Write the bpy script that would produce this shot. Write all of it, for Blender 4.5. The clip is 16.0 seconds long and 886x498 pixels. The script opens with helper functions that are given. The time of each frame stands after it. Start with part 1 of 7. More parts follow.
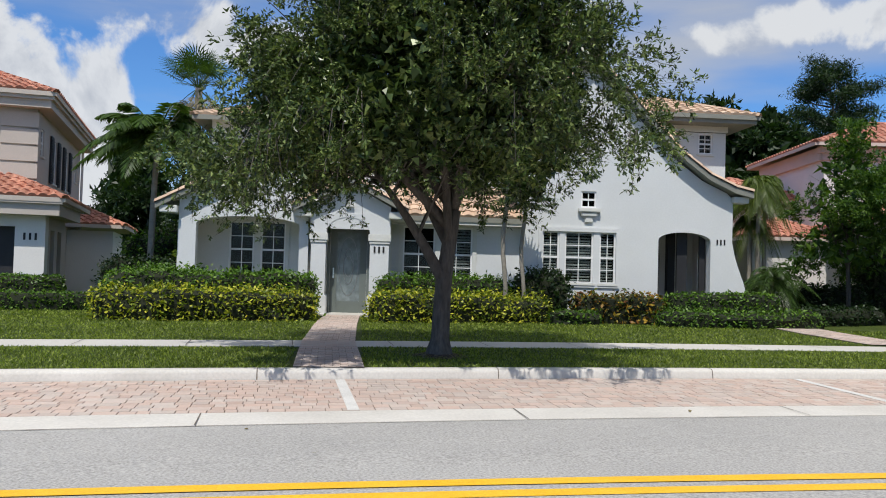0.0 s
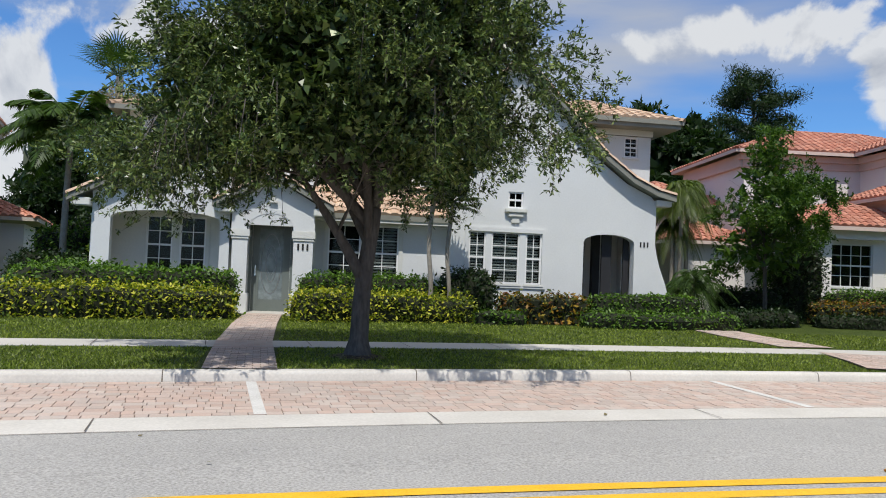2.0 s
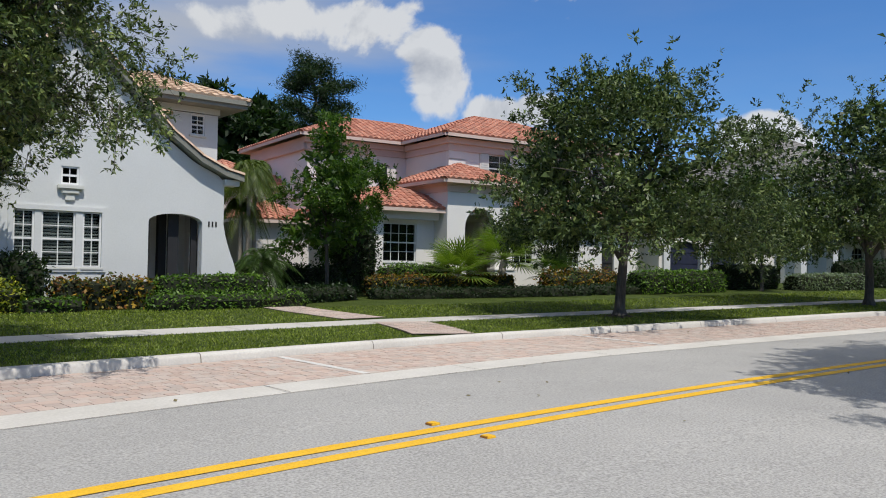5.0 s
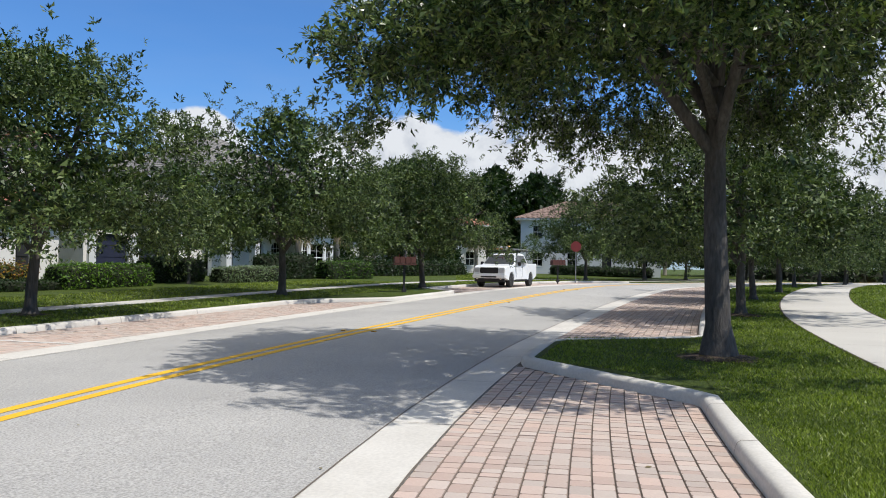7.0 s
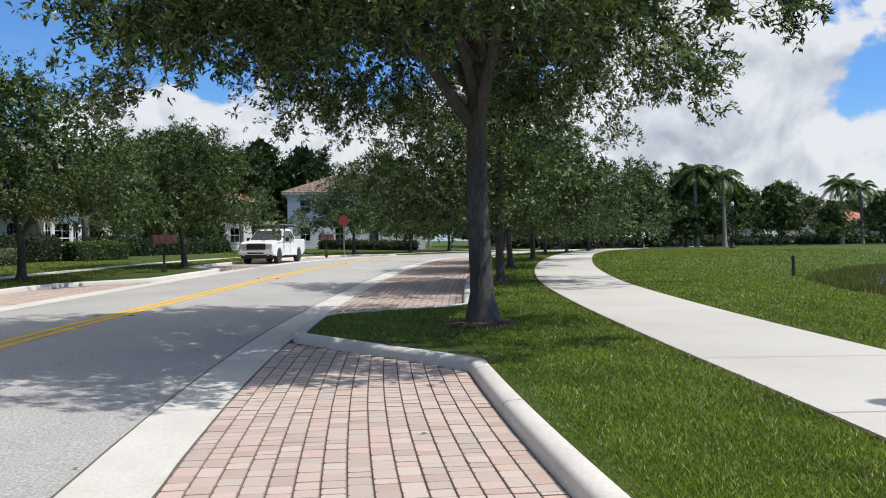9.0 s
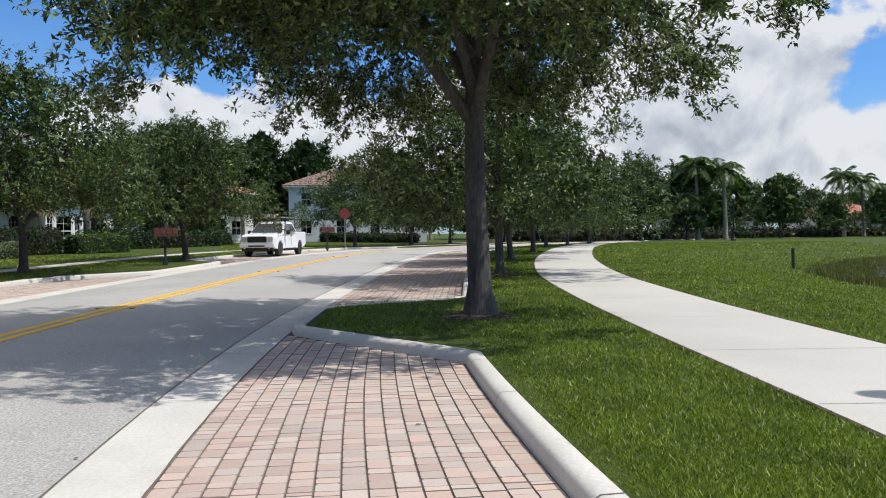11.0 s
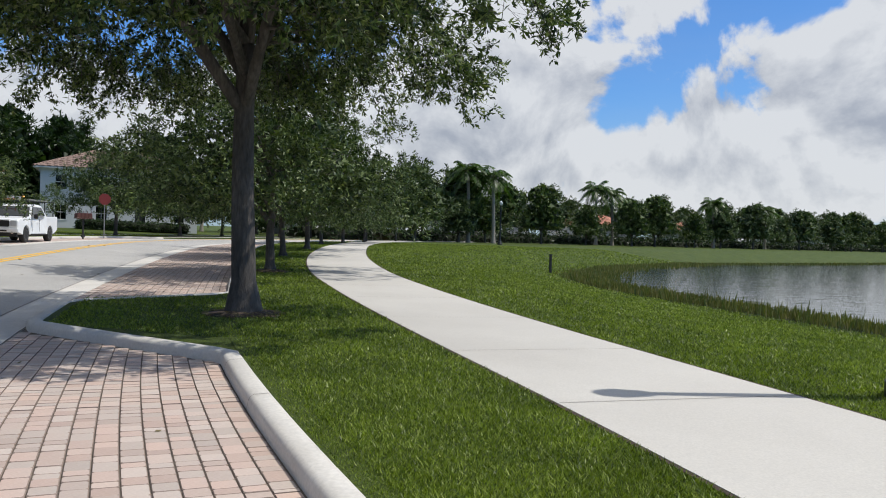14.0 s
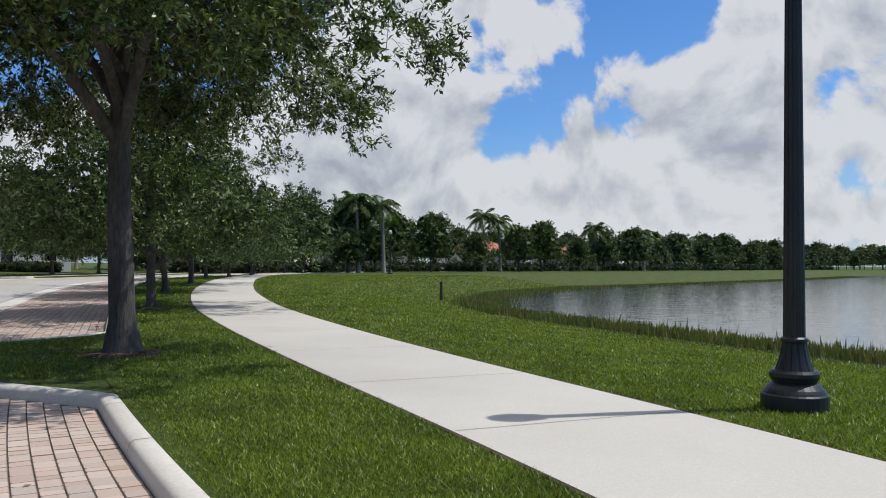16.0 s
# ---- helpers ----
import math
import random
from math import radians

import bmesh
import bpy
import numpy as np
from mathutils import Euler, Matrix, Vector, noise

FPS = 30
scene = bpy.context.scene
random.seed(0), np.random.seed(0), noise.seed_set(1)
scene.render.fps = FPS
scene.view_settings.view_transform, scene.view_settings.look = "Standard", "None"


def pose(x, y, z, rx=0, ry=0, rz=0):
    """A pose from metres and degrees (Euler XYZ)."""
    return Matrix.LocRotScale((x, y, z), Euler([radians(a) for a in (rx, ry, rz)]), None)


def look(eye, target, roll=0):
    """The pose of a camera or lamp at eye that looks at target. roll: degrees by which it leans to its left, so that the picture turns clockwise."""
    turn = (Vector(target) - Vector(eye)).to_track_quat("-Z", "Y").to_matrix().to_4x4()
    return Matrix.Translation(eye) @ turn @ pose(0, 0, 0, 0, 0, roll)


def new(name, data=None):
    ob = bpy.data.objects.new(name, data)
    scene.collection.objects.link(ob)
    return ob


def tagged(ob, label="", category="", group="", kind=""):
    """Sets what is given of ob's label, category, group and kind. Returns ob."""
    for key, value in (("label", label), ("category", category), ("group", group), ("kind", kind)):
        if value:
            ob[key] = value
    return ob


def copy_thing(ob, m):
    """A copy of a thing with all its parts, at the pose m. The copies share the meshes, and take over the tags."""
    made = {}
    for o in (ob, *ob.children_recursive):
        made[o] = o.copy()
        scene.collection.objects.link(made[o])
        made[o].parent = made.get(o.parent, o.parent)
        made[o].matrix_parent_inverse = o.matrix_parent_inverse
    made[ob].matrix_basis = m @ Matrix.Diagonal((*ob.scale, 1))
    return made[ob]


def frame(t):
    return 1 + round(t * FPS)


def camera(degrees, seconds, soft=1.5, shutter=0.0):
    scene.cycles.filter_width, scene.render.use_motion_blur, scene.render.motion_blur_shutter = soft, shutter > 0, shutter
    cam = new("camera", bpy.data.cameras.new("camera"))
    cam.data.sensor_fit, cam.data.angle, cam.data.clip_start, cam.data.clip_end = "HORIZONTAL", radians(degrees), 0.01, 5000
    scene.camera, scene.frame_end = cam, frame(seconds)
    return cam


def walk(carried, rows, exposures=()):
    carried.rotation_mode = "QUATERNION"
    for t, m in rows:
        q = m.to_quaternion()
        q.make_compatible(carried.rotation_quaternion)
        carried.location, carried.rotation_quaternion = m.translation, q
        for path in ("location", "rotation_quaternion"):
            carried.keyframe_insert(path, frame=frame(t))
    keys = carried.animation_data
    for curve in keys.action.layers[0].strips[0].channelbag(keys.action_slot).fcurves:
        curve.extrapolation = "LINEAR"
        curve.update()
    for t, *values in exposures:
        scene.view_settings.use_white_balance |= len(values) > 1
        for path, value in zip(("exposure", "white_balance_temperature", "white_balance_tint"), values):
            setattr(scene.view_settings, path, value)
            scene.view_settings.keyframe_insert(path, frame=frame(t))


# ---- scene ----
cam = camera(57.2, 16.0, soft=1.0)
PATH = [
    (0, (-0.395, -0.172, 1.452), (-0.396, 1.827, 1.509), 1.6),
    (0.5, (-0.385, -0.1, 1.432), (-0.377, 1.899, 1.497), 1.5),
    (1, (-0.274, -0.027, 1.463), (-0.23, 1.971, 1.524), 1.7),
    (1.5, (-0.2, 0.015, 1.468), (-0.121, 2.013, 1.525), 2.2),
    (2, (-0.211, 0.077, 1.466), (-0.046, 2.069, 1.526), 2.3),
    (2.5, (-0.266, 0.2, 1.468), (-0.009, 2.182, 1.542), 2.8),
    (3, (-0.305, 0.21, 1.453), (0.074, 2.173, 1.534), 2.4),
    (5.5, (-0.187, -0.038, 1.528), (1.247, 1.356, 1.545), 1.8),
    (6, (-0.059, -0.098, 1.534), (1.662, 0.92, 1.569), 2.6),
    (6.5, (-0.001, -0.137, 1.523), (1.867, 0.577, 1.578), 2.2),
    (7, (0.027, -0.144, 1.537), (1.938, 0.444, 1.578), 0.9),
    (7.5, (0.059, -0.134, 1.54), (2.0, 0.351, 1.562), -0.2),
    (8, (0.103, -0.122, 1.537), (2.081, 0.171, 1.537), -0.4),
    (8.5, (0.138, -0.105, 1.523), (2.136, -0.028, 1.507), -0.3),
    (9, (0.127, -0.092, 1.528), (2.126, -0.063, 1.508), -0.6),
    (11.5, (0.024, -0.161, 1.541), (2.023, -0.127, 1.501), -0.6),
    (12, (0.118, -0.126, 1.539), (2.118, -0.115, 1.496), -0.5),
    (12.5, (0.149, -0.088, 1.532), (2.144, -0.223, 1.492), -0.2),
    (13, (0.29, -0.106, 1.516), (2.264, -0.421, 1.474), -0.1),
    (13.5, (0.279, -0.21, 1.528), (2.234, -0.629, 1.484), 0.4),
    (14, (0.198, -0.31, 1.545), (2.133, -0.817, 1.506), 1.9),
    (14.5, (0.204, -0.362, 1.52), (2.103, -0.988, 1.491), 2.9),
    (15, (0.209, -0.358, 1.535), (2.08, -1.065, 1.544), 2.4),
    (15.5, (0.23, -0.339, 1.541), (2.1, -1.047, 1.58), 1.3),
    (16, (0.26, -0.33, 1.542), (2.109, -1.091, 1.58), 0.3),
]
walk(cam, [(t, look(eye, target, roll)) for t, eye, target, roll in PATH], [(0.0, -0.30), (3.0, -0.32), (5.5, -0.44), (6.5, -0.24), (7.5, -0.14), (9.0, -0.14), (12.0, -0.22), (14.0, -0.32), (16.0, -0.40)])

# ---- daylight: high sun over the lake, broken cumulus ----
SUN_DIR = Vector((-0.17, -0.985, 0.0)).normalized() * math.cos(radians(60)) + Vector((0, 0, math.sin(radians(60))))
sun = new("sun", bpy.data.lights.new("sun", "SUN"))
sun.data.energy, sun.data.angle, sun.data.color = 4.8, radians(0.55), (1.0, 0.968, 0.915)
sun.matrix_world = look(SUN_DIR * 100, (0, 0, 0))
scene.view_settings.exposure = -0.30


# the last bank is unseen, added overhead to whiten the ambient light
CLOUDS = [(118, 8, 11, 7, 1.0), (104, 15, 9, 2.5, 0.6), (64, 16.5, 6, 1.6, 0.45), (56, 13.0, 2.8, 3.6, 0.85), (51, 10.5, 3.6, 1.7, 1.1),
          (34, 8.6, 3.5, 1.8, 1.0), (20, 7.5, 6, 3.0, 1.1), (8, 5.5, 13, 5.5, 1.2), (-14, 7, 16, 9, 1.25), (-22, 17.5, 8.5, 4.2, 1.0), (-31, 5.5, 9, 5.6, 1.3),
          (-41, 9, 7.5, 6.6, 1.35), (-47, 15.5, 8, 3.6, 1.1), (-55, 8, 9, 6, 1.0), (-50, 3.5, 14, 2.5, 0.7), (0, 73, 700, 40, 1.0)]


def build_world():
    w = bpy.data.worlds.new("sky")
    scene.world = w
    w.use_nodes = True
    nt = w.node_tree
    nt.nodes.clear()
    N, L = nt.nodes.new, nt.links.new
    out, bg = N("ShaderNodeOutputWorld"), N("ShaderNodeBackground")
    sky = N("ShaderNodeTexSky")
    sky.sky_type, sky.sun_disc = "NISHITA", False
    sky.sun_elevation = radians(60)
    sky.sun_rotation = math.atan2(SUN_DIR.x, SUN_DIR.y)
    sky.air_density, sky.dust_density, sky.ozone_density = 1.0, 0.35, 2.2
    tc = N("ShaderNodeTexCoord")
    sep = N("ShaderNodeSeparateXYZ")
    L(tc.outputs["Generated"], sep.inputs[0])

    def maths(op, a, b=None, clamp=False):
        n = N("ShaderNodeMath")
        n.operation, n.use_clamp = op, clamp
        for k, v in enumerate((a, b)):
            if v is None:
                continue
            if isinstance(v, (int, float)):
                n.inputs[k].default_value = v
            else:
                L(v, n.inputs[k])
        return n.outputs[0]

    # each bank of cumulus by bearing and height, in degrees: centre, half width, half height, weight
    az = maths("MULTIPLY", maths("ARCTAN2", sep.outputs[1], sep.outputs[0]), 180 / math.pi)
    el = maths("MULTIPLY", maths("ARCSINE", sep.outputs[2]), 180 / math.pi)
    comb = N("ShaderNodeCombineXYZ")
    L(az, comb.inputs[0])
    L(el, comb.inputs[1])
    cover = None
    for a, e, w, h, k in CLOUDS:
        off, size, far = N("ShaderNodeVectorMath"), N("ShaderNodeVectorMath"), N("ShaderNodeVectorMath")
        off.operation, size.operation, far.operation = "SUBTRACT", "MULTIPLY", "LENGTH"
        off.inputs[1].default_value = (a, e, 0)
        size.inputs[1].default_value = (1 / w, 1 / h, 0)
        L(comb.outputs[0], off.inputs[0])
        L(off.outputs[0], size.inputs[0])
        L(size.outputs[0], far.inputs[0])
        one = maths("MULTIPLY", maths("SUBTRACT", 1.0, far.outputs["Value"]), k)
        cover = one if cover is None else maths("MAXIMUM", cover, one)
    cover = maths("MAXIMUM", cover, -0.62)

    def billow(lift):
        """Lumpy cloud noise over the sky's directions, looked up a little higher for the shading."""
        place = N("ShaderNodeVectorMath")
        place.operation = "ADD"
        place.inputs[1].default_value = (0, 0, lift)
        L(tc.outputs["Generated"], place.inputs[0])
        big = N("ShaderNodeTexNoise")
        big.inputs["Scale"].default_value, big.inputs["Detail"].default_value = 7.0, 9
        big.inputs["Roughness"].default_value, big.inputs["Distortion"].default_value = 0.56, 0.25
        L(place.outputs[0], big.inputs["Vector"])
        return big.outputs[0]

    here = billow(0.0)
    lifted = maths("ADD", cover, maths("MULTIPLY", maths("SUBTRACT", here, 0.5), 3.4))
    mask = N("ShaderNodeMapRange")
    mask.interpolation_type = "SMOOTHSTEP"
    mask.inputs["From Min"].default_value, mask.inputs["From Max"].default_value = -0.02, 0.26
    L(lifted, mask.inputs["Value"])
    # bright heads, grey bellies where there is more cloud above
    body = N("ShaderNodeMapRange")
    body.inputs["From Min"].default_value, body.inputs["From Max"].default_value = 0.25, 1.3
    L(lifted, body.inputs["Value"])
    lee = maths("MULTIPLY", maths("SUBTRACT", billow(0.03), here), 5.5)
    tint = N("ShaderNodeMixRGB")
    tint.inputs[1].default_value, tint.inputs[2].default_value = (11.0, 11.3, 11.7, 1), (5.9, 6.4, 7.4, 1)
    L(maths("ADD", maths("MULTIPLY", body.outputs[0], 0.36), maths("ADD", lee, 0.05), True), tint.inputs[0])
    mix = N("ShaderNodeMixRGB")
    L(maths("MULTIPLY", mask.outputs[0], 0.95), mix.inputs[0])
    deep = N("ShaderNodeMixRGB")
    deep.blend_type = "MULTIPLY"
    deep.inputs[0].default_value = 1.0
    deep.inputs[2].default_value = (0.83, 1.40, 2.08, 1)
    L(sky.outputs[0], deep.inputs[1])
    # thin high veil
    stretch = N("ShaderNodeMapping")
    stretch.inputs["Scale"].default_value = (1.1, 1.6, 6.0)
    stretch.inputs["Rotation"].default_value = (0.25, 0, 0.5)
    L(tc.outputs["Generated"], stretch.inputs["Vector"])
    veil = N("ShaderNodeTexNoise")
    veil.inputs["Scale"].default_value, veil.inputs["Detail"].default_value = 1.5, 8
    L(stretch.outputs[0], veil.inputs["Vector"])
    thin = N("ShaderNodeMapRange")
    thin.interpolation_type = "SMOOTHSTEP"
    thin.inputs["From Min"].default_value, thin.inputs["From Max"].default_value = 0.40, 0.70
    thin.inputs["To Max"].default_value = 0.85
    L(veil.outputs[0], thin.inputs["Value"])
    wisps = N("ShaderNodeMixRGB")
    wisps.inputs[2].default_value = (7.6, 7.9, 8.4, 1)
    north = N("ShaderNodeMapRange")
    north.interpolation_type = "SMOOTHSTEP"
    north.inputs["From Min"].default_value, north.inputs["From Max"].default_value = 0.72, 0.93
    north.inputs["To Min"].default_value = 0.12
    L(sep.outputs[1], north.inputs["Value"])
    L(maths("MULTIPLY", thin.outputs[0], north.outputs[0]), wisps.inputs[0])
    L(deep.outputs[0], wisps.inputs[1])
    # pale haze towards the horizon
    haze = N("ShaderNodeMapRange")
    haze.interpolation_type = "SMOOTHERSTEP"
    haze.inputs["From Max"].default_value = 0.2
    haze.inputs["To Min"].default_value, haze.inputs["To Max"].default_value = 0.5, 0.0
    L(sep.outputs[2], haze.inputs["Value"])
    pale = N("ShaderNodeMixRGB")
    pale.inputs[2].default_value = (6.6, 7.6, 8.8, 1)
    L(haze.outputs[0], pale.inputs[0])
    L(wisps.outputs[0], pale.inputs[1])
    L(pale.outputs[0], mix.inputs[1])
    L(tint.outputs[0], mix.inputs[2])
    L(mix.outputs[0], bg.inputs["Color"])
    bg.inputs["Strength"].default_value = 0.082
    L(bg.outputs[0], out.inputs[0])


build_world()


# ---- materials ----
def ramp(nt, fac, stops):
    r = nt.nodes.new("ShaderNodeValToRGB")
    el = r.color_ramp.elements
    while len(el) < len(stops):
        el.new(0.5)
    for e, (p, c) in zip(el, stops):
        e.position, e.color = p, (*c, 1)
    nt.links.new(fac, r.inputs[0])
    return r.outputs[0]


def noise_tex(nt, scale, detail=5, rough=0.6, coord=None, stretch=None):
    n = nt.nodes.new("ShaderNodeTexNoise")
    n.inputs["Scale"].default_value, n.inputs["Detail"].default_value, n.inputs["Roughness"].default_value = scale, detail, rough
    if coord is None:
        coord = nt.nodes.new("ShaderNodeTexCoord").outputs["Object"]
    if stretch:
        m = nt.nodes.new("ShaderNodeMapping")
        m.inputs["Scale"].default_value = stretch
        nt.links.new(coord, m.inputs["Vector"])
        coord = m.outputs[0]
    nt.links.new(coord, n.inputs["Vector"])
    return n.outputs[0]


def blend(nt, fac, a, b, kind="MIX"):
    m = nt.nodes.new("ShaderNodeMixRGB")
    m.blend_type = kind
    for k, v in enumerate((fac, a, b)):
        if isinstance(v, (int, float)):
            m.inputs[k].default_value = v
        elif isinstance(v, tuple):
            m.inputs[k].default_value = (*v, 1)
        else:
            nt.links.new(v, m.inputs[k])
    return m.outputs[0]


def surface(name, c1, c2, rough=0.8, coarse=0.6, fine=30, grain=0.25, bump=0.15, bump_scale=60, metal=0.0, per="", spread=0.0, spec=0.4, stretch=None, depth=0.01):
    """A two-scale procedural surface. per: 'object' or 'island' for piece-to-piece variation."""
    m = bpy.data.materials.new(name)
    m.use_nodes = True
    nt = m.node_tree
    b = nt.nodes["Principled BSDF"]
    col = blend(nt, ramp(nt, noise_tex(nt, coarse, 6, stretch=stretch), [(0.3, (0, 0, 0)), (0.7, (1, 1, 1))]), c1, c2)
    g = ramp(nt, noise_tex(nt, fine, 3, stretch=stretch), [(0.25, (1 - grain,) * 3), (0.75, (1 + grain * 0.4,) * 3)])
    col = blend(nt, 1.0, col, g, "MULTIPLY")
    if per:
        if per == "object":
            r = nt.nodes.new("ShaderNodeObjectInfo").outputs["Random"]
        else:
            r = nt.nodes.new("ShaderNodeNewGeometry").outputs["Random Per Island"]
        col = blend(nt, 0.6, col, ramp(nt, r, [(0.15, c1), (0.85, c2)]))
        wn = nt.nodes.new("ShaderNodeTexWhiteNoise")
        wn.noise_dimensions = "1D"
        nt.links.new(r, wn.inputs["W"])
        v = ramp(nt, wn.outputs["Value"], [(0.0, (1 - spread,) * 3), (1.0, (1 + spread * 0.6,) * 3)])
        col = blend(nt, 1.0, col, v, "MULTIPLY")
    nt.links.new(col, b.inputs["Base Color"])
    b.inputs["Roughness"].default_value, b.inputs["Metallic"].default_value = rough, metal
    b.inputs["Specular IOR Level"].default_value = spec
    if bump:
        bp = nt.nodes.new("ShaderNodeBump")
        bp.inputs["Strength"].default_value, bp.inputs["Distance"].default_value = bump, depth
        nt.links.new(noise_tex(nt, bump_scale, 4, stretch=stretch), bp.inputs["Height"])
        nt.links.new(bp.outputs[0], b.inputs["Normal"])
    return m


def foliage(name, colours, rough=0.45, through_light=0.28):
    """Leaves: colour by leaf, with some light passing through."""
    m = bpy.data.materials.new(name)
    m.use_nodes = True
    nt = m.node_tree
    b = nt.nodes["Principled BSDF"]
    r = nt.nodes.new("ShaderNodeNewGeometry").outputs["Random Per Island"]
    n = len(colours)
    col = ramp(nt, r, [(k / (n - 1), c) for k, c in enumerate(colours)])
    shade = ramp(nt, noise_tex(nt, 0.9, 3), [(0.3, (0.7, 0.72, 0.7)), (0.7, (1.2, 1.18, 1.1))])
    col = blend(nt, 1.0, col, shade, "MULTIPLY")
    nt.links.new(col, b.inputs["Base Color"])
    b.inputs["Roughness"].default_value = rough
    b.inputs["Specular IOR Level"].default_value = 0.32
    tr = nt.nodes.new("ShaderNodeBsdfTranslucent")
    nt.links.new(blend(nt, 1.0, col, (1.3, 1.5, 0.6), "MULTIPLY"), tr.inputs[0])
    mx = nt.nodes.new("ShaderNodeMixShader")
    mx.inputs[0].default_value = through_light
    nt.links.new(b.outputs[0], mx.inputs[1])
    nt.links.new(tr.outputs[0], mx.inputs[2])
    nt.links.new(mx.outputs[0], nt.nodes["Material Output"].inputs["Surface"])
    return m


def glass(name, tint=(0.6, 0.65, 0.65)):
    m = bpy.data.materials.new(name)
    m.use_nodes = True
    nt = m.node_tree
    nt.nodes.remove(nt.nodes["Principled BSDF"])
    t, g = nt.nodes.new("ShaderNodeBsdfTransparent"), nt.nodes.new("ShaderNodeBsdfGlossy")
    t.inputs[0].default_value = (*tint, 1)
    g.inputs["Roughness"].default_value = 0.02
    fr = nt.nodes.new("ShaderNodeFresnel")
    fr.inputs[0].default_value = 1.34
    mx = nt.nodes.new("ShaderNodeMixShader")
    nt.links.new(fr.outputs[0], mx.inputs[0])
    nt.links.new(t.outputs[0], mx.inputs[1])
    nt.links.new(g.outputs[0], mx.inputs[2])
    nt.links.new(mx.outputs[0], nt.nodes["Material Output"].inputs["Surface"])
    return m


ASPHALT = surface("pale_asphalt", (0.395, 0.382, 0.360), (0.480, 0.463, 0.434), 0.9, 0.35, 48, 0.55, 0.5, 80)
CONCRETE = surface("kerb_concrete", (0.53, 0.50, 0.45), (0.64, 0.61, 0.555), 0.85, 0.9, 30, 0.14, 0.15, 70)
PATHMAT = surface("path_concrete", (0.48, 0.455, 0.41), (0.55, 0.525, 0.475), 0.85, 0.35, 60, 0.14, 0.15, 90)
PAVER = surface("clay_paver", (0.50, 0.365, 0.305), (0.49, 0.425, 0.375), 0.9, 1.2, 45, 0.28, 0.4, 70, per="object", spread=0.16)
PAVER_ROW = surface("clay_paver_row", (0.53, 0.385, 0.315), (0.52, 0.45, 0.395), 0.9, 0.5, 45, 0.25, 0.3, 90, per="island", spread=0.12)
PAVER_EDGE = surface("paver_edge", (0.23, 0.175, 0.14), (0.31, 0.24, 0.20), 0.95, 3, 40, 0.3, 0)
JOINT = surface("joint_sand", (0.12, 0.10, 0.08), (0.17, 0.14, 0.115), 0.95, 2, 60, 0.3, 0.1)
YELLOW = surface("road_yellow", (0.78, 0.43, 0.015), (0.85, 0.50, 0.03), 0.7, 2.5, 60, 0.25, 0.15, 90)
LINE_WHITE = surface("line_white", (0.60, 0.58, 0.54), (0.72, 0.70, 0.66), 0.75, 2, 50, 0.25, 0.1)
LAWN = surface("lawn", (0.056, 0.086, 0.014), (0.098, 0.132, 0.026), 0.75, 0.9, 38, 0.7, 1.0, 40, spec=0.15, depth=0.04)
MULCH = surface("mulch", (0.05, 0.034, 0.024), (0.09, 0.062, 0.044), 0.95, 3, 40, 0.5, 0.6, 30)
STUCCO = surface("white_stucco", (0.62, 0.63, 0.615), (0.68, 0.69, 0.675), 0.92, 0.5, 20, 0.05, 0.25, 70)
STUCCO_GREY = surface("grey_trim", (0.62, 0.62, 0.57), (0.67, 0.67, 0.62), 0.9, 0.8, 20, 0.06, 0.15, 70)
STUCCO_TAN = surface("tan_stucco", (0.49, 0.43, 0.37), (0.54, 0.48, 0.42), 0.92, 0.5, 20, 0.06, 0.2, 70)
STUCCO_PINK = surface("pale_pink_stucco", (0.70, 0.655, 0.62), (0.75, 0.71, 0.67), 0.92, 0.5, 20, 0.06, 0.2, 70)
STUCCO_CREAM = surface("cream_stucco", (0.74, 0.71, 0.66), (0.79, 0.76, 0.71), 0.92, 0.5, 20, 0.05, 0.2, 70)
SALMON = surface("salmon_trim", (0.58, 0.45, 0.38), (0.64, 0.51, 0.44), 0.9, 0.6, 20, 0.06, 0.1)
TILE_RED = surface("red_roof_tile", (0.40, 0.145, 0.09), (0.52, 0.25, 0.17), 0.75, 0.8, 25, 0.2, 0.2, 60, per="island", spread=0.25)
TILE_TAN = surface("tan_roof_tile", (0.50, 0.34, 0.23), (0.62, 0.46, 0.33), 0.8, 0.8, 25, 0.2, 0.2, 60, per="island", spread=0.22)
TILE_GREY = surface("grey_roof_tile", (0.19, 0.18, 0.165), (0.26, 0.245, 0.225), 0.85, 0.8, 25, 0.2, 0.2, 60, per="island", spread=0.25)
FASCIA = surface("olive_fascia", (0.20, 0.20, 0.17), (0.25, 0.25, 0.21), 0.7, 1, 20, 0.08, 0.05)
DARKWOOD = surface("dark_paint", (0.02, 0.02, 0.022), (0.035, 0.034, 0.035), 0.6, 1, 20, 0.1, 0.05)
FRAME = surface("window_frame_white", (0.74, 0.74, 0.72), (0.8, 0.8, 0.78), 0.5, 2, 20, 0.04, 0)
DOORGREEN = surface("grey_green_door", (0.12, 0.145, 0.13), (0.16, 0.18, 0.165), 0.5, 1, 20, 0.06, 0.05)
# near-black paint standing for the darkness of rooms behind windows
SHADE_IN = surface("unlit_room_black", (0.02, 0.02, 0.02), (0.03, 0.03, 0.03), 0.9, 1, 20, 0.1, 0)
GLASS = glass("window_glass")
FROST = surface("etched_glass", (0.07, 0.09, 0.09), (0.24, 0.28, 0.28), 0.15, 2.2, 9, 0.3, 0, spec=0.8)
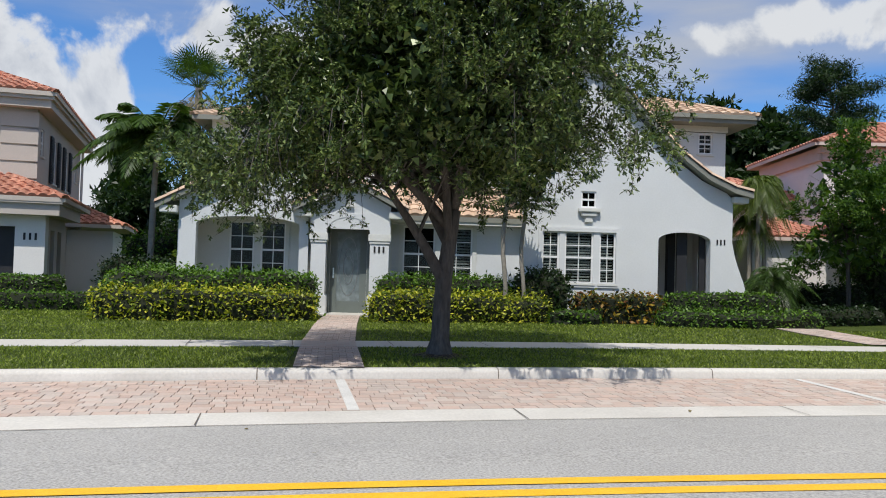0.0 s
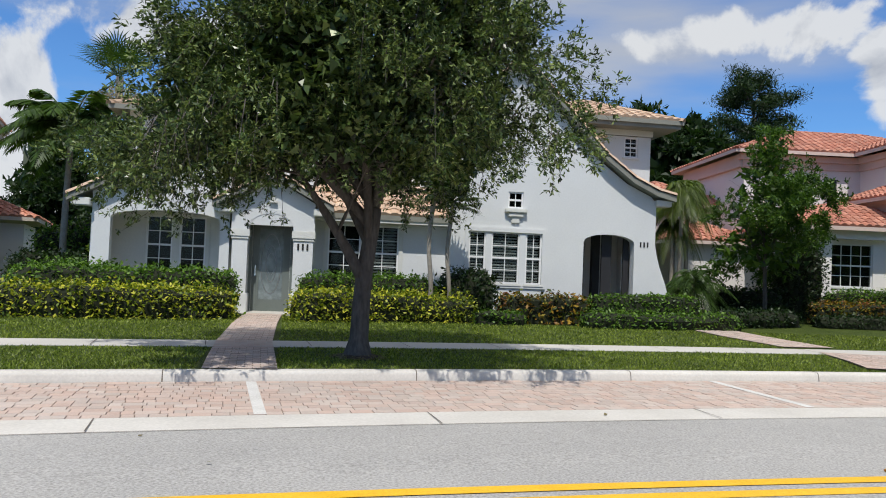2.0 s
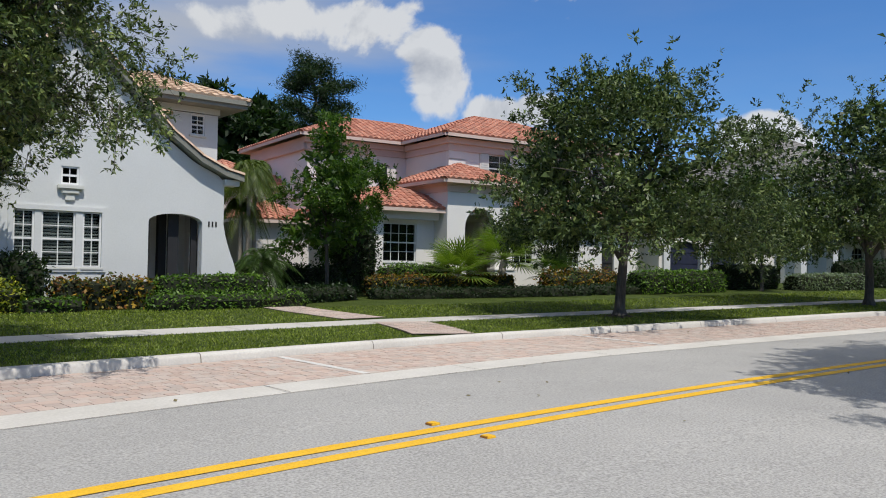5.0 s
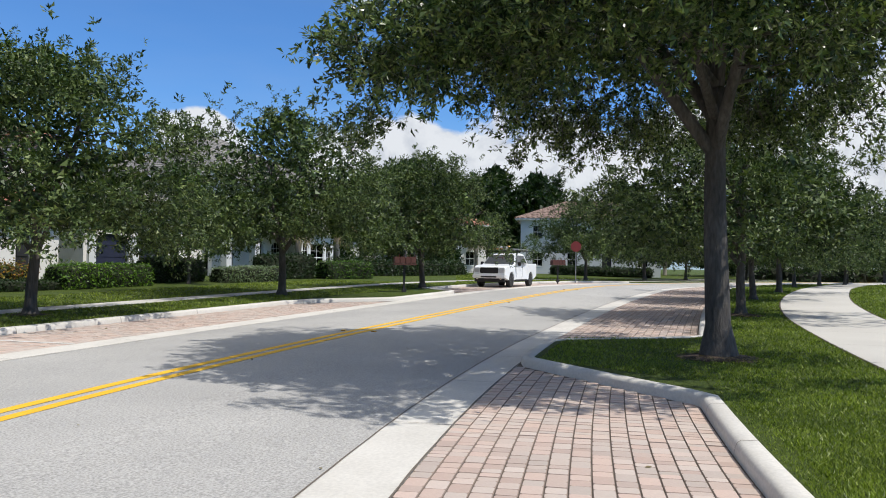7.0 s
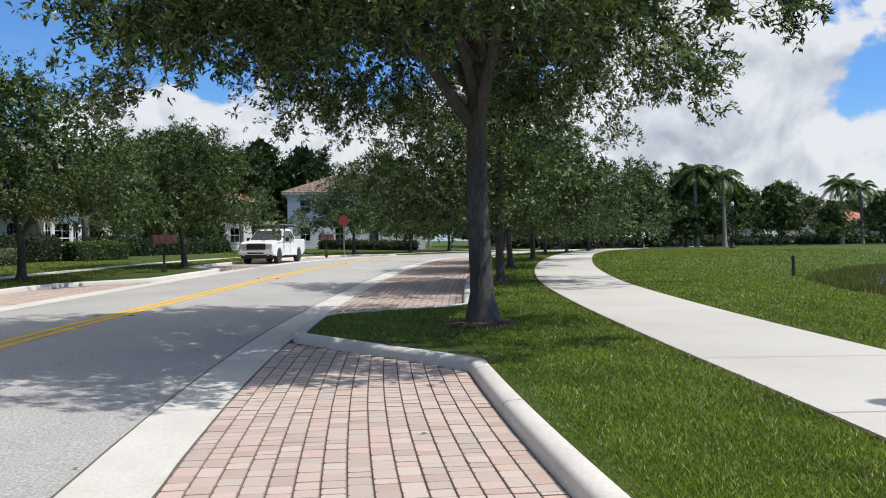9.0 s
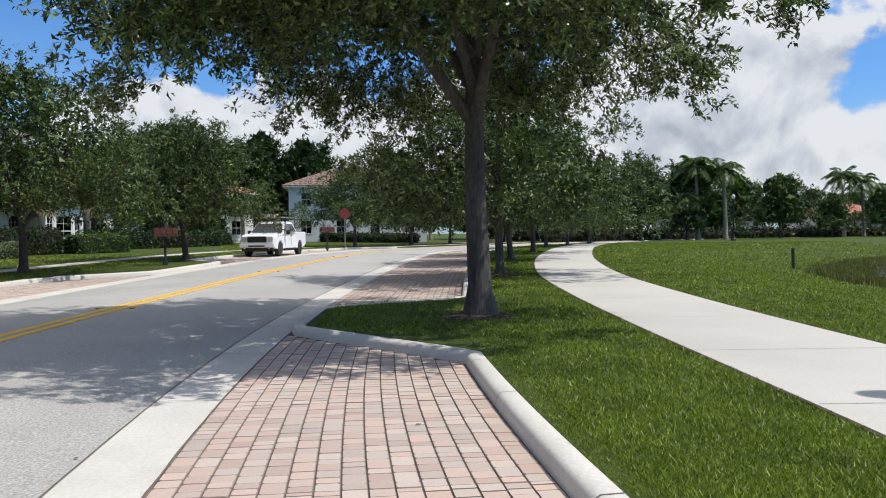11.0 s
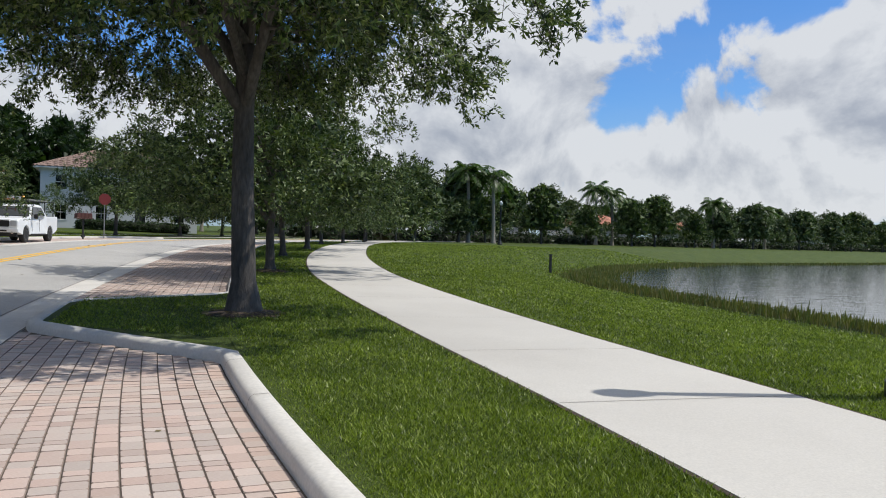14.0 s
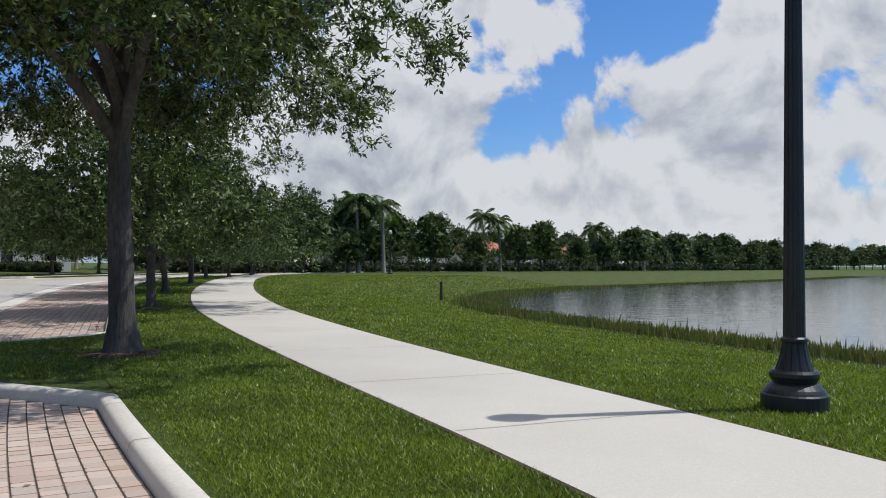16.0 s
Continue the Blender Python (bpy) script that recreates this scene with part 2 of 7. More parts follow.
BARK = surface("oak_bark", (0.075, 0.066, 0.058), (0.145, 0.128, 0.112), 0.95, 2.2, 22, 0.5, 0.9, 18, stretch=(1, 1, 0.25), depth=0.03)
BARK_PALE = surface("palm_bark", (0.26, 0.23, 0.19), (0.34, 0.31, 0.26), 0.9, 2, 25, 0.3, 0.5, 20, stretch=(1, 1, 4), depth=0.02)
OAK_LEAF = foliage("oak_leaves", [(0.010, 0.021, 0.007), (0.046, 0.080, 0.020), (0.102, 0.150, 0.039), (0.25, 0.30, 0.105)], 0.32, 0.13)
OAK_LEAF_FAR = foliage("oak_leaves_pale", [(0.010, 0.022, 0.007), (0.040, 0.072, 0.019), (0.088, 0.132, 0.037), (0.18, 0.225, 0.078)], 0.48, 0.13)
# far oaks: distance haze put into a paler, greyer leaf colour
HAZE_LEAF = foliage("hazed_leaves", [(0.020, 0.038, 0.014), (0.052, 0.084, 0.032), (0.096, 0.134, 0.056), (0.145, 0.180, 0.088)], 0.5, 0.18)
LIME_LEAF = foliage("lime_leaves", [(0.02, 0.052, 0.008), (0.04, 0.092, 0.012), (0.07, 0.14, 0.017), (0.12, 0.20, 0.028)])
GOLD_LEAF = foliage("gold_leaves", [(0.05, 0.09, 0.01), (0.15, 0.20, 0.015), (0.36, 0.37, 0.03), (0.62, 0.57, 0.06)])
HEDGE_LEAF = foliage("hedge_leaves", [(0.035, 0.08, 0.01), (0.06, 0.13, 0.015), (0.10, 0.19, 0.02), (0.16, 0.27, 0.035)])
DARK_LEAF = foliage("dark_leaves", [(0.010, 0.024, 0.008), (0.02, 0.042, 0.012), (0.035, 0.065, 0.018)])
CROTON_LEAF = foliage("croton_leaves", [(0.05, 0.07, 0.012), (0.16, 0.05, 0.02), (0.35, 0.22, 0.02), (0.10, 0.12, 0.02), (0.03, 0.06, 0.012)])
SILVER_LEAF = foliage("silver_leaves", [(0.10, 0.14, 0.09), (0.16, 0.21, 0.13), (0.24, 0.29, 0.2)])
PALM_LEAF = foliage("palm_fronds", [(0.025, 0.055, 0.012), (0.05, 0.095, 0.02), (0.08, 0.14, 0.03)], 0.4)
PALM_LIME = foliage("palmetto_fronds", [(0.09, 0.16, 0.02), (0.16, 0.24, 0.03), (0.24, 0.32, 0.05)], 0.4)
PALM_OLIVE = foliage("olive_fronds", [(0.05, 0.085, 0.015), (0.085, 0.13, 0.02), (0.14, 0.18, 0.03)], 0.4)
PALM_DEAD = foliage("dry_fronds", [(0.16, 0.13, 0.08), (0.24, 0.2, 0.13)], 0.8)
GRASS = foliage("grass_blades", [(0.048, 0.076, 0.010), (0.128, 0.172, 0.020), (0.200, 0.258, 0.034), (0.31, 0.365, 0.075)], 0.45, 0.32)
REED = foliage("reeds", [(0.10, 0.11, 0.03), (0.17, 0.16, 0.05), (0.08, 0.12, 0.03), (0.22, 0.19, 0.08)], 0.6, 0.25)
IRON = surface("black_iron", (0.018, 0.022, 0.024), (0.03, 0.035, 0.038), 0.42, 2, 40, 0.2, 0.08, 60, metal=0.3)
TRUCK_WHITE = surface("truck_paint", (0.78, 0.79, 0.79), (0.82, 0.83, 0.83), 0.25, 1, 20, 0.02, 0, spec=0.6)
RUBBER = surface("tyre_rubber", (0.02, 0.02, 0.02), (0.03, 0.03, 0.03), 0.85, 3, 40, 0.2, 0.2)
CHROME = surface("chrome", (0.6, 0.6, 0.6), (0.66, 0.66, 0.66), 0.2, 2, 20, 0.05, 0, metal=1.0)
ALLOY = surface("bright_alloy", (0.50, 0.51, 0.52), (0.58, 0.59, 0.60), 0.3, 2, 20, 0.06, 0, metal=0.2)
RUST_RED = surface("mailbox_red", (0.085, 0.032, 0.024), (0.12, 0.045, 0.034), 0.6, 2, 30, 0.15, 0.1)
SIGN_RED = surface("sign_red", (0.16, 0.022, 0.02), (0.2, 0.032, 0.027), 0.5, 2, 30, 0.1, 0)
GALV = surface("galvanised", (0.3, 0.3, 0.3), (0.38, 0.38, 0.38), 0.5, 3, 30, 0.15, 0, metal=0.6)
INK = surface("number_black", (0.012, 0.012, 0.012), (0.02, 0.02, 0.02), 0.5, 3, 20, 0.1, 0)
WATER = bpy.data.materials.new("lake_water")
WATER.use_nodes = True
_nt = WATER.node_tree
_b = _nt.nodes["Principled BSDF"]
_b.inputs["Base Color"].default_value = (0.018, 0.028, 0.03, 1)
_b.inputs["Roughness"].default_value = 0.1
_bp = _nt.nodes.new("ShaderNodeBump")
_bp.inputs["Strength"].default_value, _bp.inputs["Distance"].default_value = 0.6, 0.035
_nt.links.new(noise_tex(_nt, 1.6, 4, stretch=(1, 0.6, 1)), _bp.inputs["Height"])
_nt.links.new(_bp.outputs[0], _b.inputs["Normal"])


# ---- mesh helpers ----
def mesh_of(name, verts, faces, smooth=False):
    me = bpy.data.meshes.new(name)
    me.from_pydata([tuple(v) for v in verts], [], faces)
    if smooth:
        me.shade_smooth()
    return me


def thing(name, m, label, category, group="", kind=""):
    ob = new(name)
    ob.empty_display_size = 0.2
    ob.matrix_world = m
    return tagged(ob, label, category, group, kind)


def piece(name, me, material, parent=None, label=""):
    if material is not None and not me.materials:
        me.materials.append(material)
    ob = new(name, me)
    if parent is not None:
        ob.parent = parent
    if label:
        ob["label"] = label
    return ob


def part(name, bm, material, parent=None, label="", smooth=False):
    me = bpy.data.meshes.new(name)
    bmesh.ops.recalc_face_normals(bm, faces=bm.faces)
    bm.to_mesh(me)
    bm.free()
    if smooth:
        me.shade_smooth()
    return piece(name, me, material, parent, label)


def box(bm, x0, x1, y0, y1, z0, z1, bevel=0.0):
    r = bmesh.ops.create_cube(bm, size=1.0, matrix=Matrix.LocRotScale(((x0 + x1) / 2, (y0 + y1) / 2, (z0 + z1) / 2), None, (abs(x1 - x0), abs(y1 - y0), abs(z1 - z0))))
    if bevel:
        es = list({e for v in r["verts"] for e in v.link_edges})
        bmesh.ops.bevel(bm, geom=es, offset=bevel, segments=2, affect="EDGES")
    return r["verts"]


def boxes(*rows, bevel=0.0):
    bm = bmesh.new()
    for r in rows:
        box(bm, *r, bevel=bevel)
    return bm


def lathe(bm, profile, n=20, at=(0, 0, 0)):
    """Turn (radius, height) pairs round the upright axis."""
    rings = []
    for r, z in profile:
        rings.append([bm.verts.new((at[0] + r * math.cos(2 * math.pi * k / n), at[1] + r * math.sin(2 * math.pi * k / n), at[2] + z)) for k in range(n)])
    for a, b in zip(rings, rings[1:]):
        for k in range(n):
            bm.faces.new((a[k], a[(k + 1) % n], b[(k + 1) % n], b[k]))
    bm.faces.new(rings[0][::-1])
    bm.faces.new(rings[-1])
    return bm


def tube(verts, faces, pts, radii, n=7):
    """Add a tapering tube along pts to vert and face lists."""
    base = len(verts)
    for i, (p, r) in enumerate(zip(pts, radii)):
        d = (pts[min(i + 1, len(pts) - 1)] - pts[max(i - 1, 0)]).normalized()
        a = d.orthogonal().normalized()
        if i and last is not None:
            a = (last - d * last.dot(d)).normalized()
        last = a
        b = d.cross(a)
        for k in range(n):
            t = 2 * math.pi * k / n
            verts.append(p + (a * math.cos(t) + b * math.sin(t)) * r)
    for i in range(len(pts) - 1):
        for k in range(n):
            faces.append((base + i * n + k, base + i * n + (k + 1) % n, base + (i + 1) * n + (k + 1) % n, base + (i + 1) * n + k))
    faces.append(tuple(base + (len(pts) - 1) * n + k for k in range(n)))


def panel(outline, holes, y0, thick):
    """An upright wall in the local x-z plane from y0 to y0 + thick, with openings cut through."""
    bm = bmesh.new()
    edges = []
    for loop in (outline, *holes):
        vs = [bm.verts.new((x, y0, z)) for x, z in loop]
        edges += [bm.edges.new((vs[k], vs[(k + 1) % len(vs)])) for k in range(len(vs))]
    bmesh.ops.triangle_fill(bm, use_beauty=True, use_dissolve=False, edges=edges)
    got = bmesh.ops.extrude_face_region(bm, geom=list(bm.faces))
    bmesh.ops.translate(bm, verts=[v for v in got["geom"] if isinstance(v, bmesh.types.BMVert)], vec=(0, thick, 0))
    return bm


def arch(x0, x1, z0, spring, top, n=12):
    """An opening with a segmental or round head."""
    c, a = (x0 + x1) / 2, (x1 - x0) / 2
    h = top - spring
    pts = [(x0, z0), (x1, z0)]
    pts += [(c + a * math.cos(math.pi * k / n), spring + h * math.sin(math.pi * k / n)) for k in range(n + 1)]
    return pts


def rect(x0, x1, z0, z1):
    return [(x0, z0), (x1, z0), (x1, z1), (x0, z1)]


# ---- the road's line ----
def build_line():
    ds, rows = 0.5, []

    def bend(s):
        if s < -70:
            return 0.0
        if s < 0:
            return -1 / 95
        if s < 30:
            return -1 / 280
        if s < 62:
            return -1 / 65
        return -1 / 400

    for sign in (-1, 1):
        x, y, th, s = 17.0, 6.6, 0.0, 0.0
        part_rows = [(s, x, y, th)]
        while abs(s) < 260:
            th += sign * ds * bend(s + sign * ds / 2)
            x, y, s = x + sign * ds * math.cos(th), y + sign * ds * math.sin(th), s + sign * ds
            part_rows.append((s, x, y, th))
        rows += part_rows[::-1][:-1] if sign < 0 else part_rows
    return np.array(rows)


LINE = build_line()


def smooth01(t):
    t = min(max(t, 0.0), 1.0)
    return t * t * (3 - 2 * t)


def narrowing(s):
    """The north side draws in towards the west."""
    return 0.065 * min(max(s + 7.0, -17.0), 0.0)


def at_road(s, d):
    """The place beside the road: s metres along its centre line, d to the north of it."""
    x, y, th = (np.interp(s, LINE[:, 0], LINE[:, k]) for k in (1, 2, 3))
    d = d + narrowing(s) * smooth01((d - 1) / 2.2)
    return x - d * math.sin(th), y + d * math.cos(th)


def heading(s):
    return float(np.interp(s, LINE[:, 0], LINE[:, 3]))


def to_road(x, y):
    k = np.argmin((LINE[:, 1] - x) ** 2 + (LINE[:, 2] - y) ** 2)
    s, cx, cy, th = LINE[k]
    s = s + (x - cx) * math.cos(th) + (y - cy) * math.sin(th)
    d = -(x - cx) * math.sin(th) + (y - cy) * math.cos(th)
    return s, d - narrowing(s) * smooth01((d - 1) / 2.2)


def rise(s):
    return 0.4 * smooth01((s + 8) / 40)


LAKE = [(-90, -17), (-30, -16.5), (5, -15.4), (14, -15.0), (23, -14.8), (30, -15.0), (36, -16.4), (41, -18.8), (50, -25), (62, -38.5), (74, -63), (93, -98), (113, -130), (150, -215), (140, -330), (20, -380), (-150, -300), (-170, -80)]
LAKE_Z = -0.42


def in_lake(x, y):
    """Signed distance to the lake's edge, positive inside."""
    best, inside = 1e9, False
    for (x0, y0), (x1, y1) in zip(LAKE, LAKE[1:] + LAKE[:1]):
        dx, dy = x1 - x0, y1 - y0
        t = min(max(((x - x0) * dx + (y - y0) * dy) / (dx * dx + dy * dy), 0), 1)
        best = min(best, math.hypot(x - x0 - t * dx, y - y0 - t * dy))
        if (y0 > y) != (y1 > y) and x < x0 + (y - y0) * dx / dy:
            inside = not inside
    return best if inside else -best


def ground_z(x, y):
    """Height of the lawns."""
    s, d = to_road(x, y)
    if d > 0:
        z = rise(s) + 0.13 + 0.08 * smooth01((d - 9) / 6) + 0.22 * smooth01((d - 14) / 10) * smooth01((s + 12) / 14)
    else:
        z = rise(s) + 0.13
        k = in_lake(x, y)
        if k > -14:
            z += (LAKE_Z - 0.02 - z) * smooth01((k + 9) / 9.0) - max(k, 0) * 0.25
    return max(z, -2.5)


def ribbon(name, s0, s1, d0, d1, z0, z1, material, step=1.0, label="", category="", sides=0.0, kind="structure", drape=False, nd=1):
    """A strip along the road between two offsets; z0, z1 are heights over the road's grade at its two edges."""
    n = max(2, int((s1 - s0) / step) + 1)
    verts, faces = [], []
    for i in range(n):
        s = s0 + (s1 - s0) * i / (n - 1)
        for j in range(nd + 1):
            d = d0 + (d1 - d0) * j / nd
            x, y = at_road(s, d)
            z = (ground_z(x, y) + z0) if drape else rise(s) + z0 + (z1 - z0) * j / nd
            verts.append((x, y, z))
    w = nd + 1
    for i in range(n - 1):
        for j in range(nd):
            faces.append((i * w + j, (i + 1) * w + j, (i + 1) * w + j + 1, i * w + j + 1))
    if sides:
        m = len(verts)
        verts += [(x, y, z - sides) for x, y, z in verts]
        for i in range(n - 1):
            faces.append((i * w, m + i * w, m + (i + 1) * w, (i + 1) * w))
            faces.append((i * w + nd, (i + 1) * w + nd, m + (i + 1) * w + nd, m + i * w + nd))
    ob = piece(name, mesh_of(name, verts, faces), material)
    return tagged(ob, label, category, kind=kind)


def poly_slab(name, pts, top, thick, material, label="", category="", kind="structure", parent=None):
    """A flat-topped slab over an outline; top may be a function of x, y."""
    bm = bmesh.new()
    f = bm.faces.new([bm.verts.new((x, y, top(x, y) if callable(top) else top)) for x, y in pts])
    if f.normal.z < 0:
        f.normal_flip()
    got = bmesh.ops.extrude_face_region(bm, geom=[f])
    bmesh.ops.translate(bm, verts=[v for v in got["geom"] if isinstance(v, bmesh.types.BMVert)], vec=(0, 0, -thick))
    bmesh.ops.triangulate(bm, faces=bm.faces)
    ob = part(name, bm, material, parent, label)
    if kind and parent is None:
        tagged(ob, label, category, kind=kind)
    return ob


# ground sheet: fine near the walk, coarse to the horizon; sunk under the road, where strips lie over it
def build_ground():
    def axis(lo, hi, fine, outer):
        a = list(np.arange(lo, hi + fine / 2, fine))
        step, v = fine, hi
        while v < outer:
            step *= 1.35
            v += step
            a.append(v)
        step, v = fine, lo
        while v > -outer:
            step *= 1.35
            v -= step
            a.insert(0, v)
        return a
    xs, ys = axis(-20, 80, 1.0, 3500), axis(-45, 40, 1.0, 3500)
    verts, faces = [], []
    for y in ys:
        for x in xs:
            if abs(x) > 300 or abs(y) > 420:
                z = 0.2
            else:
                s, d = to_road(x, y)
                z = rise(s) - 0.25 if -8.9 < d < 11.9 else ground_z(x, y) - 0.012
            verts.append((x, y, z))
    w = len(xs)
    for j in range(len(ys) - 1):
        for i in range(w - 1):
            faces.append((j * w + i, j * w + i + 1, (j + 1) * w + i + 1, (j + 1) * w + i))
    tagged(piece("ground", mesh_of("ground", verts, faces, True), LAWN), "wide mown grassland round the road and the lake", "ground", kind="structure")


build_ground()
tagged(piece("water", mesh_of("water", [(x, y, LAKE_Z) for x, y in [(-400, -14), (200, -14), (200, -400), (-400, -400)]], [(0, 1, 2, 3)]), WATER), "calm grey-blue lake with small ripples", "lake", kind="structure")

HALF, GUT, BAY_N, BAY_S = 3.42, 4.04, 6.42, -6.50
ribbon("road", -150, 190, -HALF, HALF, 0, 0, ASPHALT, 1.0, "pale grey worn asphalt two-lane road", "road", nd=1)
road = bpy.data.objects["road"]
def crown_road():
    me = road.data
    n = len(me.vertices) // 2
    verts, faces = [], []
    for i in range(n):
        a, b = me.vertices[2 * i].co, me.vertices[2 * i + 1].co
        for k in range(9):
            t = k / 8
            p = a.lerp(b, t)
            verts.append((p.x, p.y, p.z + 0.09 * (1 - (2 * t - 1) ** 2)))
    for i in range(n - 1):
        for k in range(8):
            faces.append((i * 9 + k, (i + 1) * 9 + k, (i + 1) * 9 + k + 1, i * 9 + k + 1))
    road.data = mesh_of("road", verts, faces, True)
    road.data.materials.append(ASPHALT)


crown_road()
for d, nm in ((-0.19, 1), (0.085, 2)):
    ribbon("road_line_%d" % nm, -120, 150, d, d + 0.15, 0.094, 0.094, YELLOW, 1.0, "solid yellow centre line painted on the asphalt", "road line")
ribbon("gutter_1", -120, 150, HALF, GUT, 0.0, 0.012, CONCRETE, 1.0, "flush pale concrete gutter strip along the asphalt", "gutter", sides=0.1)
ribbon("gutter_2", -120, 150, -GUT, -HALF, 0.012, 0.0, CONCRETE, 1.0, "flush pale concrete gutter strip along the asphalt", "gutter", sides=0.1)
ribbon("paver_bed_1", -120, 120, GUT, BAY_N + 0.05, 0.001, 0.001, JOINT, 1.0, "sand bed of the paved parking bay", "paving")
ribbon("paver_bed_2", -120, 120, -6.9, -GUT, 0.001, 0.001, JOINT, 1.0, "sand bed of the paved parking bay", "paving")


def seam(name, s0, s1, d, z, seed):
    """A dark, slightly wandering open joint where the asphalt meets the gutter."""
    verts, faces = [], []
    n = int((s1 - s0) / 0.25)
    for k in range(n + 1):
        s = s0 + (s1 - s0) * k / n
        c = d + 0.008 * noise.noise(Vector((s * 1.9, seed, 0)))
        w = 0.007 + 0.007 * abs(noise.noise(Vector((s * 3.1, seed + 9, 0))))
        for q in (c - w, c + w):
            x, y = at_road(s, q)
            verts.append((x, y, rise(s) + z))
        if k:
            faces.append((2 * k - 2, 2 * k, 2 * k + 1, 2 * k - 1))
    tagged(piece(name, mesh_of(name, verts, faces), JOINT), "dark open seam between asphalt and gutter", "joint", kind="structure")


seam("trim_5", -40, 45, -HALF, 0.006, 1)
seam("trim_6", -40, 45, HALF, 0.006, 2)
seam("trim_7", -40, 0, -GUT, 0.018, 3)


def kerb(name, path, material=CONCRETE, width=0.22, h=0.14):
    """A rounded kerb along (s, d) points; its body lies to the left of the way it runs."""
    pts = []
    for (s0, d0), (s1, d1) in zip(path, path[1:]):
        n = max(1, int(math.hypot(s1 - s0, d1 - d0) / 0.7))
        pts += [(s0 + (s1 - s0) * k / n, d0 + (d1 - d0) * k / n) for k in range(n)]
    pts.append(path[-1])
    prof = [(0.0, -0.12), (0.015, h - 0.05), (0.03, h - 0.02), (0.06, h), (width - 0.03, h + 0.004), (width, h - 0.02), (width, -0.1)]
    verts, faces = [], []
    for i, (s, d) in enumerate(pts):
        a, b = pts[max(i - 1, 0)], pts[min(i + 1, len(pts) - 1)]
        t = Vector((b[0] - a[0], b[1] - a[1])).normalized()
        nrm = Vector((-t.y, t.x))
        for o, z in prof:
            x, y = at_road(s + nrm.x * o, d + nrm.y * o)
            verts.append((x, y, rise(s) + z))
    w = len(prof)
    for i in range(len(pts) - 1):
        for k in range(w - 1):
            faces.append((i * w + k, i * w + k + 1, (i + 1) * w + k + 1, (i + 1) * w + k))
    ob = piece(name, mesh_of(name, verts, faces, True), material)
    return tagged(ob, "rounded pale concrete kerb at the edge of the lawn", "kerb", kind="structure")


def kerb_joints(name, s_list, d, side, h=0.14, width=0.22):
    """Saw-cut joints over a kerb whose face stands at d; side is the way its body lies."""
    prof = [(-0.003, 0.0), (0.012, h - 0.05), (0.027, h - 0.018), (0.058, h + 0.004), (width - 0.03, h + 0.008), (width + 0.003, h - 0.02)]
    verts, faces = [], []
    for s in s_list:
        b = len(verts)
        for o, z in prof:
            for e in (-0.006, 0.006):
                x, y = at_road(s + e, d + side * o)
                verts.append((x, y, rise(s) + z))
        faces += [(b + 2 * k, b + 2 * k + 1, b + 2 * k + 3, b + 2 * k + 2) for k in range(len(prof) - 1)]
    tagged(piece(name, mesh_of(name, verts, faces), JOINT), "saw-cut joints across the concrete kerb", "joint", kind="structure")


kerb_joints("trim_8", [-35 + 3.05 * k for k in range(9)] + [-8.6], BAY_S, -1)
kerb_joints("trim_9", [-34 + 3.05 * k for k in range(13)], BAY_N, 1)


# north side: bay, bump-out with the mailbox, bay with the truck
kerb("kerb_1", [(-110, BAY_N), (7.5, BAY_N), (9.0, BAY_N - 0.4), (11.2, GUT + 0.1), (12.0, GUT), (17.5, GUT), (18.2, GUT + 0.15), (20.2, BAY_N), (44, BAY_N), (46.5, GUT), (110, GUT)])
# south side: bay by the camera, island with the oak, long bay
kerb("kerb_2", [(110, -GUT), (42, -GUT), (40, -6.86), (0.7, -6.86), (0.35, -6.65), (-1.3, -GUT - 0.25), (-1.7, -GUT), (-4.5, -GUT), (-4.9, -GUT - 0.1), (-7.65, BAY_S + 0.2), (-8.0, BAY_S), (-110, BAY_S)])

ribbon("lawn_1", -110, 110, BAY_N + 0.2, 9.4, 0.125, 0.15, LAWN, 1.0, "mown green grass verge between kerb and sidewalk", "lawn")
ribbon("sidewalk", -110, 110, 9.4, 10.4, 0.16, 0.17, PATHMAT, 1.0, "pale concrete sidewalk through the front lawns", "sidewalk", sides=0.15)
ribbon("lawn_2", -110, 110, 10.4, 14.5, 0.0, 0.0, LAWN, 1.0, "mown green front lawn", "lawn", drape=True, nd=4)
ribbon("lawn_3", -110, 0.4, -16.0, BAY_S - 0.2, 0.0, 0.0, LAWN, 1.0, "mown green grass between road and lake", "lawn", drape=True, nd=9)
ribbon("lawn_4", 0.4, 110, -16.0, -7.07, 0.0, 0.0, LAWN, 1.0, "mown green grass between road and lake", "lawn", drape=True, nd=9)


def island(name, pts):
    return poly_slab(name, [at_road(s, d) for s, d in pts], lambda x, y: rise(to_road(x, y)[0]) + 0.118, 0.2, LAWN, "small raised grass island between parking bays", "lawn")


island("lawn_4", [(-1.3, -GUT - 0.2), (-4.7, -GUT - 0.15), (-7.75, BAY_S), (-7.9, BAY_S - 0.5), (0.7, BAY_S - 0.6), (0.5, -6.8)])
island("lawn_5", [(11.6, GUT + 0.18), (17.6, GUT + 0.18), (20.1, BAY_N + 0.25), (8.8, BAY_N + 0.25), (9.2, BAY_N - 0.2)])
island("lawn_6", [(46.6, GUT + 0.18), (105, GUT + 0.18), (105, BAY_N + 0.25), (44, BAY_N + 0.25)])


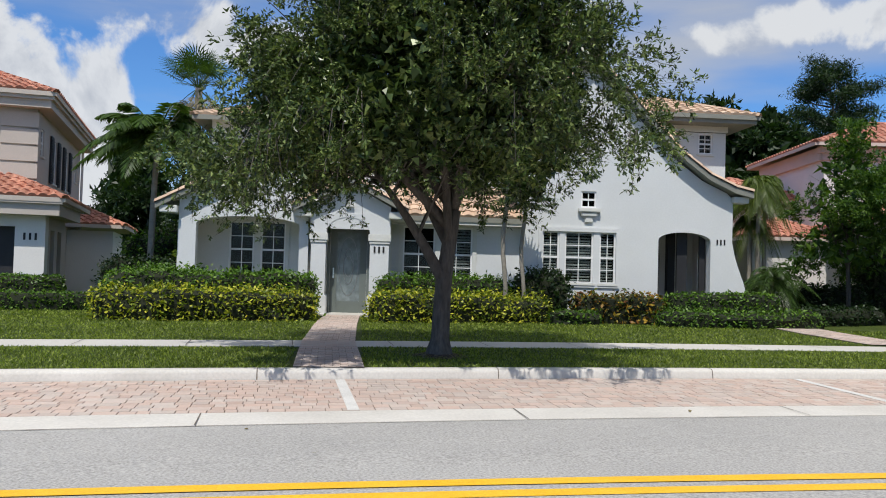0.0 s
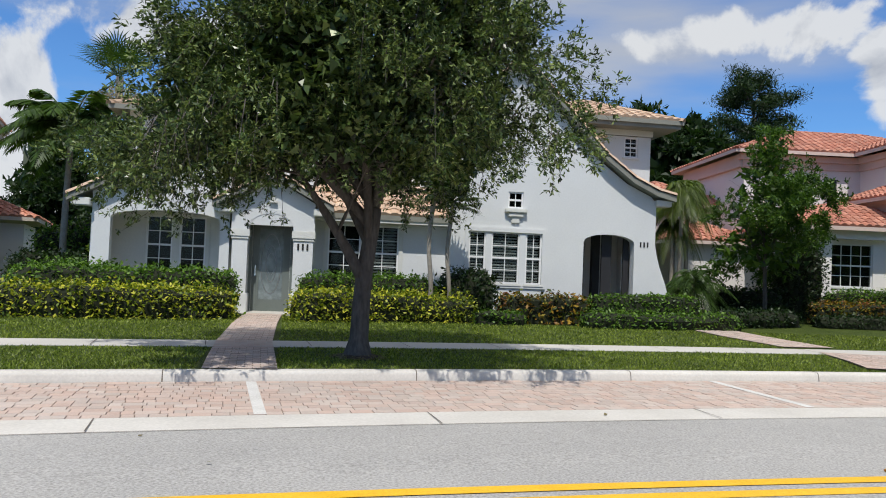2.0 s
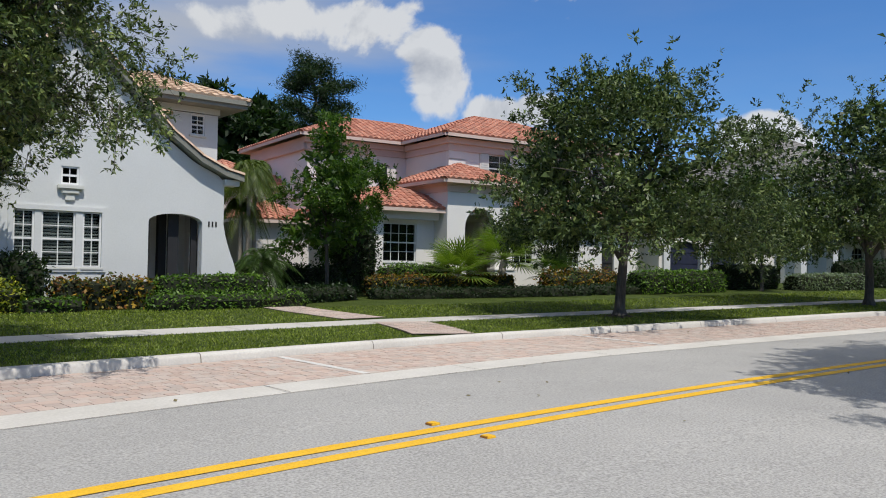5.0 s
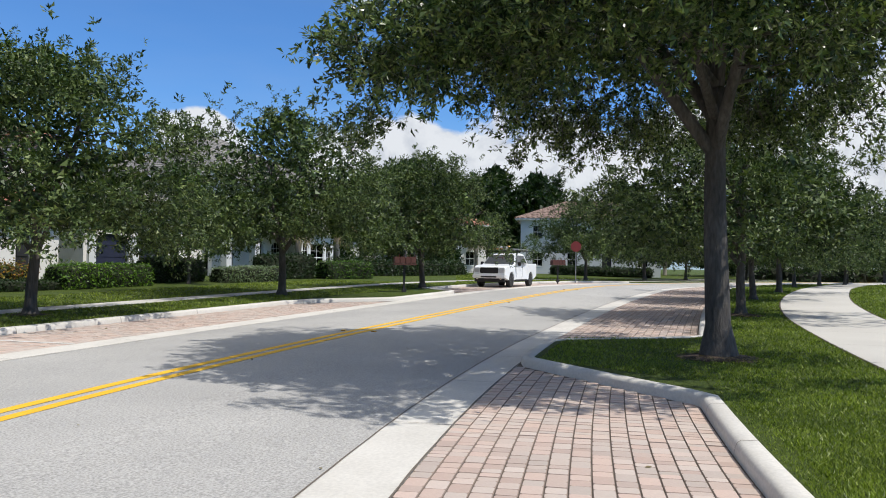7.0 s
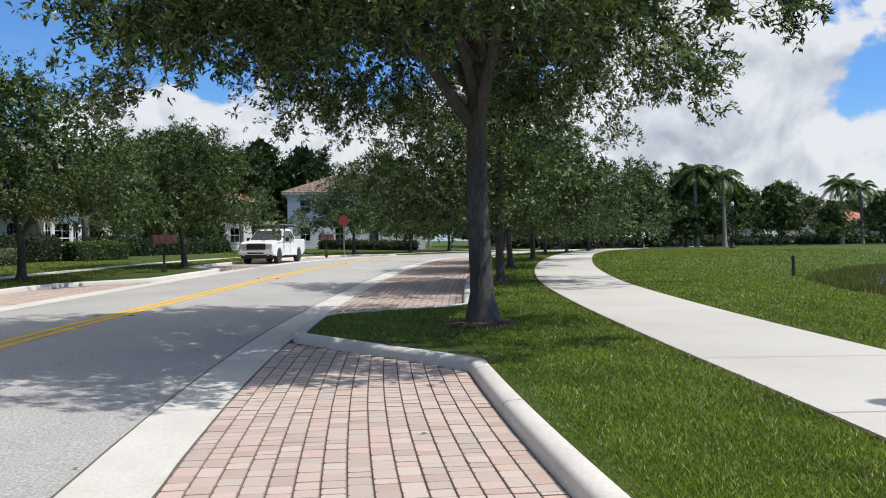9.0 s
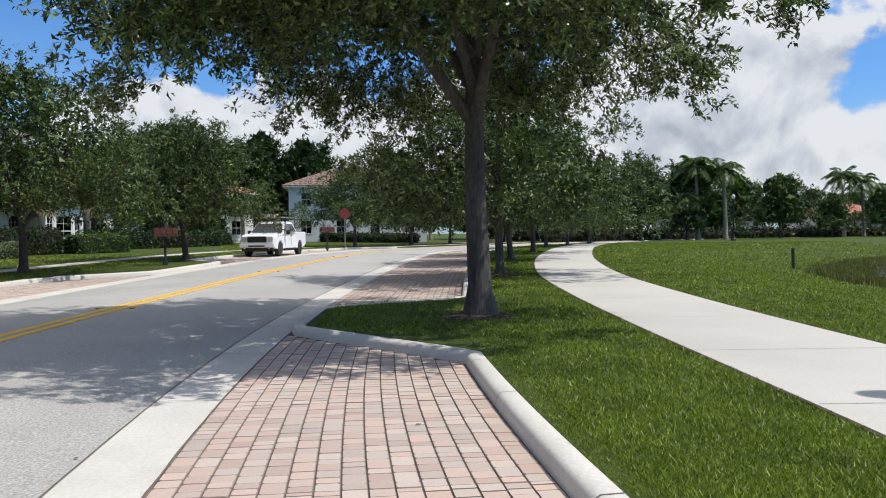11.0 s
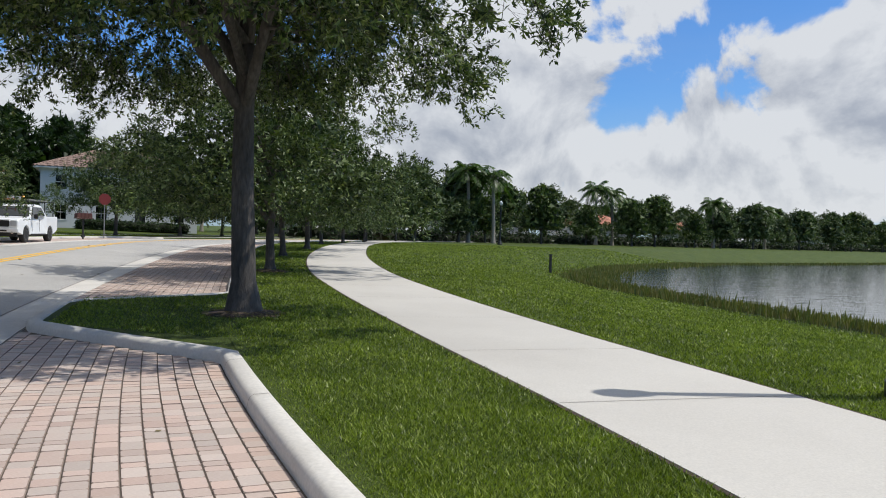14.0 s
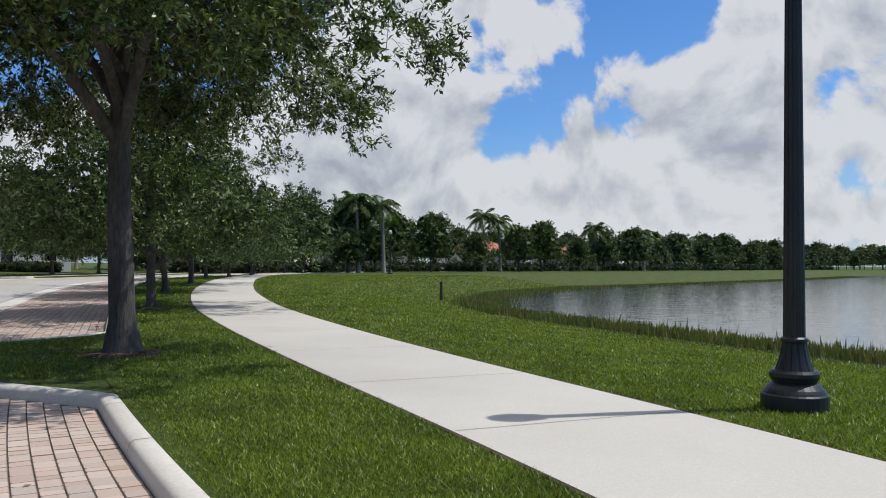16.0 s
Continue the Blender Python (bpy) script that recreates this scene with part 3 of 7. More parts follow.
# foot path by the lake
PATH_MID = [(-20, -6.2), (-8, -4.9), (0, -4.38), (6, -4.26), (12, -4.05), (18, -3.87), (24, -3.85), (30, -4.25), (36, -4.95), (44, -6.25), (54, -8.1), (66, -11.0), (76, -14.4), (88, -20.5), (100, -28)]


def path_curve(n=120):
    p = [Vector((x, y)) for x, y in PATH_MID]
    out = []
    for k in range(1, len(p) - 2):
        for j in range(10):
            t = j / 10
            a, b, c, d = p[k - 1], p[k], p[k + 1], p[k + 2]
            out.append(0.5 * ((2 * b) + (c - a) * t + (2 * a - 5 * b + 4 * c - d) * t * t + (3 * b - a - 3 * c + d) * t ** 3))
    return out


def build_path():
    pts = path_curve()
    half = 1.22
    verts, faces = [], []
    for i, p in enumerate(pts):
        t = (pts[min(i + 1, len(pts) - 1)] - pts[max(i - 1, 0)]).normalized()
        n = Vector((-t.y, t.x))
        for o in (-half, half):
            q = p + n * o
            z = max(ground_z(q.x, q.y), ground_z(p.x, p.y) - 0.05) + 0.012
            verts.append((q.x, q.y, z))
        for o in (-half, half):
            q = p + n * o
            verts.append((q.x, q.y, verts[-2][2] - 0.15))
    for i in range(len(pts) - 1):
        a, b = 4 * i, 4 * i + 4
        faces += [(a, b, b + 1, a + 1), (a + 2, b + 2, b, a), (a + 1, b + 1, b + 3, a + 3)]
    tagged(piece("footpath", mesh_of("footpath", verts, faces), PATHMAT), "wide pale concrete foot path curving beside the lake", "path", kind="structure")


build_path()


def path_edge_shadow(name, side):
    """A narrow mulch-brown strip beside the foot path, painted as the turf's edge shadow."""
    pts = path_curve()
    verts, faces = [], []
    for i, p in enumerate(pts):
        t = (pts[min(i + 1, len(pts) - 1)] - pts[max(i - 1, 0)]).normalized()
        n = Vector((-t.y, t.x)) * side
        rim = p + n * 1.22
        z = max(ground_z(rim.x, rim.y), ground_z(p.x, p.y) - 0.05)
        for o in (1.221, 1.265 + 0.012 * noise.noise(Vector((p.x * 2.3, p.y * 2.3, side)))):
            q = p + n * o
            verts.append((q.x, q.y, z + 0.008))
        if i:
            faces.append((2 * i - 2, 2 * i, 2 * i + 1, 2 * i - 1) if side < 0 else (2 * i - 2, 2 * i - 1, 2 * i + 1, 2 * i))
    tagged(piece(name, mesh_of(name, verts, faces), MULCH), "dark strip painted as the shadow line between turf and foot path", "lawn edge", kind="structure")


path_edge_shadow("trim_10", 1)
path_edge_shadow("trim_11", -1)


# ---- roofs, windows and walls ----
def tiles_on(verts, faces, e0, e1, r0, r1, w=0.3, l=0.36, amp=0.055, lift=0.035):
    """Courses of overlapping tiles on a slope between an eave e0-e1 and a ridge r0-r1."""
    e0, e1, r0, r1 = map(Vector, (e0, e1, r0, r1))
    up = ((r0 + r1) / 2 - (e0 + e1) / 2)
    nrm = (e1 - e0).cross(r0 - e0 if (r0 - e0).length > 0.01 else r1 - e1).normalized()
    if nrm.z < 0:
        nrm.negate()
    # slope length measured square to the eave
    along = (e1 - e0).normalized()
    rise_v = (r0 - e0) - along * (r0 - e0).dot(along)
    n = max(1, round(rise_v.length / l))
    prof = [(0.0, 0.0), (0.18, 0.75), (0.4, 1.0), (0.62, 0.75), (0.8, 0.0), (1.0, -0.1)] if amp > 0.02 else [(0.015, 0.0), (0.5, 0.08), (0.985, 0.0)]
    for i in range(n):
        t0, t1 = i / n, min((i + 1.12) / n, 1.0)
        a0, b0 = e0.lerp(r0, t0), e1.lerp(r1, t0)
        a1, b1 = e0.lerp(r0, t1), e1.lerp(r1, t1)
        length = (b0 - a0).length
        if length < 0.05:
            continue
        k0 = -0.5 * (i % 2) if amp <= 0.02 else 0.0
        m = int(length / w) + 2
        for k in range(m):
            x0, x1 = (k + k0) * w, (k + k0 + 1) * w
            lo, hi = max(x0, 0.0), min(x1, length)
            if hi - lo < 0.03:
                continue
            base = len(verts)
            jit = random.uniform(-0.006, 0.006)
            for end in (0, 1):
                for f, h in prof:
                    x = min(max(x0 + f * w, lo), hi)
                    p = a0 + along * x
                    if end:
                        p = p + rise_v * (t1 - t0)
                        q = (p - a1).dot(along)
                        q = min(max(q, 0.0), (b1 - a1).length)
                        p = a1 + along * q
                    verts.append(p + nrm * (0.02 + h * amp + (lift + jit if end == 0 else 0.0)))
            c = len(prof)
            for j in range(c - 1):
                faces.append((base + j, base + j + 1, base + c + j + 1, base + c + j))
            # butt end
            b2 = len(verts)
            for f, h in prof:
                p = a0 + along * min(max(x0 + f * w, lo), hi)
                verts.append(p + nrm * 0.0)
            for j in range(c - 1):
                faces.append((b2 + j, b2 + j + 1, base + j + 1, base + j))


def caps_on(verts, faces, pts, r=0.13, l=0.38):
    """Ridge or verge caps: short half barrels along a line."""
    pts = [Vector(p) for p in pts]
    for a, b in zip(pts, pts[1:]):
        d = b - a
        n = max(1, round(d.length / l))
        side = d.cross(Vector((0, 0, 1))).normalized()
        upv = side.cross(d).normalized()
        for k in range(n):
            p0, p1 = a + d * (k / n), a + d * min((k + 1.1) / n, 1.02)
            base = len(verts)
            for p, rr in ((p0, r * 1.08), (p1, r * 0.92)):
                for j in range(6):
                    t = math.pi * j / 5
                    verts.append(p + side * math.cos(t) * rr + upv * (math.sin(t) * rr * 0.8 - 0.02))
            for j in range(5):
                faces.append((base + j, base + j + 1, base + 6 + j + 1, base + 6 + j))
            faces.append(tuple(base + j for j in range(6)))


def roof_part(parent, slopes, caps, material, deck_mat, name="roof", amp=0.055, w=0.3, l=0.36, thick=0.14, cap_r=0.13):
    """Deck with thickness, its tiles and its ridge caps."""
    bm = bmesh.new()
    for e0, e1, r0, r1 in slopes:
        pts = [Vector(p) for p in (e0, e1, r1, r0)]
        if (pts[2] - pts[3]).length < 0.01:
            pts = pts[:3]
        vs = [bm.verts.new(p) for p in pts]
        f = bm.faces.new(vs)
        f.normal_update()
        if f.normal.z < 0:
            f.normal_flip()
        got = bmesh.ops.extrude_face_region(bm, geom=[f])
        bmesh.ops.translate(bm, verts=[v for v in got["geom"] if isinstance(v, bmesh.types.BMVert)], vec=(0, 0, -thick))
    deck = part(name, bm, deck_mat, parent)
    verts, faces = [], []
    for e0, e1, r0, r1 in slopes:
        tiles_on(verts, faces, e0, e1, r0, r1, w, l, amp)
    ob = piece("roof_tiles", mesh_of("roof_tiles", verts, faces), material, deck)
    ob["kind"] = "stuff"
    if caps:
        verts, faces = [], []
        for c in caps:
            caps_on(verts, faces, c, cap_r)
        piece("ridge_cap", mesh_of("ridge_cap", verts, faces, True), material, deck)
    return deck


def hip(x0, x1, y0, y1, z, pitch, over=0.5):
    """Slopes and caps of a hip roof over a rectangle."""
    x0, x1, y0, y1 = x0 - over, x1 + over, y0 - over, y1 + over
    w, d = x1 - x0, y1 - y0
    k = min(w, d) / 2
    top = z + k * pitch
    if w >= d:
        a, b = (x0 + k, y0 + k, top), (x1 - k, y0 + k, top)
    else:
        a, b = (x0 + k, y0 + k, top), (x0 + k, y1 - k, top)
    c = [(x0, y0, z), (x1, y0, z), (x1, y1, z), (x0, y1, z)]
    if w >= d:
        s = [(c[0], c[1], a, b), (c[1], c[2], b, b), (c[2], c[3], b, a), (c[3], c[0], a, a)]
        caps = [(c[0], a), (c[3], a), (c[1], b), (c[2], b), (a, b)]
    else:
        s = [(c[0], c[1], a, a), (c[1], c[2], a, b), (c[2], c[3], b, b), (c[3], c[0], b, a)]
        caps = [(c[0], a), (c[1], a), (c[2], b), (c[3], b), (a, b)]
    return s, caps


def eave_band(parent, x0, x1, y0, y1, z, over, material, depth=0.22, name="fascia"):
    """Boxed eaves: soffit and fascia as one ring under a roof."""
    bm = boxes((x0 - over, x1 + over, y0 - over, y0, z - depth, z - 0.02), (x0 - over, x1 + over, y1, y1 + over, z - depth, z - 0.02),
               (x0 - over, x0, y0, y1, z - depth, z - 0.02), (x1, x1 + over, y0, y1, z - depth, z - 0.02))
    return part(name, bm, material, parent)


def window(parent, x0, x1, z0, z1, y, cols=2, rows=4, frame=FRAME, fw=0.045, rail=True, turn=None, sill=True, blinds=False, name="window"):
    """A sash window in a wall's opening; y is the outer face of the frame. turn: a matrix for side walls."""
    bm = bmesh.new()
    box(bm, x0, x0 + fw, y, y + 0.07, z0, z1)
    box(bm, x1 - fw, x1, y, y + 0.07, z0, z1)
    box(bm, x0 + fw, x1 - fw, y, y + 0.07, z0, z0 + fw)
    box(bm, x0 + fw, x1 - fw, y, y + 0.07, z1 - fw, z1)
    ix0, ix1, iz0, iz1 = x0 + fw, x1 - fw, z0 + fw, z1 - fw
    for k in range(1, cols):
        x = ix0 + (ix1 - ix0) * k / cols
        box(bm, x - 0.011, x + 0.011, y + 0.015, y + 0.05, iz0, iz1)
    for k in range(1, rows):
        z = iz0 + (iz1 - iz0) * k / rows
        h = 0.028 if rail and k == rows // 2 else 0.011
        box(bm, ix0, ix1, y + 0.01 if h > 0.02 else y + 0.016, y + 0.055, z - h, z + h)
    if turn is not None:
        bmesh.ops.transform(bm, matrix=turn, verts=bm.verts)
    wob = part(name, bm, frame, parent)
    for i in range(cols):
        for j in range(rows):
            a0, a1 = ix0 + (ix1 - ix0) * i / cols, ix0 + (ix1 - ix0) * (i + 1) / cols
            c0, c1 = iz0 + (iz1 - iz0) * j / rows, iz0 + (iz1 - iz0) * (j + 1) / rows
            pb = boxes((a0 + 0.004, a1 - 0.004, y + 0.03, y + 0.036, c0 + 0.004, c1 - 0.004))
            if turn is not None:
                bmesh.ops.transform(pb, matrix=turn, verts=pb.verts)
            p = part("pane", pb, GLASS, wob)
            p.visible_shadow = False
    # near-black sheet behind the panes, painted as the unlit room
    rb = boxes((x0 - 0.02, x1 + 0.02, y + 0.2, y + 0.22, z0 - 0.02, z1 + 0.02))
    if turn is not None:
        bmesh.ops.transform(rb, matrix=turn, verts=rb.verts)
    part("room_dark_sheet", rb, SHADE_IN, wob)
    if blinds:
        sb = bmesh.new()
        n = int((iz1 - iz0) / 0.085)
        for k in range(n):
            z = iz0 + (k + 0.5) * (iz1 - iz0) / n
            m = Matrix.Translation(((ix0 + ix1) / 2, y + 0.13, z)) @ Matrix.Rotation(radians(-28), 4, "X") @ Matrix.Diagonal((ix1 - ix0 - 0.02, 0.075, 0.009, 1))
            bmesh.ops.create_cube(sb, size=1.0, matrix=m)
        if turn is not None:
            bmesh.ops.transform(sb, matrix=turn, verts=sb.verts)
        part("shutter_slats", sb, FRAME, wob)
    if sill:
        sb = boxes((x0 - 0.06, x1 + 0.06, y - 0.09, y + 0.05, z0 - 0.07, z0), bevel=0.012)
        if turn is not None:
            bmesh.ops.transform(sb, matrix=turn, verts=sb.verts)
        part("window_sill", sb, STUCCO_GREY, wob)
    return wob


def trim_ring(parent, x0, x1, z0, z1, y, w=0.11, t=0.035, material=None, name="trim"):
    bm = boxes((x0 - w, x0, y - t, y + 0.01, z0 - w, z1 + w), (x1, x1 + w, y - t, y + 0.01, z0 - w, z1 + w),
               (x0, x1, y - t, y + 0.01, z1, z1 + w), (x0, x1, y - t, y + 0.01, z0 - w, z0))
    return part(name, bm, material or STUCCO_GREY, parent)


def number_sign(parent, text, x, y, z, size=0.2):
    """House numbers become plain dark bars of their size."""
    bm = bmesh.new()
    n = len(text)
    for k in range(n):
        cx = x + (k - (n - 1) / 2) * size * 0.72
        box(bm, cx - size * 0.15, cx + size * 0.15, y - 0.02, y, z - size / 2, z + size / 2, bevel=0.006)
    return part("number_bars", bm, INK, parent, "dark metal house number bars")


def split(name, rows, material, parent, label=""):
    """Each box a part of its own."""
    for r in rows:
        part(name, boxes(r), material, parent, label)


# ---- white villa with two front doors ----
def white_villa():
    o = thing("white_villa", pose(-2.987, 22.03, 0.24, 0, 0, 5), "white stucco villa with tan tile roof and swooping gable", "house")

    def W(*a):
        return part("wall", panel(*a), STUCCO, o)
    # left wing: front with the wide porch arch, gabled
    W([(-4.62, -0.1), (-1.12, -0.1), (-1.12, 4.15), (-1.95, 4.42), (-4.62, 3.05)], [arch(-4.16, -1.37, -0.05, 2.37, 2.6)], 0.3, 0.28)
    part("wall", panel(rect(-4.6, -0.7, -0.1, 3.0), [rect(-3.48, -2.78, 0.91, 2.53), rect(-2.58, -1.86, 0.91, 2.53)], 1.6, 0.2), STUCCO_GREY, o)
    split("wall", [(-4.62, -4.4, 0.58, 9, -0.1, 3.0), (-1.37, -1.12, 0.58, 1.6, -0.1, 3.0)], STUCCO, o)
    part("porch_floor", boxes((-4.5, -1.3, 0.4, 1.6, -0.12, 0.0)), CONCRETE, o)
    part("porch_ceiling", boxes((-4.5, -1.3, 0.5, 1.6, 2.8, 2.85)), STUCCO_GREY, o)
    for a in (-3.48, -2.58):
        window(o, a, a + 0.71, 0.91, 2.53, 1.62, 2, 4)
    trim_ring(o, -3.48, -1.87, 0.91, 2.53, 1.6, 0.1, 0.03)
    # entrance bay
    W([(-1.05, 2.32), (1.13, 2.32), (1.13, 2.95), (0.04, 3.55), (-1.05, 2.95)], [], 0.0, 0.3)
    # the arched head is cut from a lintel piece
    part("lintel", panel([(-1.05, 2.1), (-0.6, 2.1)] + [(-0.02 + 0.6 * math.cos(math.pi * (1 - k / 14)) * 0.98, 2.22 + 0.42 * math.sin(math.pi * k / 14)) for k in range(15)] + [(0.58, 2.1), (1.13, 2.1), (1.13, 2.75), (-1.05, 2.75)], [], -0.012, 0.3), STUCCO, o)
    for x0, x1 in ((-1.02, -0.62), (0.58, 1.1)):
        col = part("column", boxes((x0, x1, 0.02, 0.62, -0.1, 2.1)), STUCCO, o)
        part("capital", boxes((x0 - 0.05, x1 + 0.05, -0.03, 0.64, 2.0, 2.2), (x0 - 0.025, x1 + 0.025, -0.01, 0.63, 1.93, 2.0), bevel=0.012), STUCCO_GREY, col)
        part("plinth", boxes((x0 - 0.05, x1 + 0.05, -0.04, 0.66, -0.12, 0.5), bevel=0.02), STUCCO, col)
    part("wall", panel(rect(-1.12, 1.2, -0.1, 2.9), [rect(-0.52, 0.5, 0.0, 2.43)], 0.62, 0.2), STUCCO_GREY, o)
    door = part("door", boxes((-0.52, -0.33, 0.68, 0.74, 0, 2.43), (0.31, 0.5, 0.68, 0.74, 0, 2.43), (-0.33, 0.31, 0.68, 0.74, 0, 0.32), (-0.33, 0.31, 0.68, 0.74, 2.25, 2.43), bevel=0.008), DOORGREEN, o, "grey-green front door with etched glass")
    part("pane", boxes((-0.33, 0.31, 0.7, 0.72, 0.32, 2.25)), FROST, door, "etched oval glass panel")
    lv, lf = [], []
    for rx, rz in ((0.27, 0.82), (0.14, 0.5)):
        tube(lv, lf, [Vector((-0.01 + rx * math.cos(2 * math.pi * k / 28), 0.694, 1.3 + rz * math.sin(2 * math.pi * k / 28))) for k in range(29)], [0.008] * 29, 4)
    for sg in (-1, 1):
        tube(lv, lf, [Vector((-0.01 + sg * (0.02 + 0.12 * math.sin(math.pi * k / 8)), 0.694, 1.0 + 0.075 * k)) for k in range(9)], [0.007] * 9, 4)
    piece("leading", mesh_of("leading", lv, lf), GALV, door, "lead cames in an oval pattern")
    part("door_handle", boxes((-0.44, -0.41, 0.62, 0.66, 0.95, 1.25), (-0.45, -0.4, 0.65, 0.69, 0.98, 1.03), bevel=0.005), CHROME, door)
    part("door_frame", boxes((-0.6, -0.525, 0.6, 0.72, 0, 2.5), (0.505, 0.58, 0.6, 0.72, 0, 2.5), (-0.525, 0.505, 0.6, 0.72, 2.435, 2.5)), DOORGREEN, o)
    lamp = part("porch_lamp", lathe(bmesh.new(), [(0.05, 0), (0.08, 0.03), (0.07, 0.16), (0.02, 0.2)], 10, (0.0, 0.35, 2.44)), IRON, o)
    part("step", boxes((-0.9, 0.9, -0.35, 0.66, -0.14, -0.005)), PATHMAT, o)
    part("ornament", boxes((-0.05, 0.05, -0.05, 0.0, 2.98, 3.22), (-0.11, 0.11, -0.09, 0.0, 2.92, 2.98), bevel=0.01), STUCCO_GREY, o)
    number_sign(o, "222", 0.66 + 0.17, 0.018, 1.78, 0.17)
    # bay gable roof
    prof = [(-1.55, 2.88), (0.04, 3.70), (1.6, 2.88)]
    sl = [((prof[0][0], -0.28, prof[0][1]), (prof[0][0], 2.6, prof[0][1]), (prof[1][0], -0.28, prof[1][1]), (prof[1][0], 2.6, prof[1][1])),
          ((prof[2][0], -0.28, prof[2][1]), (prof[2][0], 2.6, prof[2][1]), (prof[1][0], -0.28, prof[1][1]), (prof[1][0], 2.6, prof[1][1]))]
    roof_part(o, sl, [[(prof[0][0], -0.22, prof[0][1] + 0.05), (prof[1][0], -0.22, prof[1][1] + 0.05)], [(prof[2][0], -0.22, prof[2][1] + 0.05), (prof[1][0], -0.22, prof[1][1] + 0.05)], [(prof[1][0], -0.25, prof[1][1] + 0.03), (prof[1][0], 2.6, prof[1][1] + 0.03)]], TILE_TAN, FASCIA, amp=0.035, cap_r=0.1)
    part("cornice", boxes((-1.5, -1.0, -0.16, 0.5, 2.62, 2.82), bevel=0.02), STUCCO_GREY, o)
    part("cornice", boxes((1.08, 1.55, -0.16, 0.5, 2.62, 2.82), bevel=0.02), STUCCO_GREY, o)
    # left wing roof
    g = [(-5.2, 2.86), (-1.95, 4.55), (1.3, 2.9)]
    sl = [((g[0][0], 0.0, g[0][1]), (g[0][0], 9, g[0][1]), (g[1][0], 0.0, g[1][1]), (g[1][0], 9, g[1][1])),
          ((g[2][0], 0.62, g[2][1]), (g[2][0], 9, g[2][1]), (g[1][0], 0.62, g[1][1]), (g[1][0], 9, g[1][1]))]
    roof_part(o, sl, [[(g[0][0], 0.06, g[0][1] + 0.05), (g[1][0], 0.06, g[1][1] + 0.05)]], TILE_TAN, FASCIA, amp=0.035, cap_r=0.1)
    part("cornice", boxes((-5.1, -4.62, 0.05, 0.55, 2.62, 2.82), bevel=0.02), STUCCO_GREY, o)
    part("downpipe", boxes((-4.74, -4.66, 0.7, 0.78, -0.1, 2.4), (-4.74, -4.66, 0.6, 0.78, 2.38, 2.46), bevel=0.02), STUCCO_GREY, o)
    # middle wall
    part("wall", panel(rect(1.13, 4.95, -0.1, 2.95), [rect(1.52, 2.44, 0.93, 2.50), rect(2.60, 3.52, 0.93, 2.50)], 0.9, 0.22), STUCCO, o)
    for a in (1.52, 2.60):
        window(o, a, a + 0.92, 0.93, 2.50, 0.93, 2, 4, blinds=a > 2)
    trim_ring(o, 1.52, 3.52, 0.93, 2.5, 0.9, 0.12, 0.03)
    part("mullion", boxes((2.44, 2.6, 0.87, 0.93, 0.93, 2.5)), STUCCO_GREY, o)
    sl = [((1.1, 0.42, 2.78), (5.0, 0.42, 2.78), (1.1, 2.7, 3.85), (5.0, 2.7, 3.85))]
    roof_part(o, sl, [], TILE_TAN, FASCIA, amp=0.035)
    part("soffit", boxes((1.1, 4.95, 0.45, 0.9, 2.56, 2.64)), STUCCO_GREY, o)
    # upper storey behind
    part("wall", panel(rect(-4.3, 9.2, 2.6, 5.7), [rect(1.6, 2.6, 4.05, 4.95), rect(-1.6, -0.6, 4.3, 5.2)], 2.7, 0.22), STUCCO, o)
    split("wall", [(-4.3, -4.1, 2.92, 10, 2.6, 5.7)], STUCCO, o)
    window(o, 1.6, 2.6, 4.05, 4.95, 2.74, 2, 2)
    window(o, -1.6, -0.6, 4.3, 5.2, 2.74, 2, 2)
    sl, caps = hip(-4.3, 9.6, 2.7, 9.8, 5.7, 0.36, 0.5)
    roof_part(o, sl, caps, TILE_TAN, FASCIA, amp=0.035)
    # gabled wing with the swooping verge
    sw = [(11.43, 3.72), (10.9, 3.84), (10.15, 4.18), (9.3, 4.80), (8.45, 5.69), (7.69, 6.47), (6.7, 7.45)]
    face = [(4.9, -0.1), (11.5, -0.1), (11.48, 0.52), (11.3, 1.16), (11.12, 1.62), (11.02, 1.95), (10.95, 2.29), (10.95, 3.5)]
    face += [(x - 0.12, z - 0.14) for x, z in sw[1:]] + [(4.9, 5.4)]
    W(face, [arch(8.77, 10.31, -0.02, 2.3, 2.54), rect(5.41, 5.9, 1.01, 2.46), rect(6.06, 6.88, 1.01, 2.46), rect(7.06, 7.53, 1.01, 2.46), rect(6.5, 6.94, 3.15, 3.62)], 0.2, 0.3)
    window(o, 5.41, 5.9, 1.01, 2.46, 0.23, 2, 4, blinds=True)
    window(o, 6.06, 6.88, 1.01, 2.46, 0.23, 2, 4, blinds=True)
    window(o, 7.06, 7.53, 1.01, 2.46, 0.23, 2, 4, blinds=True)
    trim_ring(o, 5.41, 7.53, 1.01, 2.46, 0.2, 0.12, 0.04, STUCCO)
    window(o, 6.5, 6.94, 3.15, 3.62, 0.23, 2, 2, sill=False)
    part("bracket_shelf", boxes((6.4, 7.04, 0.06, 0.2, 3.02, 3.13), (6.5, 6.94, 0.1, 0.2, 2.9, 3.02), (6.6, 6.84, 0.14, 0.2, 2.72, 2.9), bevel=0.02), STUCCO_GREY, o)
    part("plinth", boxes((4.9, 8.77, 0.17, 0.2, -0.1, 0.62), (10.31, 11.49, 0.17, 0.2, -0.1, 0.55)), STUCCO, o)
    number_sign(o, "222", 10.61, 0.2, 2.29, 0.15)
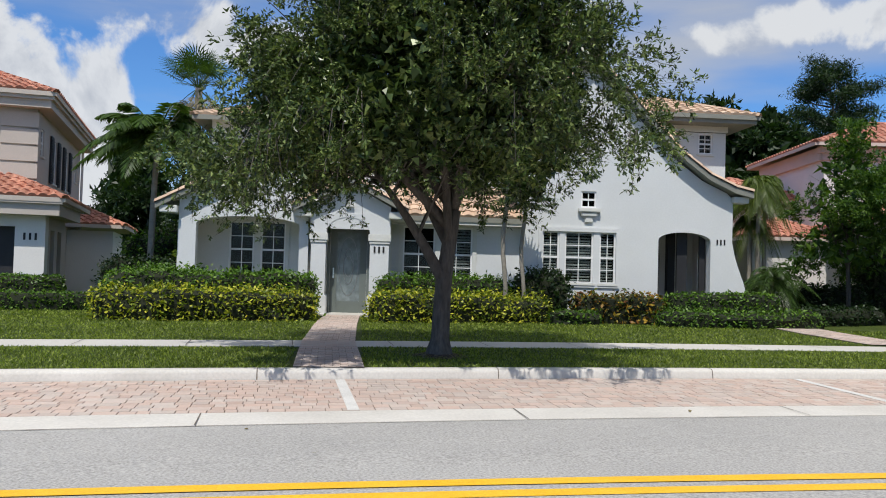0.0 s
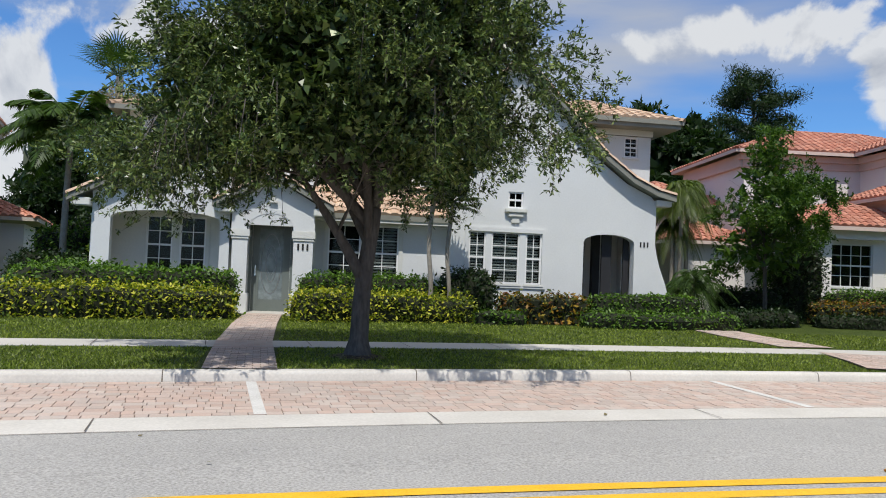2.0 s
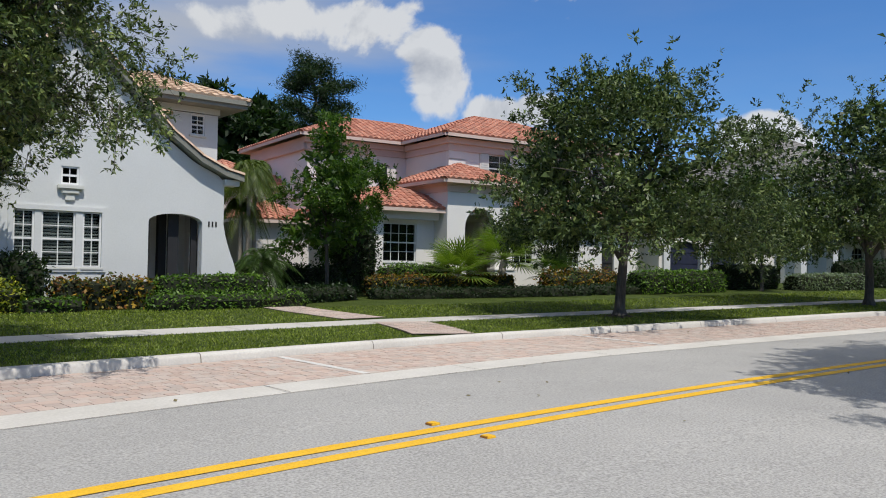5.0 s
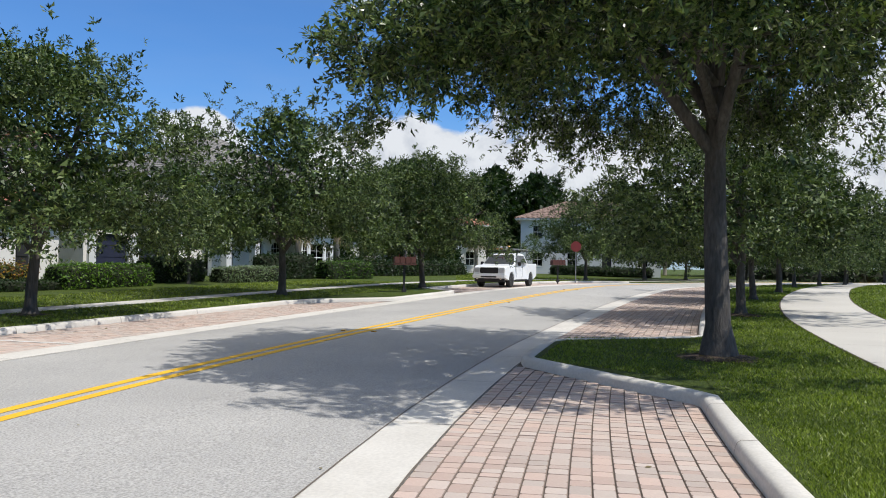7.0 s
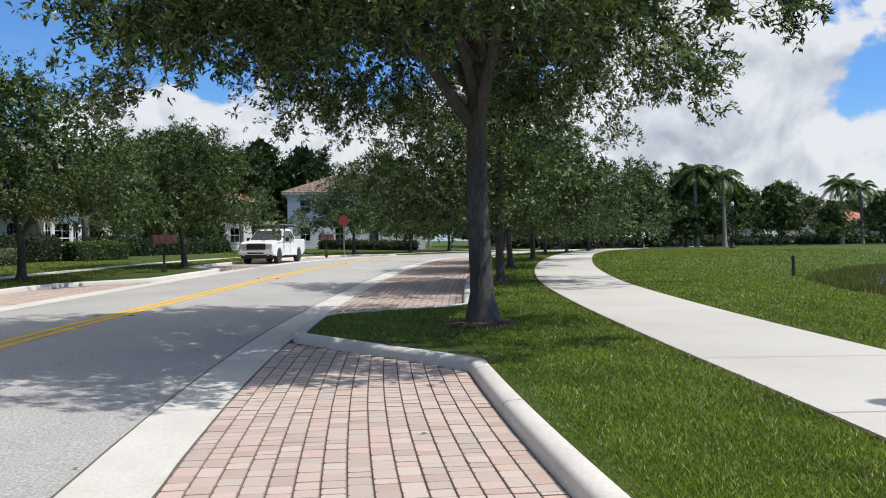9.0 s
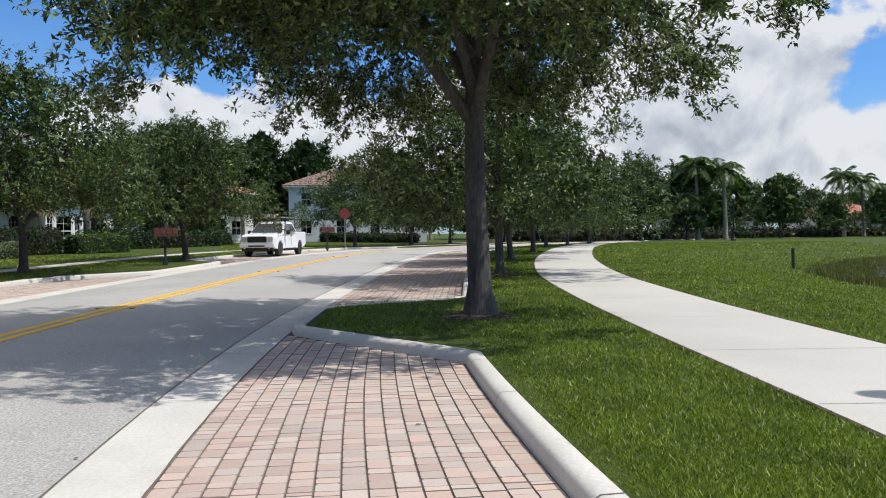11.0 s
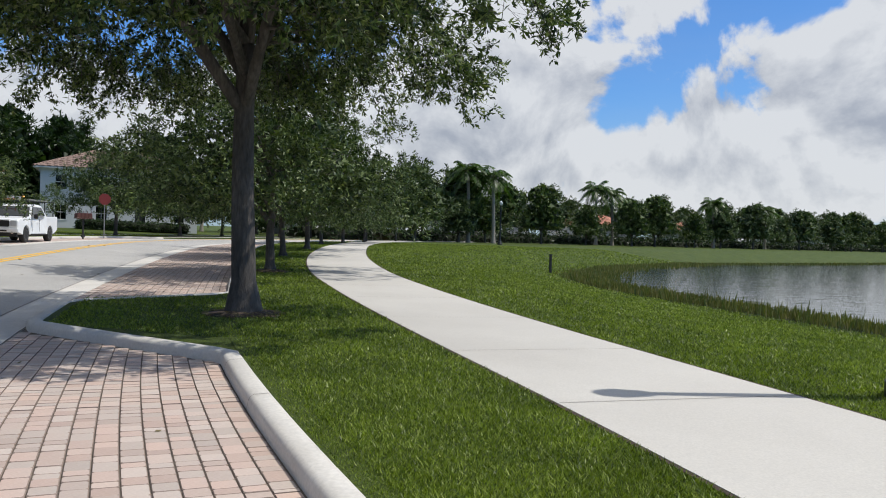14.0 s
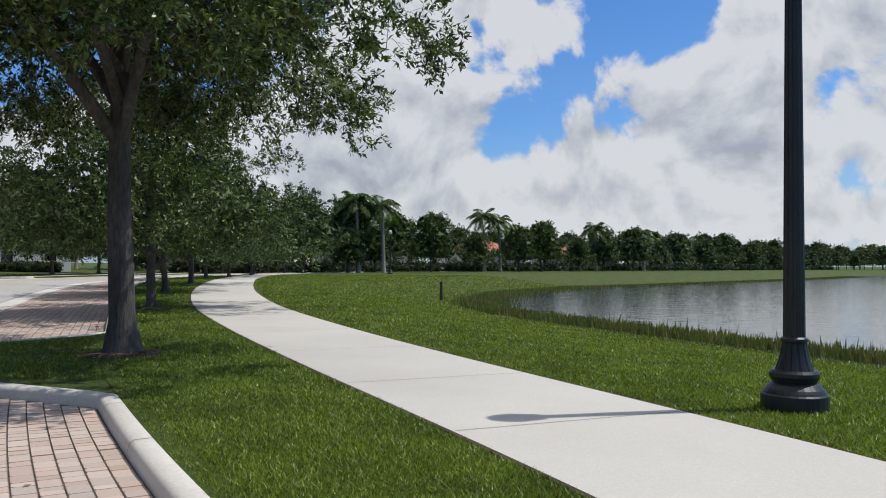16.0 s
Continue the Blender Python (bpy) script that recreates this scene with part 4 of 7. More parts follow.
    # porch behind the arch, open to the garden beyond
    part("wall", panel(rect(8.3, 11.0, -0.1, 3.4), [arch(8.95, 9.42, -0.02, 1.9, 2.15)], 2.7, 0.2), STUCCO, o)
    part("wall", panel([(0.5, -0.1), (2.7, -0.1), (2.7, 3.4), (0.5, 3.4)], [arch(1.7, 2.35, 0.9, 2.0, 2.2)], 0, 0.2), STUCCO, o).matrix_local = pose(11.0, 0, 0, 0, 0, 90)
    split("wall", [(8.3, 8.5, 0.5, 2.7, -0.1, 3.4)], STUCCO, o)
    for a, b in ((8.78, 8.93), (9.46, 9.76), (10.13, 10.3)):
        part("screen_frame", boxes((a, b, 0.56, 0.64, 0.0, 2.75)), DARKWOOD, o, "dark porch screen frame")
    split("column", [(9.5, 9.72, 1.4, 1.62, -0.05, 3.0)], DARKWOOD, o, "dark timber porch post")
    part("porch_floor", boxes((8.5, 10.8, 0.5, 2.7, -0.12, 0.0)), CONCRETE, o)
    part("porch_ceiling", boxes((8.4, 10.9, 0.5, 2.75, 3.0, 3.05)), STUCCO_GREY, o)
    # swooping roof: right verge in short pitches, left pitch straight
    sl, cap = [], []
    for (x0, z0), (x1, z1) in zip(sw, sw[1:]):
        sl.append(((x0, -0.12, z0), (x0, 5.5, z0), (x1, -0.12, z1), (x1, 5.5, z1)))
        cap.append([(x0, -0.06, z0 + 0.05), (x1, -0.06, z1 + 0.05)])
    sl.append(((4.4, -0.12, 5.1), (4.4, 5.5, 5.1), (6.7, -0.12, 7.45), (6.7, 5.5, 7.45)))
    cap.append([(4.4, -0.06, 5.15), (6.7, -0.06, 7.5)])
    roof_part(o, sl, cap, TILE_TAN, FASCIA, amp=0.035, cap_r=0.1, thick=0.16)
    part("cornice", boxes((10.9, 11.36, 0.02, 0.5, 3.42, 3.6), bevel=0.02), STUCCO_GREY, o)
    split("wall", [(10.75, 10.95, 0.5, 5.5, 3.3, 3.75), (4.9, 5.1, 0.5, 2.7, -0.1, 5.3)], STUCCO, o)
    # tower behind
    part("wall", panel(rect(8.6, 11.95, 2.9, 5.95), [rect(11.04, 11.51, 5.26, 5.92)], 3.0, 0.22), STUCCO, o)
    split("wall", [(11.73, 11.95, 3.22, 10, -0.1, 5.95)], STUCCO, o)
    window(o, 11.04, 11.51, 5.26, 5.92, 3.03, 2, 4)
    split("band", [(8.6, 11.97, 2.95, 3.0, 5.97, 6.2), (11.95, 12.0, 2.95, 10, 5.97, 6.2)], STUCCO_GREY, o)
    sl, caps = hip(8.4, 11.95, 3.0, 10, 6.42, 0.38, 0.78)
    roof_part(o, sl, caps, TILE_TAN, FASCIA, amp=0.035)
    eave_band(o, 8.4, 11.95, 3.0, 10, 6.38, 0.7, FASCIA)
    split("wall", [(-4.4, 11.8, 9.8, 10.0, -0.1, 5.7)], STUCCO, o)
    return o


white_villa()


# ---- red-roofed villa to the east ----
def red_villa():
    o = thing("red_villa", pose(21.51, 27.05, 0.5, 0, 0, -2), "pale pink two-storey villa with red barrel-tile roofs", "house")
    # arched portico, its right pillar at the local origin
    part("wall", panel(rect(-2.9, 0.45, -0.1, 4.2), [arch(-2.02, -0.48, -0.02, 2.5, 3.35)], 0.0, 0.3), STUCCO_CREAM, o)
    split("wall", [(-2.9, -2.6, 0.3, 3.2, -0.1, 4.2)], STUCCO_CREAM, o)
    part("wall", panel([(0.3, -0.1), (3.2, -0.1), (3.2, 4.2), (0.3, 4.2)], [arch(0.8, 2.6, -0.02, 2.4, 3.2)], -0.45, 0.3), STUCCO_CREAM, o).matrix_local = pose(0, 0, 0, 0, 0, 90)
    part("pedestal", boxes((-0.52, 0.52, -0.1, 0.4, -0.15, 0.75), (-0.58, 0.58, -0.15, 0.45, 0.75, 0.85), bevel=0.02), STUCCO_CREAM, o)
    part("pedestal", boxes((-2.97, -1.98, -0.1, 0.4, -0.15, 0.75), (-3.02, -1.93, -0.15, 0.45, 0.75, 0.85), bevel=0.02), STUCCO_CREAM, o)
    split("band", [(-2.96, 0.5, -0.06, 3.2, 3.95, 4.2), (-3.02, 0.56, -0.12, 3.2, 4.2, 4.34)], SALMON, o)
    sl, caps = hip(-2.9, 0.45, 0.0, 4.4, 4.42, 0.42, 0.5)
    roof_part(o, sl, caps, TILE_RED, SALMON, amp=0.06)
    # front room with the hip roof
    part("wall", panel(rect(-6.0, -2.9, -0.1, 2.95), [rect(-5.32, -3.75, 1.05, 2.62)], 1.0, 0.25), STUCCO_CREAM, o)
    part("post", boxes((-6.05, -5.45, 0.7, 1.05, -0.1, 2.95)), STUCCO_CREAM, o)
    split("wall", [(-6.0, -5.75, 1.25, 9, -0.1, 2.95)], STUCCO_PINK, o)
    window(o, -5.32, -3.75, 1.05, 2.62, 1.06, 4, 4)
    split("band", [(-6.1, -2.95, 0.55, 1.0, 2.78, 3.1), (-6.2, -6.0, 0.55, 8, 2.78, 3.1)], STUCCO_CREAM, o)
    sl, caps = hip(-6.1, -2.0, 0.7, 7.5, 3.2, 0.42, 0.55)
    roof_part(o, sl, caps, TILE_RED, SALMON, amp=0.06)
    # east rooms on the ground floor
    part("wall", panel(rect(0.45, 9.0, -0.1, 3.2), [rect(0.95, 2.4, 1.05, 2.62), rect(3.8, 5.2, 0.95, 2.35), rect(6.6, 7.4, 0.0, 2.3)], 1.0, 0.25), STUCCO_CREAM, o)
    window(o, 0.95, 2.4, 1.05, 2.62, 1.04, 4, 4)
    window(o, 3.8, 5.2, 0.95, 2.35, 1.04, 4, 4)
    part("door", boxes((6.6, 7.4, 1.08, 1.14, 0, 2.3), (6.7, 7.3, 1.05, 1.09, 0.2, 1.0), (6.7, 7.3, 1.05, 1.09, 1.15, 2.1), bevel=0.01), DARKWOOD, o)
    split("band", [(0.5, 9.1, 0.55, 1.0, 2.95, 3.25)], STUCCO_CREAM, o)
    sl = [((0.4, 0.3, 3.3), (9.2, 0.3, 3.3), (0.4, 2.4, 4.25), (9.2, 2.4, 4.25))]
    roof_part(o, sl, [], TILE_RED, SALMON, amp=0.06)
    # upper storey
    part("wall", panel(rect(-1.45, 8.6, 2.9, 6.2), [rect(0.7, 2.0, 4.75, 6.0), rect(4.4, 5.7, 4.75, 6.0)], 2.2, 0.25), STUCCO_CREAM, o)
    split("wall", [(-1.45, -1.2, 2.45, 6.0, 2.9, 6.2)], STUCCO_PINK, o)
    window(o, 0.7, 2.0, 4.75, 6.0, 2.24, 2, 4)
    window(o, 4.4, 5.7, 4.75, 6.0, 2.24, 2, 4)
    for a in (0.18, 2.02, 3.88, 5.72):
        part("shutter", boxes((a, a + 0.5, 2.14, 2.19, 4.72, 6.03), *[(a + 0.05, a + 0.45, 2.115, 2.14, 4.8 + 0.1 * k, 4.86 + 0.1 * k) for k in range(12)]), STUCCO_GREY, o)
    for z in (4.75, 5.2, 5.65):
        part("quoin", boxes((-1.5, -0.6, 2.14, 2.2, z, z + 0.4)), STUCCO_CREAM, o)
    split("band", [(-1.55, 8.7, 2.1, 6.1, 6.0, 6.3), (-1.7, 8.85, 1.95, 6.1, 6.3, 6.55)], SALMON, o)
    sl, caps = hip(-1.45, 8.6, 2.2, 10.5, 6.68, 0.38, 0.62)
    roof_part(o, sl, caps, TILE_RED, SALMON, amp=0.06)
    # rear wing, reaching west
    split("wall", [(-6.5, -1.2, 6.0, 6.25, -0.1, 6.2), (-6.5, -6.25, 6.25, 13, -0.1, 6.2), (-6.5, 8.6, 12.8, 13, -0.1, 6.2), (8.35, 8.6, 2.45, 12.8, -0.1, 6.2)], STUCCO_PINK, o)
    split("band", [(-6.6, -1.4, 5.9, 6.1, 6.0, 6.3), (-6.75, -1.4, 5.75, 6.1, 6.3, 6.55), (-6.7, -6.5, 6, 13, 6.0, 6.55)], SALMON, o)
    sl, caps = hip(-6.5, 4.0, 6.0, 13, 6.68, 0.38, 0.62)
    roof_part(o, sl, caps, TILE_RED, SALMON, amp=0.06)
    lantern = part("wall_lantern", boxes((-3.0, -2.7, 5.55, 5.8, 5.0, 5.5), (-3.05, -2.65, 5.5, 5.85, 5.5, 5.56), (-2.9, -2.8, 5.8, 6.0, 5.55, 5.65), bevel=0.02), IRON, o)
    # low west wing with its own roofs
    split("wall", [(-11.2, -6.5, 9.0, 9.25, -0.1, 4.3), (-11.2, -10.95, 9.25, 15, -0.1, 4.3)], STUCCO_PINK, o)
    sl, caps = hip(-11.2, -6.0, 9.0, 15, 4.55, 0.42, 0.5)
    roof_part(o, sl, caps, TILE_RED, SALMON, amp=0.06)
    split("wall", [(-9.6, -6.0, 5.6, 5.85, -0.1, 2.6)], STUCCO_PINK, o)
    sl, caps = hip(-9.6, -6.2, 5.6, 9.0, 2.75, 0.42, 0.4)
    roof_part(o, sl, caps, TILE_RED, SALMON, amp=0.06)
    return o


red_villa()


# ---- tan villa to the west ----
def tan_villa():
    o = thing("tan_villa", pose(-12.75, 25.0, 0.25, 0, 0, 17), "tan two-storey villa with red tile roof and dark shutters", "house")
    # porch corner at the local origin; the side wall runs back along y
    split("column", [(-0.85, 0.0, 0.0, 0.6, -0.1, 2.6)], STUCCO_CREAM, o)
    split("wall", [(-6, -4.2, 0.0, 0.3, -0.1, 2.6), (-4.2, -0.85, 0.0, 0.3, 2.25, 2.6)], STUCCO_CREAM, o)
    part("wall", panel([(0.0, -0.1), (3.2, -0.1), (3.2, 2.6), (0.0, 2.6)], [rect(0.35, 1.15, 0.0, 2.2), rect(1.75, 2.6, 0.0, 2.2)], 0.0, 0.3), STUCCO_TAN, o).matrix_local = pose(0.0, 0.6, 0, 0, 0, 90)
    part("plinth", boxes((-0.92, 0.06, -0.06, 3.9, -0.12, 0.32)), STUCCO_CREAM, o)
    split("screen", [(-4.3, -0.86, 0.32, 0.36, 0, 2.3), (-0.4, -0.36, 0.7, 3.6, 0, 2.4)], DARKWOOD, o, "dark porch insect screen")
    split("fascia", [(-6.3, 0.45, -0.5, 4.2, 2.6, 2.95), (-6.3, 0.55, -0.6, 4.3, 2.95, 3.05)], STUCCO_TAN, o)
    sl, caps = hip(-7.0, 0.0, 0.0, 5.0, 3.15, 0.42, 0.62)
    roof_part(o, sl, caps, TILE_RED, STUCCO_TAN, amp=0.06)
    number_sign(o, "222", -0.42, 0.0, 1.95, 0.22)
    # upper storey, set back
    split("wall", [(-7, -0.55, 1.2, 1.45, 2.9, 6.1)], STUCCO_TAN, o)
    for k in range(5):
        part("quoin", boxes((-1.6, -0.5, 1.14, 1.2, 3.3 + 0.55 * k, 3.78 + 0.55 * k)), STUCCO_TAN, o)
    side = part("wall", panel([(1.2, 2.9), (11.5, 2.9), (11.5, 6.1), (1.2, 6.1)], [rect(4.15, 5.15, 4.0, 5.55), rect(7.0, 8.0, 4.0, 5.55), rect(1.9, 2.5, 4.7, 5.6), rect(9.8, 10.4, 4.6, 5.4)], 0.55, 0.25), STUCCO_TAN, o)
    T = pose(0, 0, 0, 0, 0, 90)
    side.matrix_local = T
    for a, b, c, d in ((4.15, 5.15, 4.0, 5.55), (7.0, 8.0, 4.0, 5.55), (1.9, 2.5, 4.7, 5.6), (9.8, 10.4, 4.6, 5.4)):
        window(o, a, b, c, d, 0.59, 2, 4, turn=T)
    for a in (3.6, 5.17, 6.45, 8.02):
        sb = boxes((a, a + 0.5, 0.48, 0.54, 3.95, 5.6), *[(a + 0.05, a + 0.45, 0.455, 0.48, 4.02 + 0.1 * k, 4.08 + 0.1 * k) for k in range(15)])
        bmesh.ops.transform(sb, matrix=T, verts=sb.verts)
        part("shutter", sb, DARKWOOD, o, "dark louvred shutter")
    split("wall", [(-7, -0.55, 11.3, 11.5, -0.1, 6.1), (-0.8, -0.55, 3.9, 11.5, -0.1, 2.95)], STUCCO_TAN, o)
    split("fascia", [(-7.4, -0.1, 0.75, 11.9, 6.1, 6.35), (-7.5, 0.0, 0.65, 12.0, 6.35, 6.5)], STUCCO_TAN, o)
    sl, caps = hip(-8.0, -0.55, 1.2, 11.5, 6.6, 0.42, 0.62)
    roof_part(o, sl, caps, TILE_RED, STUCCO_TAN, amp=0.06)
    # rear low wing
    split("wall", [(-0.6, 1.2, 8.4, 8.65, -0.1, 2.5), (0.95, 1.2, 8.65, 13, -0.1, 2.5)], STUCCO_CREAM, o)
    sl, caps = hip(-2.4, 1.2, 8.4, 14, 2.75, 0.42, 0.5)
    roof_part(o, sl, caps, TILE_RED, STUCCO_TAN, amp=0.06)
    part("downpipe", boxes((-0.5, -0.4, 11.35, 11.45, -0.1, 6.1), bevel=0.02), STUCCO_CREAM, o)
    return o


tan_villa()


# ---- grey-roofed villa past the red one ----
def grey_villa():
    o = thing("grey_villa", pose(33.0, 28.5, 0.5, 0, 0, -8), "cream villa with grey tile roof and dark blue garage doors", "house")
    part("wall", panel(rect(0, 8.4, -0.1, 3.4), [arch(0.7, 2.9, -0.05, 2.0, 2.4), arch(3.5, 5.7, -0.05, 2.0, 2.4)], 0.0, 0.3), STUCCO_CREAM, o)
    navy = surface("navy_paint", (0.018, 0.022, 0.045), (0.026, 0.03, 0.058), 0.6, 1, 20, 0.1, 0)
    for a in (0.7, 3.5):
        d = part("garage_door", boxes((a, a + 2.2, 0.22, 0.28, 0, 2.4), *[(a + 0.06, a + 2.14, 0.2, 0.22, 0.06 + 0.58 * k, 0.58 * k + 0.52) for k in range(4)]), navy, o, "dark blue garage door")
    split("column", [(2.98, 3.42, -0.18, 0.0, -0.1, 2.3), (5.78, 6.2, -0.18, 0, -0.1, 2.3), (0.2, 0.62, -0.18, 0, -0.1, 2.3)], STUCCO, o)
    split("wall", [(8.4, 8.65, 0, 8, -0.1, 3.4), (0, 0.25, 0.3, 10, -0.1, 3.4)], STUCCO_CREAM, o)
    part("wall", panel(rect(8.6, 20.5, -0.1, 6.0), [rect(9.6, 10.5, 0.0, 2.3), arch(12.3, 13.4, 0.8, 2.0, 2.4), arch(14.2, 15.3, 0.8, 2.0, 2.4), rect(17.3, 18.1, 0.6, 2.5), rect(12.6, 13.6, 3.9, 5.2), rect(15.4, 16.4, 3.9, 5.2)], -0.6, 0.3), STUCCO, o)
    part("door", boxes((9.6, 10.5, -0.4, -0.34, 0, 2.3), bevel=0.01), DARKWOOD, o)
    for a in (12.3, 14.2):
        window(o, a, a + 1.1, 0.8, 2.4, -0.5, 3, 4)
    window(o, 17.3, 18.1, 0.6, 2.5, -0.55, 2, 4)
    window(o, 12.6, 13.6, 3.9, 5.2, -0.55, 2, 4)
    window(o, 15.4, 16.4, 3.9, 5.2, -0.55, 2, 4)
    # bay window with tall sashes
    part("wall", panel(rect(16.0, 20.0, -0.1, 2.9), [rect(16.3, 16.9, 0.5, 2.4), rect(17.2, 18.8, 0.5, 2.4), rect(19.1, 19.7, 0.5, 2.4)], -1.6, 0.2), STUCCO, o)
    for a, b in ((16.3, 16.9), (17.2, 18.8), (19.1, 19.7)):
        window(o, a, b, 0.5, 2.4, -1.57, 2, 4)
    split("wall", [(16.0, 16.2, -1.4, -0.6, -0.1, 2.9), (19.8, 20.0, -1.4, -0.6, -0.1, 2.9)], STUCCO, o)
    split("band", [(15.9, 20.1, -1.7, -0.6, 2.9, 3.1)], STUCCO, o)
    for a in (8.7, 11.3, 15.6):
        part("column", boxes((a, a + 0.45, -1.6, -1.15, -0.1, 2.7), (a - 0.06, a + 0.51, -1.66, -1.09, 2.55, 2.75), bevel=0.01), STUCCO, o)
    split("band", [(8.6, 16.0, -1.7, -0.6, 2.75, 3.1)], STUCCO, o)
    split("wall", [(8.6, 20.5, 9.8, 10, -0.1, 6), (20.3, 20.5, -0.3, 9.8, -0.1, 6), (8.6, 8.8, -0.3, 9.8, 3.4, 6)], STUCCO_CREAM, o)
    sl, caps = hip(0, 8.6, 0, 10, 3.6, 0.55, 0.5)
    roof_part(o, sl, caps, TILE_GREY, STUCCO_CREAM, amp=0.0, w=0.33, l=0.33)
    sl, caps = hip(8.6, 20.5, -0.6, 10, 6.2, 0.55, 0.6)
    roof_part(o, sl, caps, TILE_GREY, STUCCO_CREAM, amp=0.0, w=0.33, l=0.33)
    sl = [((8.4, -1.95, 3.15), (20.3, -1.95, 3.15), (8.4, -0.55, 3.8), (20.3, -0.55, 3.8))]
    roof_part(o, sl, [], TILE_GREY, STUCCO_CREAM, amp=0.0, w=0.33, l=0.33)
    return o


grey_villa()


# ---- plainer houses farther on ----
def far_house(x, y, z, rz, w, d, h, wall, tile, label, storeys=2, pitch=0.4):
    o = thing("house", pose(x, y, z, 0, 0, rz), label, "house", "houses along the road")
    holes, n = [], max(2, int(w / 3.2))
    for k in range(n):
        a = (k + 0.5) * w / n - 0.55
        for s in range(storeys):
            if s == 0 and k == n // 2:
                holes.append((a, a + 1.0, 0.0, 2.2))
            else:
                holes.append((a, a + 1.1, 0.9 + 3.0 * s, 2.4 + 3.0 * s))
    part("wall", panel(rect(0, w, -0.2, h), [rect(*q) for q in holes], 0, 0.25), wall, o)
    for q in holes:
        if q[2] == 0.0:
            part("door", boxes((q[0], q[1], 0.1, 0.16, 0, q[3]), bevel=0.01), DARKWOOD, o)
        else:
            window(o, *q, 0.06, 2, 2)
    part("wall", boxes((0, 0.25, 0.25, d, -0.2, h), (w - 0.25, w, 0.25, d, -0.2, h), (0.25, w - 0.25, d - 0.25, d, -0.2, h)), wall, o)
    part("band", boxes((-0.1, w + 0.1, -0.1, 0, h - 0.25, h)), wall, o)
    sl, caps = hip(0, w, 0, d, h + 0.1, pitch, 0.6)
    roof_part(o, sl, caps, tile, wall, amp=0.06, w=0.6, l=0.6, cap_r=0.2)
    return o


# ---- plants ----
RNG = np.random.default_rng(7)


def quads_mesh(name, q):
    """A mesh of separate faces from an (n, corners, 3) array."""
    n, k = q.shape[:2]
    me = bpy.data.meshes.new(name)
    me.vertices.add(k * n)
    me.vertices.foreach_set("co", np.ascontiguousarray(q, dtype=np.float32).ravel())
    me.loops.add(k * n)
    me.loops.foreach_set("vertex_index", np.arange(k * n, dtype=np.int32))
    me.polygons.add(n)
    me.polygons.foreach_set("loop_start", np.arange(0, k * n, k, dtype=np.int32))
    me.update(calc_edges=True)
    return me


def unit(v):
    return v / np.maximum(np.linalg.norm(v, axis=1, keepdims=True), 1e-6)


def leaf_quads(c, size, slim=0.45, rng=None, lie=0.0, vary=0.35):
    """Diamond leaves at the centres c. lie: how far they tend to lie flat."""
    rng = rng or RNG
    n = len(c)
    d = rng.normal(size=(n, 3))
    d[:, 2] *= 1 - lie
    d = unit(d)
    w = unit(np.cross(d, rng.normal(size=(n, 3)) * np.array([1 - lie * 0.8, 1 - lie * 0.8, 1])))
    if lie:
        up = np.cross(d, w)
        w = unit(np.where(np.abs(up[:, 2:3]) < 0.2, np.cross(d, np.array([[0, 0, 1.0]])), w))
    s = size * (1 + vary * rng.uniform(-1, 1, size=(n, 1)))
    a, b = d * s * 0.5, w * s * slim * 0.5
    return np.stack([c - a, c + b - a * 0.1, c + a, c - b - a * 0.1], axis=1)


